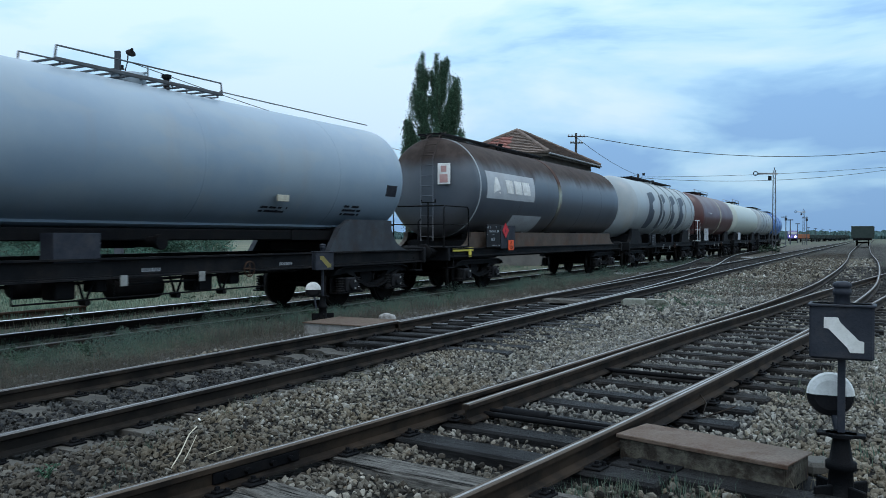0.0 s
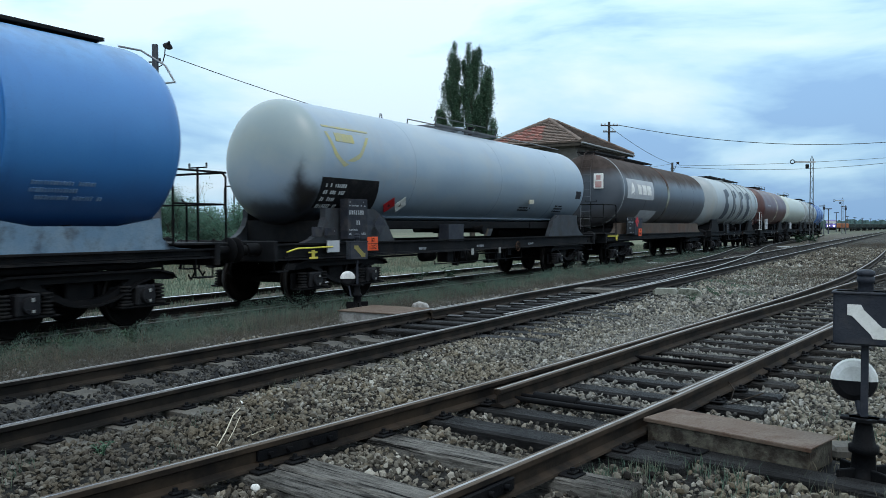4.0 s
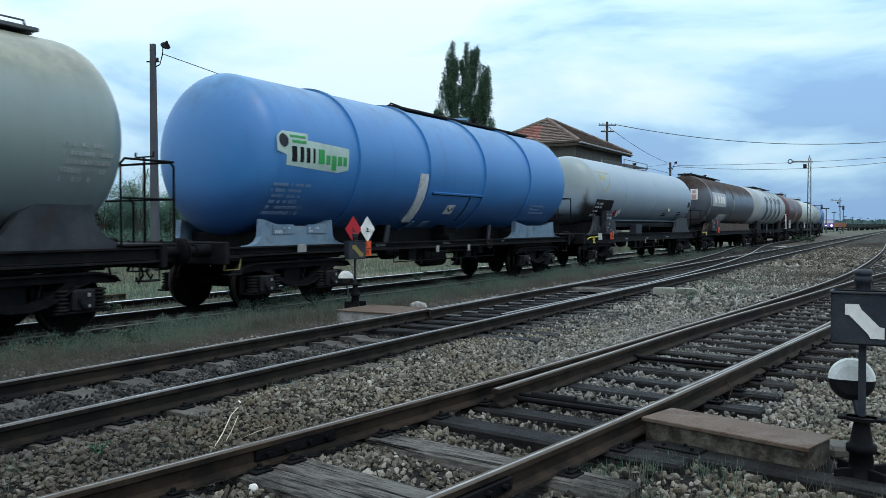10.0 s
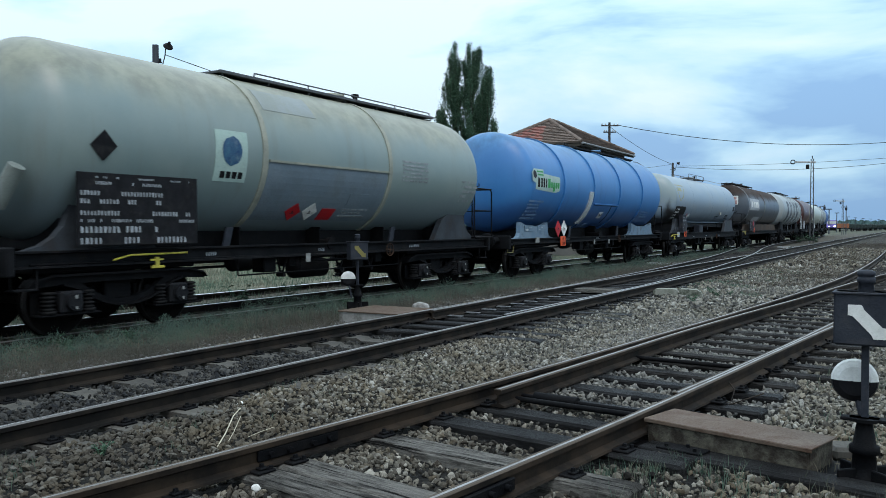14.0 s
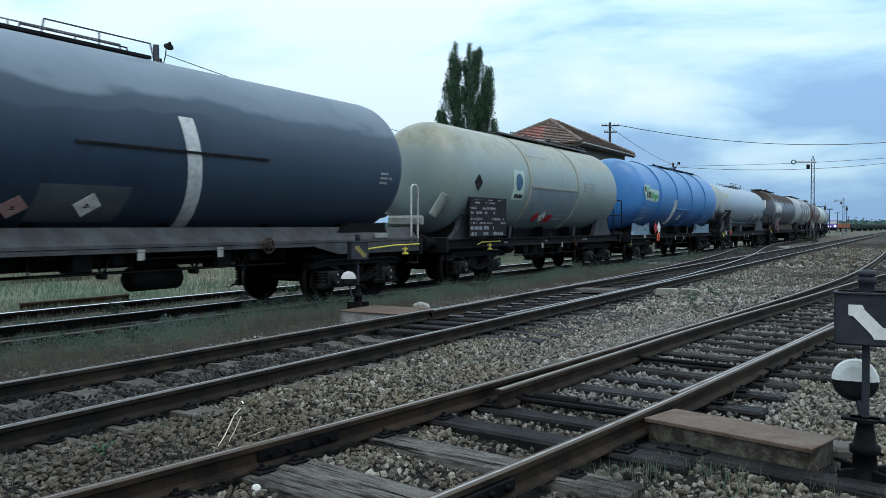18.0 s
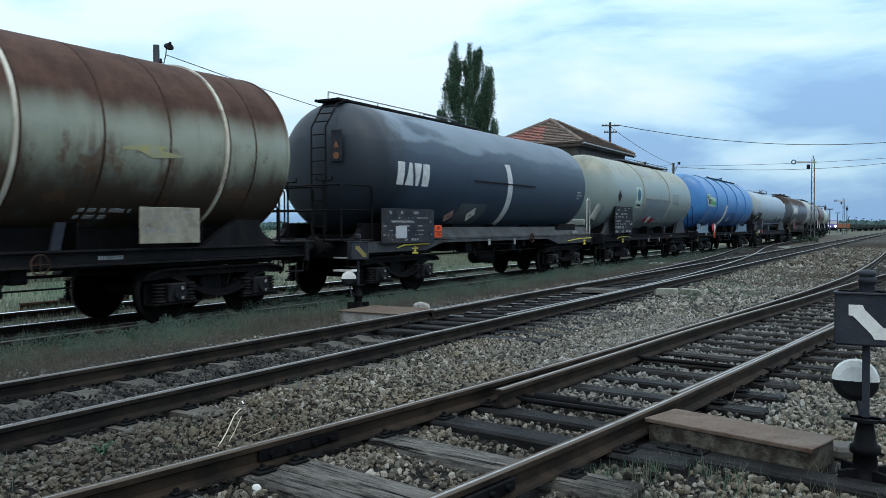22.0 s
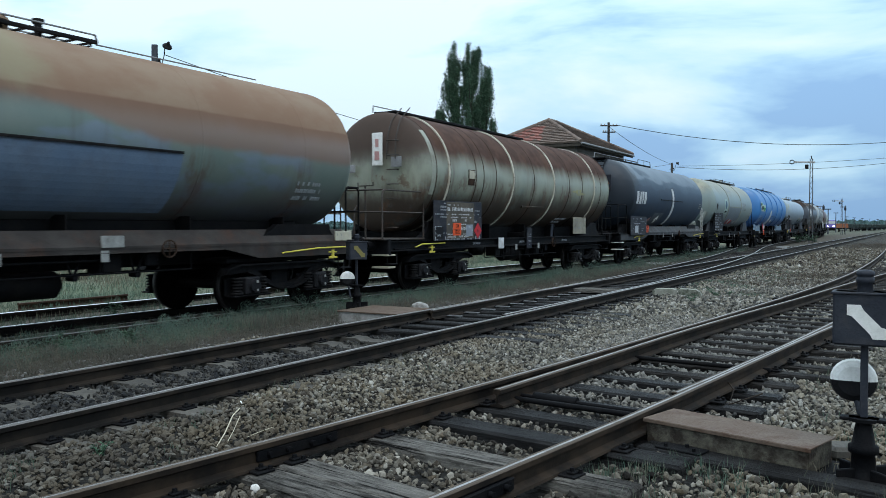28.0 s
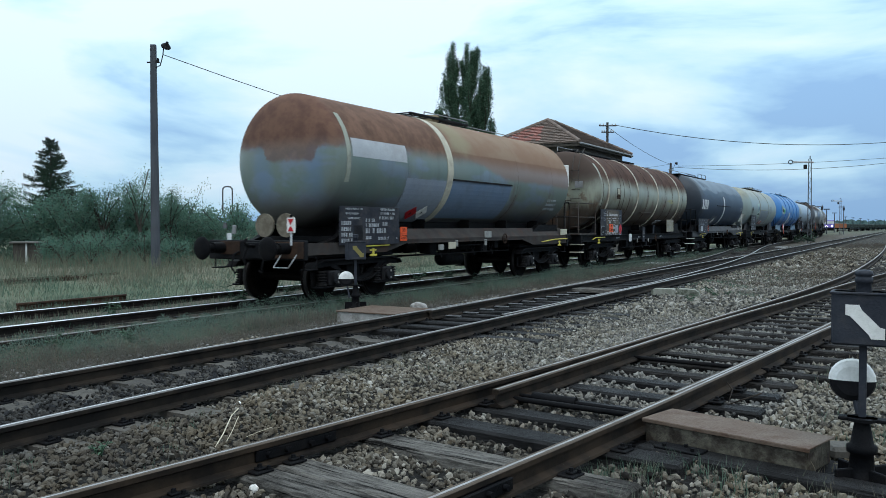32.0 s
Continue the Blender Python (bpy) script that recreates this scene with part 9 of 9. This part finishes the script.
def blades(name, label, x, y, h, width, mat, seed, lean=0.45):
    """Grass blades at the given places, joined."""
    rng = np.random.RandomState(seed)
    n = len(x)
    z = ground_z(x, y) - 0.02
    a = rng.uniform(0, 6.28, n)
    d = rng.uniform(0, 6.28, n)
    k = lean * h * rng.uniform(0.2, 1.2, n)
    wx, wy = np.cos(a) * width * 0.5, np.sin(a) * width * 0.5
    mx, my = x + np.cos(d) * k * 0.4, y + np.sin(d) * k * 0.4
    v = np.stack([np.stack([x - wx, y - wy, z], 1), np.stack([x + wx, y + wy, z], 1),
                  np.stack([mx + wx * 0.8, my + wy * 0.8, z + h * 0.6], 1), np.stack([mx - wx * 0.8, my - wy * 0.8, z + h * 0.6], 1),
                  np.stack([x + np.cos(d) * k, y + np.sin(d) * k, z + h], 1)], 1).reshape(-1, 3)
    f = (np.array([[0, 1, 2], [0, 2, 3], [3, 2, 4]])[None] + 5 * np.arange(n)[:, None, None]).reshape(-1, 3)
    ob = new(name, mesh_np(name, v, f, mat))
    return tagged(ob, label, "grass", kind="stuff")


def clumps(n, x0, x1, y0, y1, seed, near=0.0, spread=0.18, per=14):
    """Places in tufts; near > 0 puts more of them close to the camera."""
    rng = np.random.RandomState(seed)
    m = max(1, n // per)
    cy = y0 + (y1 - y0) * rng.uniform(0, 1, m) ** (1 + near)
    cx = rng.uniform(x0, x1, m)
    i = rng.randint(0, m, n)
    return cx[i] + rng.normal(size=n) * spread, cy[i] + rng.normal(size=n) * spread, rng


def leafy_growth(name, label, x, y, top, size, mat, seed):
    """Low weeds: fine upright stems and many tiny leaves between the ground and each plant's height."""
    rng = np.random.RandomState(seed)
    n = len(x)
    z = ground_z(x, y) + top * rng.beta(1.2, 1.25, n)
    up = np.stack([rng.normal(size=n) * 0.35, rng.normal(size=n) * 0.35, np.ones(n)], 1)
    up /= np.linalg.norm(up, axis=1)[:, None]
    a = rng.uniform(0, 6.28, n)
    side = np.stack([np.cos(a), np.sin(a), np.zeros(n)], 1)
    s = (size * rng.uniform(0.5, 1.6, n))[:, None]
    c = np.stack([x, y, z], 1)
    v = np.stack([c - up * s, c + side * s * 0.3, c + up * s * 1.3, c - side * s * 0.3], 1).reshape(-1, 3)
    ob = new(name, mesh_np(name, v, np.arange(4 * n).reshape(n, 4), mat))
    return tagged(ob, label, "weeds", kind="stuff")


def strip_height(x, y):
    """The weeds stand highest beside the train track and thin out towards the middle track."""
    h = np.interp(x, [-9.95, -9.6, -9.1, -8.6, -8.1, -7.8], [0.30, 0.36, 0.23, 0.10, 0.05, 0.02])
    return h * (0.45 + 0.75 * (0.5 + 0.5 * np.sin(y * 2.3 + 2 * np.sin(x * 3.1 + y * 0.7))) * (0.5 + 0.5 * np.sin(y * 0.83 + x * 4.0)) + 0.35 * np.sin(y * 7.1 + x * 5.0) ** 2)


x, y, r = clumps(230000, -10.0, -7.85, 3.5, 24, 101, 0.7, 0.07, 40)
keep = (x < -7.72) & (x > -10.02)
x, y = x[keep], y[keep]
leafy_growth("weeds_between_tracks", "mixed green, brown and dry weeds beside the train track", x, y, strip_height(x, y), 0.010, WEED_MIX, 102)
x, y, r = clumps(70000, -9.9, -7.9, 23, 55, 131, 0.5, 0.14, 60)
leafy_growth("farther_weeds", "mixed weeds farther along the train track", x, y, strip_height(x, y) * 1.2, 0.017, WEED_MIX, 132)
x, y, r = clumps(60000, -9.95, -8.9, 3.5, 26, 121, 0.6, 0.13, 420)
leafy_growth("teal_weed_tufts", "bushy blue-green weed tufts beside the train track", x, y, r.uniform(0.09, 0.2, len(x)), 0.010, GRASS_TEAL, 122)
x, y, r = clumps(5000, -9.9, -8.3, 3.5, 30, 123, 0.6, 0.05, 9)
blades("dry_stems", "thin dry stems standing among the weeds", x, y, r.uniform(0.08, 0.26, len(x)), 0.0035, STRAW_STEM, 124, 0.5)
x, y, r = clumps(9000, -9.75, -8.75, 9.5, 28, 125, 0.5, 0.06, 22)
blades("tall_weed_stems", "dark upright weed stems beside the train track", x, y, r.uniform(0.12, 0.34, len(x)), 0.006, WEED_MIX, 126, 0.35)
x, y, r = clumps(14000, -11.4, -10.1, 2.5, 45, 103, 1.0, 0.12)
blades("weeds_in_train_track", "low weeds growing between the rails", x, y, r.uniform(0.04, 0.15, len(x)), 0.006, GRASS_MIX, 104)
x, y, r = clumps(50000, -19, -11.8, 3, 70, 105, 0.8, 0.25)
blades("verge_grass", "patchy green and straw-coloured verge grass", x, y, r.uniform(0.04, 0.19, len(x)), 0.010, VERGE_MIX, 106)
x, y, r = clumps(90000, -48, -18.5, 4, 75, 107, 0.2, 0.5, 30)
blades("dry_meadow", "tall straw-coloured meadow grass", x, y, r.uniform(0.08, 0.36, len(x)), 0.016, DRY_MIX, 108, 0.75)
x, y, r = clumps(8500, -40, -22, 18, 60, 117, 0.2, 0.5, 30)
blades("tall_stalks", "tall dry stalks standing in the meadow", x, y, r.uniform(0.35, 1.05, len(x)), 0.014, STALK_MIX, 118, 0.4)
x, y, r = clumps(3600, -0.7, 2.2, 5.4, 13, 109, 0.3, 0.12)
blades("weeds_by_indicator", "green weeds round the points lantern", x, y, r.uniform(0.04, 0.16, len(x)), 0.007, GRASS_MIX, 110)
x, y, r = clumps(1500, -1.9, 0.7, 4.2, 5.25, 115, 0, 0.07, 40)
blades("front_weeds", "small weeds in front of the points box", x, y, r.uniform(0.04, 0.15, len(x)), 0.005, VERGE_MIX, 116)
x, y, r = clumps(24000, -4.4, -1.9, 22, 75, 111, 0.3, 0.3, 260)
leafy_growth("dry_strip", "dry reddish-brown weeds in the strip between the tracks", x, y, r.uniform(0.05, 0.32, len(x)) * np.interp(y, [22, 34], [0.3, 1]), 0.02, BROWN_WEED, 112)
x, y, r = clumps(9000, -4.9, -3.2, 18, 30, 133, 0.2, 0.16, 300)
leafy_growth("green_ballast_weeds", "low green weeds creeping over the ballast", x, y, r.uniform(0.02, 0.09, len(x)), 0.013, GRASS_TEAL, 134)
x, y, r = clumps(2500, 0.5, 6, 12, 60, 113, 0.4, 0.3)
blades("right_verge", "rough green verge beyond the near track", x, y, r.uniform(0.06, 0.25, len(x)), 0.02, GRASS_MIX, 114)
x, y, r = clumps(900, -5.3, -4.0, 2.5, 9, 119, 0.2, 0.05, 30)
blades("ballast_weeds", "thin grass tufts in the ballast", x, y, r.uniform(0.03, 0.12, len(x)), 0.004, GRASS_MIX, 120)


def weed(x, y, h, seed, leaves=26):
    """A broad-leaved weed: a few stems with narrow pointed leaves."""
    rng = np.random.RandomState(seed)
    ob = thing("weed_plant", "leafy green weed growing beside the rails", "plant", "trackside weeds", at=pose(x, y, float(ground_z(x, y)) - 0.02))
    stems, g = Geo(), Geo()
    for k in range(5):
        a, ln = rng.uniform(0, 6.28), h * rng.uniform(0.6, 1.0)
        tip = Vector((math.cos(a) * ln * 0.5, math.sin(a) * ln * 0.5, ln))
        stems.tube([(0, 0, 0), tip * 0.5 + Vector((0, 0, 0.1 * ln)), tip], 0.005, 5)
        for j in range(leaves // 5):
            base = tip * rng.uniform(0.25, 1.0)
            b = rng.uniform(0, 6.28)
            d = Vector((math.cos(b), math.sin(b), rng.uniform(-0.1, 0.7))).normalized()
            s = d.cross(Vector((0, 0, 1))).normalized() * h * 0.07
            ll = h * rng.uniform(0.25, 0.45)
            m = base + d * ll * 0.5
            g.add([base, m + s, base + d * ll - Vector((0, 0, ll * 0.25)), m - s], [(0, 1, 2, 3)])
    part("stem", stems, WEED_LEAF, ob)
    tagged(part("leaves", g, WEED_LEAF, ob), kind="stuff")


for k, (x, y, h) in enumerate(((-12.3, 19.8, 0.42), (-12.1, 21.2, 0.5), (-12.2, 9.4, 0.4), (-11.95, 12.2, 0.45), (-9.55, 6.6, 0.3), (-9.4, 6.0, 0.26), (-9.5, 7.6, 0.3), (-9.3, 9.3, 0.24), (-9.45, 12.6, 0.3), (-9.5, 15.0, 0.28), (-9.4, 18.0, 0.3), (-12.6, 14.6, 0.4), (-3.9, 16.6, 0.22), (-4.1, 19.2, 0.2), (-3.75, 18.1, 0.2), (-3.6, 18.7, 0.17), (-9.5, 82.0, 1.0), (-8.7, 83.5, 1.1), (-9.3, 84.2, 0.9), (-8.2, 81.5, 0.8), (0.5, 7.6, 0.32), (0.9, 8.3, 0.4), (0.75, 9.2, 0.36), (-4.6, 3.45, 0.12))):
    weed(x, y, h, 400 + k, 40)


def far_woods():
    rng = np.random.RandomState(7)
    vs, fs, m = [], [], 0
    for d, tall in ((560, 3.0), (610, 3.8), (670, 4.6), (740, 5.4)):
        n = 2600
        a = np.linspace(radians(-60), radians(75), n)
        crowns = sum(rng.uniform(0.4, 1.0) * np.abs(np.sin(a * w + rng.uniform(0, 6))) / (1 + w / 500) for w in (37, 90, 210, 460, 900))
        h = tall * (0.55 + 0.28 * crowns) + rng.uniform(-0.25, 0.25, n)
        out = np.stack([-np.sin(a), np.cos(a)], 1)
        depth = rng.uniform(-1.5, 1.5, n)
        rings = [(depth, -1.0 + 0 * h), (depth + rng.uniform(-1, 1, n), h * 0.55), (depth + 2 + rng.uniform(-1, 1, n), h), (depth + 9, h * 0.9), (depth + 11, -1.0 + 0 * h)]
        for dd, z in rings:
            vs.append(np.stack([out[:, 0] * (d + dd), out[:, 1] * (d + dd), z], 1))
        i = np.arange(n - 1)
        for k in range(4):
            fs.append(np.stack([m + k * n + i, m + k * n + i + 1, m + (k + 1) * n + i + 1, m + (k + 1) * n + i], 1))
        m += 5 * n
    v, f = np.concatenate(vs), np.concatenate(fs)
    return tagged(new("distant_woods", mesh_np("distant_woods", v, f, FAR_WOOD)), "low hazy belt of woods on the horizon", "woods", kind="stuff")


far_woods()


# ---- ballast ----
def on_sleeper(x, y, grow=0.02):
    hit = np.zeros(len(x), bool)
    for sx, sy, turn, hl, hw in SLEEPERS:
        if sx < -8.5:
            continue
        c, s = math.cos(radians(turn)), math.sin(radians(turn))
        dx, dy = x - sx, y - sy
        hit |= (np.abs(dx * c + dy * s) < hl + grow) & (np.abs(-dx * s + dy * c) < hw + grow)
    return hit


_ico_v = []
_p = (1 + 5**0.5) / 2
for a, b in ((-1, _p), (1, _p), (-1, -_p), (1, -_p)):
    _ico_v += [(a, b, 0), (0, a, b), (b, 0, a)]
ICO_V = np.array(_ico_v) / np.linalg.norm(_ico_v[0])
_bm = bmesh.new()
for p in ICO_V:
    _bm.verts.new(p)
bmesh.ops.convex_hull(_bm, input=list(_bm.verts))
_bm.verts.index_update()
ICO_F = np.array([[v.index for v in f.verts] for f in _bm.faces])
ICO_V = np.array([v.co[:] for v in _bm.verts])
_bm.free()


OCT_V = np.array([(1, 0, 0), (-1, 0, 0), (0, 1, 0), (0, -1, 0), (0, 0, 1), (0, 0, -1)], float)
OCT_F = np.array([(0, 2, 4), (2, 1, 4), (1, 3, 4), (3, 0, 4), (2, 0, 5), (1, 2, 5), (3, 1, 5), (0, 3, 5)])


def stones(name, label, x, y, r, seed, sink=0.25, lift=0.0, mat=None, far=False):
    rng = np.random.RandomState(seed)
    n = len(x)
    base, faces = (OCT_V * 1.15, OCT_F) if far else (ICO_V, ICO_F)
    m = len(base)
    shape = base[None] * rng.uniform(0.6, 1.3, (n, m, 1))
    shape = shape * rng.uniform(0.5, 1.45, (n, 1, 3))
    q = rng.normal(size=(n, 4))
    q /= np.linalg.norm(q, axis=1)[:, None]
    w, a, b, c = q.T
    R = np.stack([1 - 2 * (b * b + c * c), 2 * (a * b - c * w), 2 * (a * c + b * w), 2 * (a * b + c * w), 1 - 2 * (a * a + c * c), 2 * (b * c - a * w), 2 * (a * c - b * w), 2 * (b * c + a * w), 1 - 2 * (a * a + b * b)], 1).reshape(n, 3, 3)
    v = np.einsum("nij,nkj->nki", R, shape) * r[:, None, None]
    z = ground_z(x, y) + r * (0.6 - sink) + rng.uniform(-0.022, 0.022, n) + lift
    v = v + np.stack([x, y, z], 1)[:, None, :]
    f = (faces[None] + m * np.arange(n)[:, None, None]).reshape(-1, 3)
    return tagged(new(name, mesh_np(name, v.reshape(-1, 3), f, mat or STONE_MIX)), label, "ballast", kind="stuff")


def scatter(area, density, seed, rmin, rmax):
    rng = np.random.RandomState(seed)
    x0, x1, y0, y1 = area
    n = int((x1 - x0) * (y1 - y0) * density)
    x, y = rng.uniform(x0, x1, n), rng.uniform(y0, y1, n)
    r = rmin + (rmax - rmin) * rng.beta(1.6, 2.6, n)
    left = np.array([near_left(v) for v in np.linspace(-4, 110, 400)])
    xl = np.interp(y, np.linspace(-4, 110, 400), left)
    bad = on_sleeper(x, y, 0.012)
    # stones lie over the outer ends and parts of the concrete sleepers, and are missing in the oily turnout
    d2 = np.abs(x - X2)
    u = rng.uniform(size=n)
    bad &= ~((y < 9.5) & (((d2 > 0.85) & (d2 < 2) & (u < 0.985)) | ((d2 < 0.66) & (u < 0.6))))
    bad |= (d2 < 1.35) & (y > 9.4) & (y < 23) & (u < 0.72)
    for rx in (X2 - 0.752, X2 + 0.752):
        bad |= np.abs(x - rx) < 0.075
    for off in (0.0, 1.51):
        bad |= np.abs(x - xl - off) < 0.075
    bad |= (np.abs(x + 1.06) < 0.62) & (np.abs(y - 5.72) < 0.33)
    bad |= (np.abs(x + 7.58) < 0.62) & (np.abs(y - 11.15) < 0.52)
    # fewer stones lie under the switch blades
    bad |= (y > 5.8) & (y < 7.2) & (x > xl) & (x < xl + 1.5) & (rng.uniform(size=n) < 0.25)
    # the stones thin out towards the verge
    bad |= rng.uniform(size=n) < (x - 0.4) / 0.55 * (1 if x1 < 1 else 0.3)
    k = ~bad
    return x[k], y[k], r[k]


for name, label, area, dens, r0, r1, seed, mat in (
        ("ballast_between_tracks", "loose brown-grey ballast stones between the tracks", (-5.4, -3.0, 1.4, 14), 950, 0.011, 0.029, 201, None),
        ("ballast_middle_track", "ballast stones round the middle track", (-7.9, -5.4, 2.4, 14), 720, 0.012, 0.031, 202, None),
        ("ballast_near_track", "grimy ballast stones in the near track", (-3.6, -1.0, 2.0, 14), 700, 0.012, 0.03, 203, STONE_DARK),
        ("ballast_beside_points", "brown-grey stones beside the near points", (-1.0, 0.9, 2.0, 14), 750, 0.012, 0.032, 206, None),
        ("verge_stones", "pale gravel among the weeds beside the train track", (-9.9, -7.9, 10, 40), 130, 0.014, 0.036, 207, STONE_VERGE),
        ("rail_side_stones", "small pale stones beside the middle rail", (-8.6, -7.9, 3.5, 10), 110, 0.010, 0.026, 209, STONE_VERGE),
        ("ballast_beside_track", "loose stones on the ground beside the near track", (-5.4, 2.4, -5, 2.0), 260, 0.014, 0.034, 208, None),
        ("ballast_farther", "ballast stones farther along the tracks", (-8.0, 0.9, 14, 32), 190, 0.026, 0.048, 204, None),
        ("ballast_distant", "ballast stones far along the tracks", (-8.0, 0.0, 32, 62), 45, 0.045, 0.075, 205, None)):
    x, y, r = scatter(area, dens, seed, r0, r1)
    if seed in (204, 205, 207, 208):
        stones(name, label, x, y, r, seed, mat=mat, far=True)
        continue
    ahead = y > 8
    stones(name, label, x[~ahead], y[~ahead], r[~ahead], seed, mat=mat)
    if ahead.any():
        stones(name + "_ahead", label + " ahead", x[ahead], y[ahead], r[ahead], seed + 50, mat=mat, far=True)
# ---- motion ----
TRAIN = ((0, -85.02), (1, -82.65), (2, -80.28), (3, -77.88), (4, -75.43), (5.5, -71.68), (7, -67.89), (8.5, -64.09), (10, -60.23), (12, -55.03), (14, -49.81), (16, -44.51), (18, -39.15), (20, -33.75), (22, -28.24), (24, -22.65), (26, -17.08), (28, -11.42), (30, -5.74), (31, -2.87), (32, 0.00))
_travel = smooth_line([(a, b) for a, b in TRAIN])


def motions():
    for wg in WAGONS:
        wg.settle()
        rows = []
        for k in range(0, 33):
            s = wg.u * SIZE + _travel(k)
            (xa, ya, _), (xb, yb, _) = train_path(s + 2.6), train_path(s + wg.L * SIZE - 2.6)
            d = Vector((xb - xa, yb - ya)).normalized()
            rows.append((k, pose(xa - d.x * 2.6, ya - d.y * 2.6, Z1, 0, 0, math.degrees(math.atan2(-d.x, d.y)))))
        walk(wg.ob, rows)
        near = wg.u < 150
        for wheel in wg.wheels:
            base = wheel.matrix_basis.translation.copy()
            n = 160 if near else 0
            if n:
                walk(wheel, [(32 * k / n, pose(base.x, base.y, base.z, -math.degrees((_travel(32 * k / n) + 85.02) / 0.46))) for k in range(n + 1)])


motions()
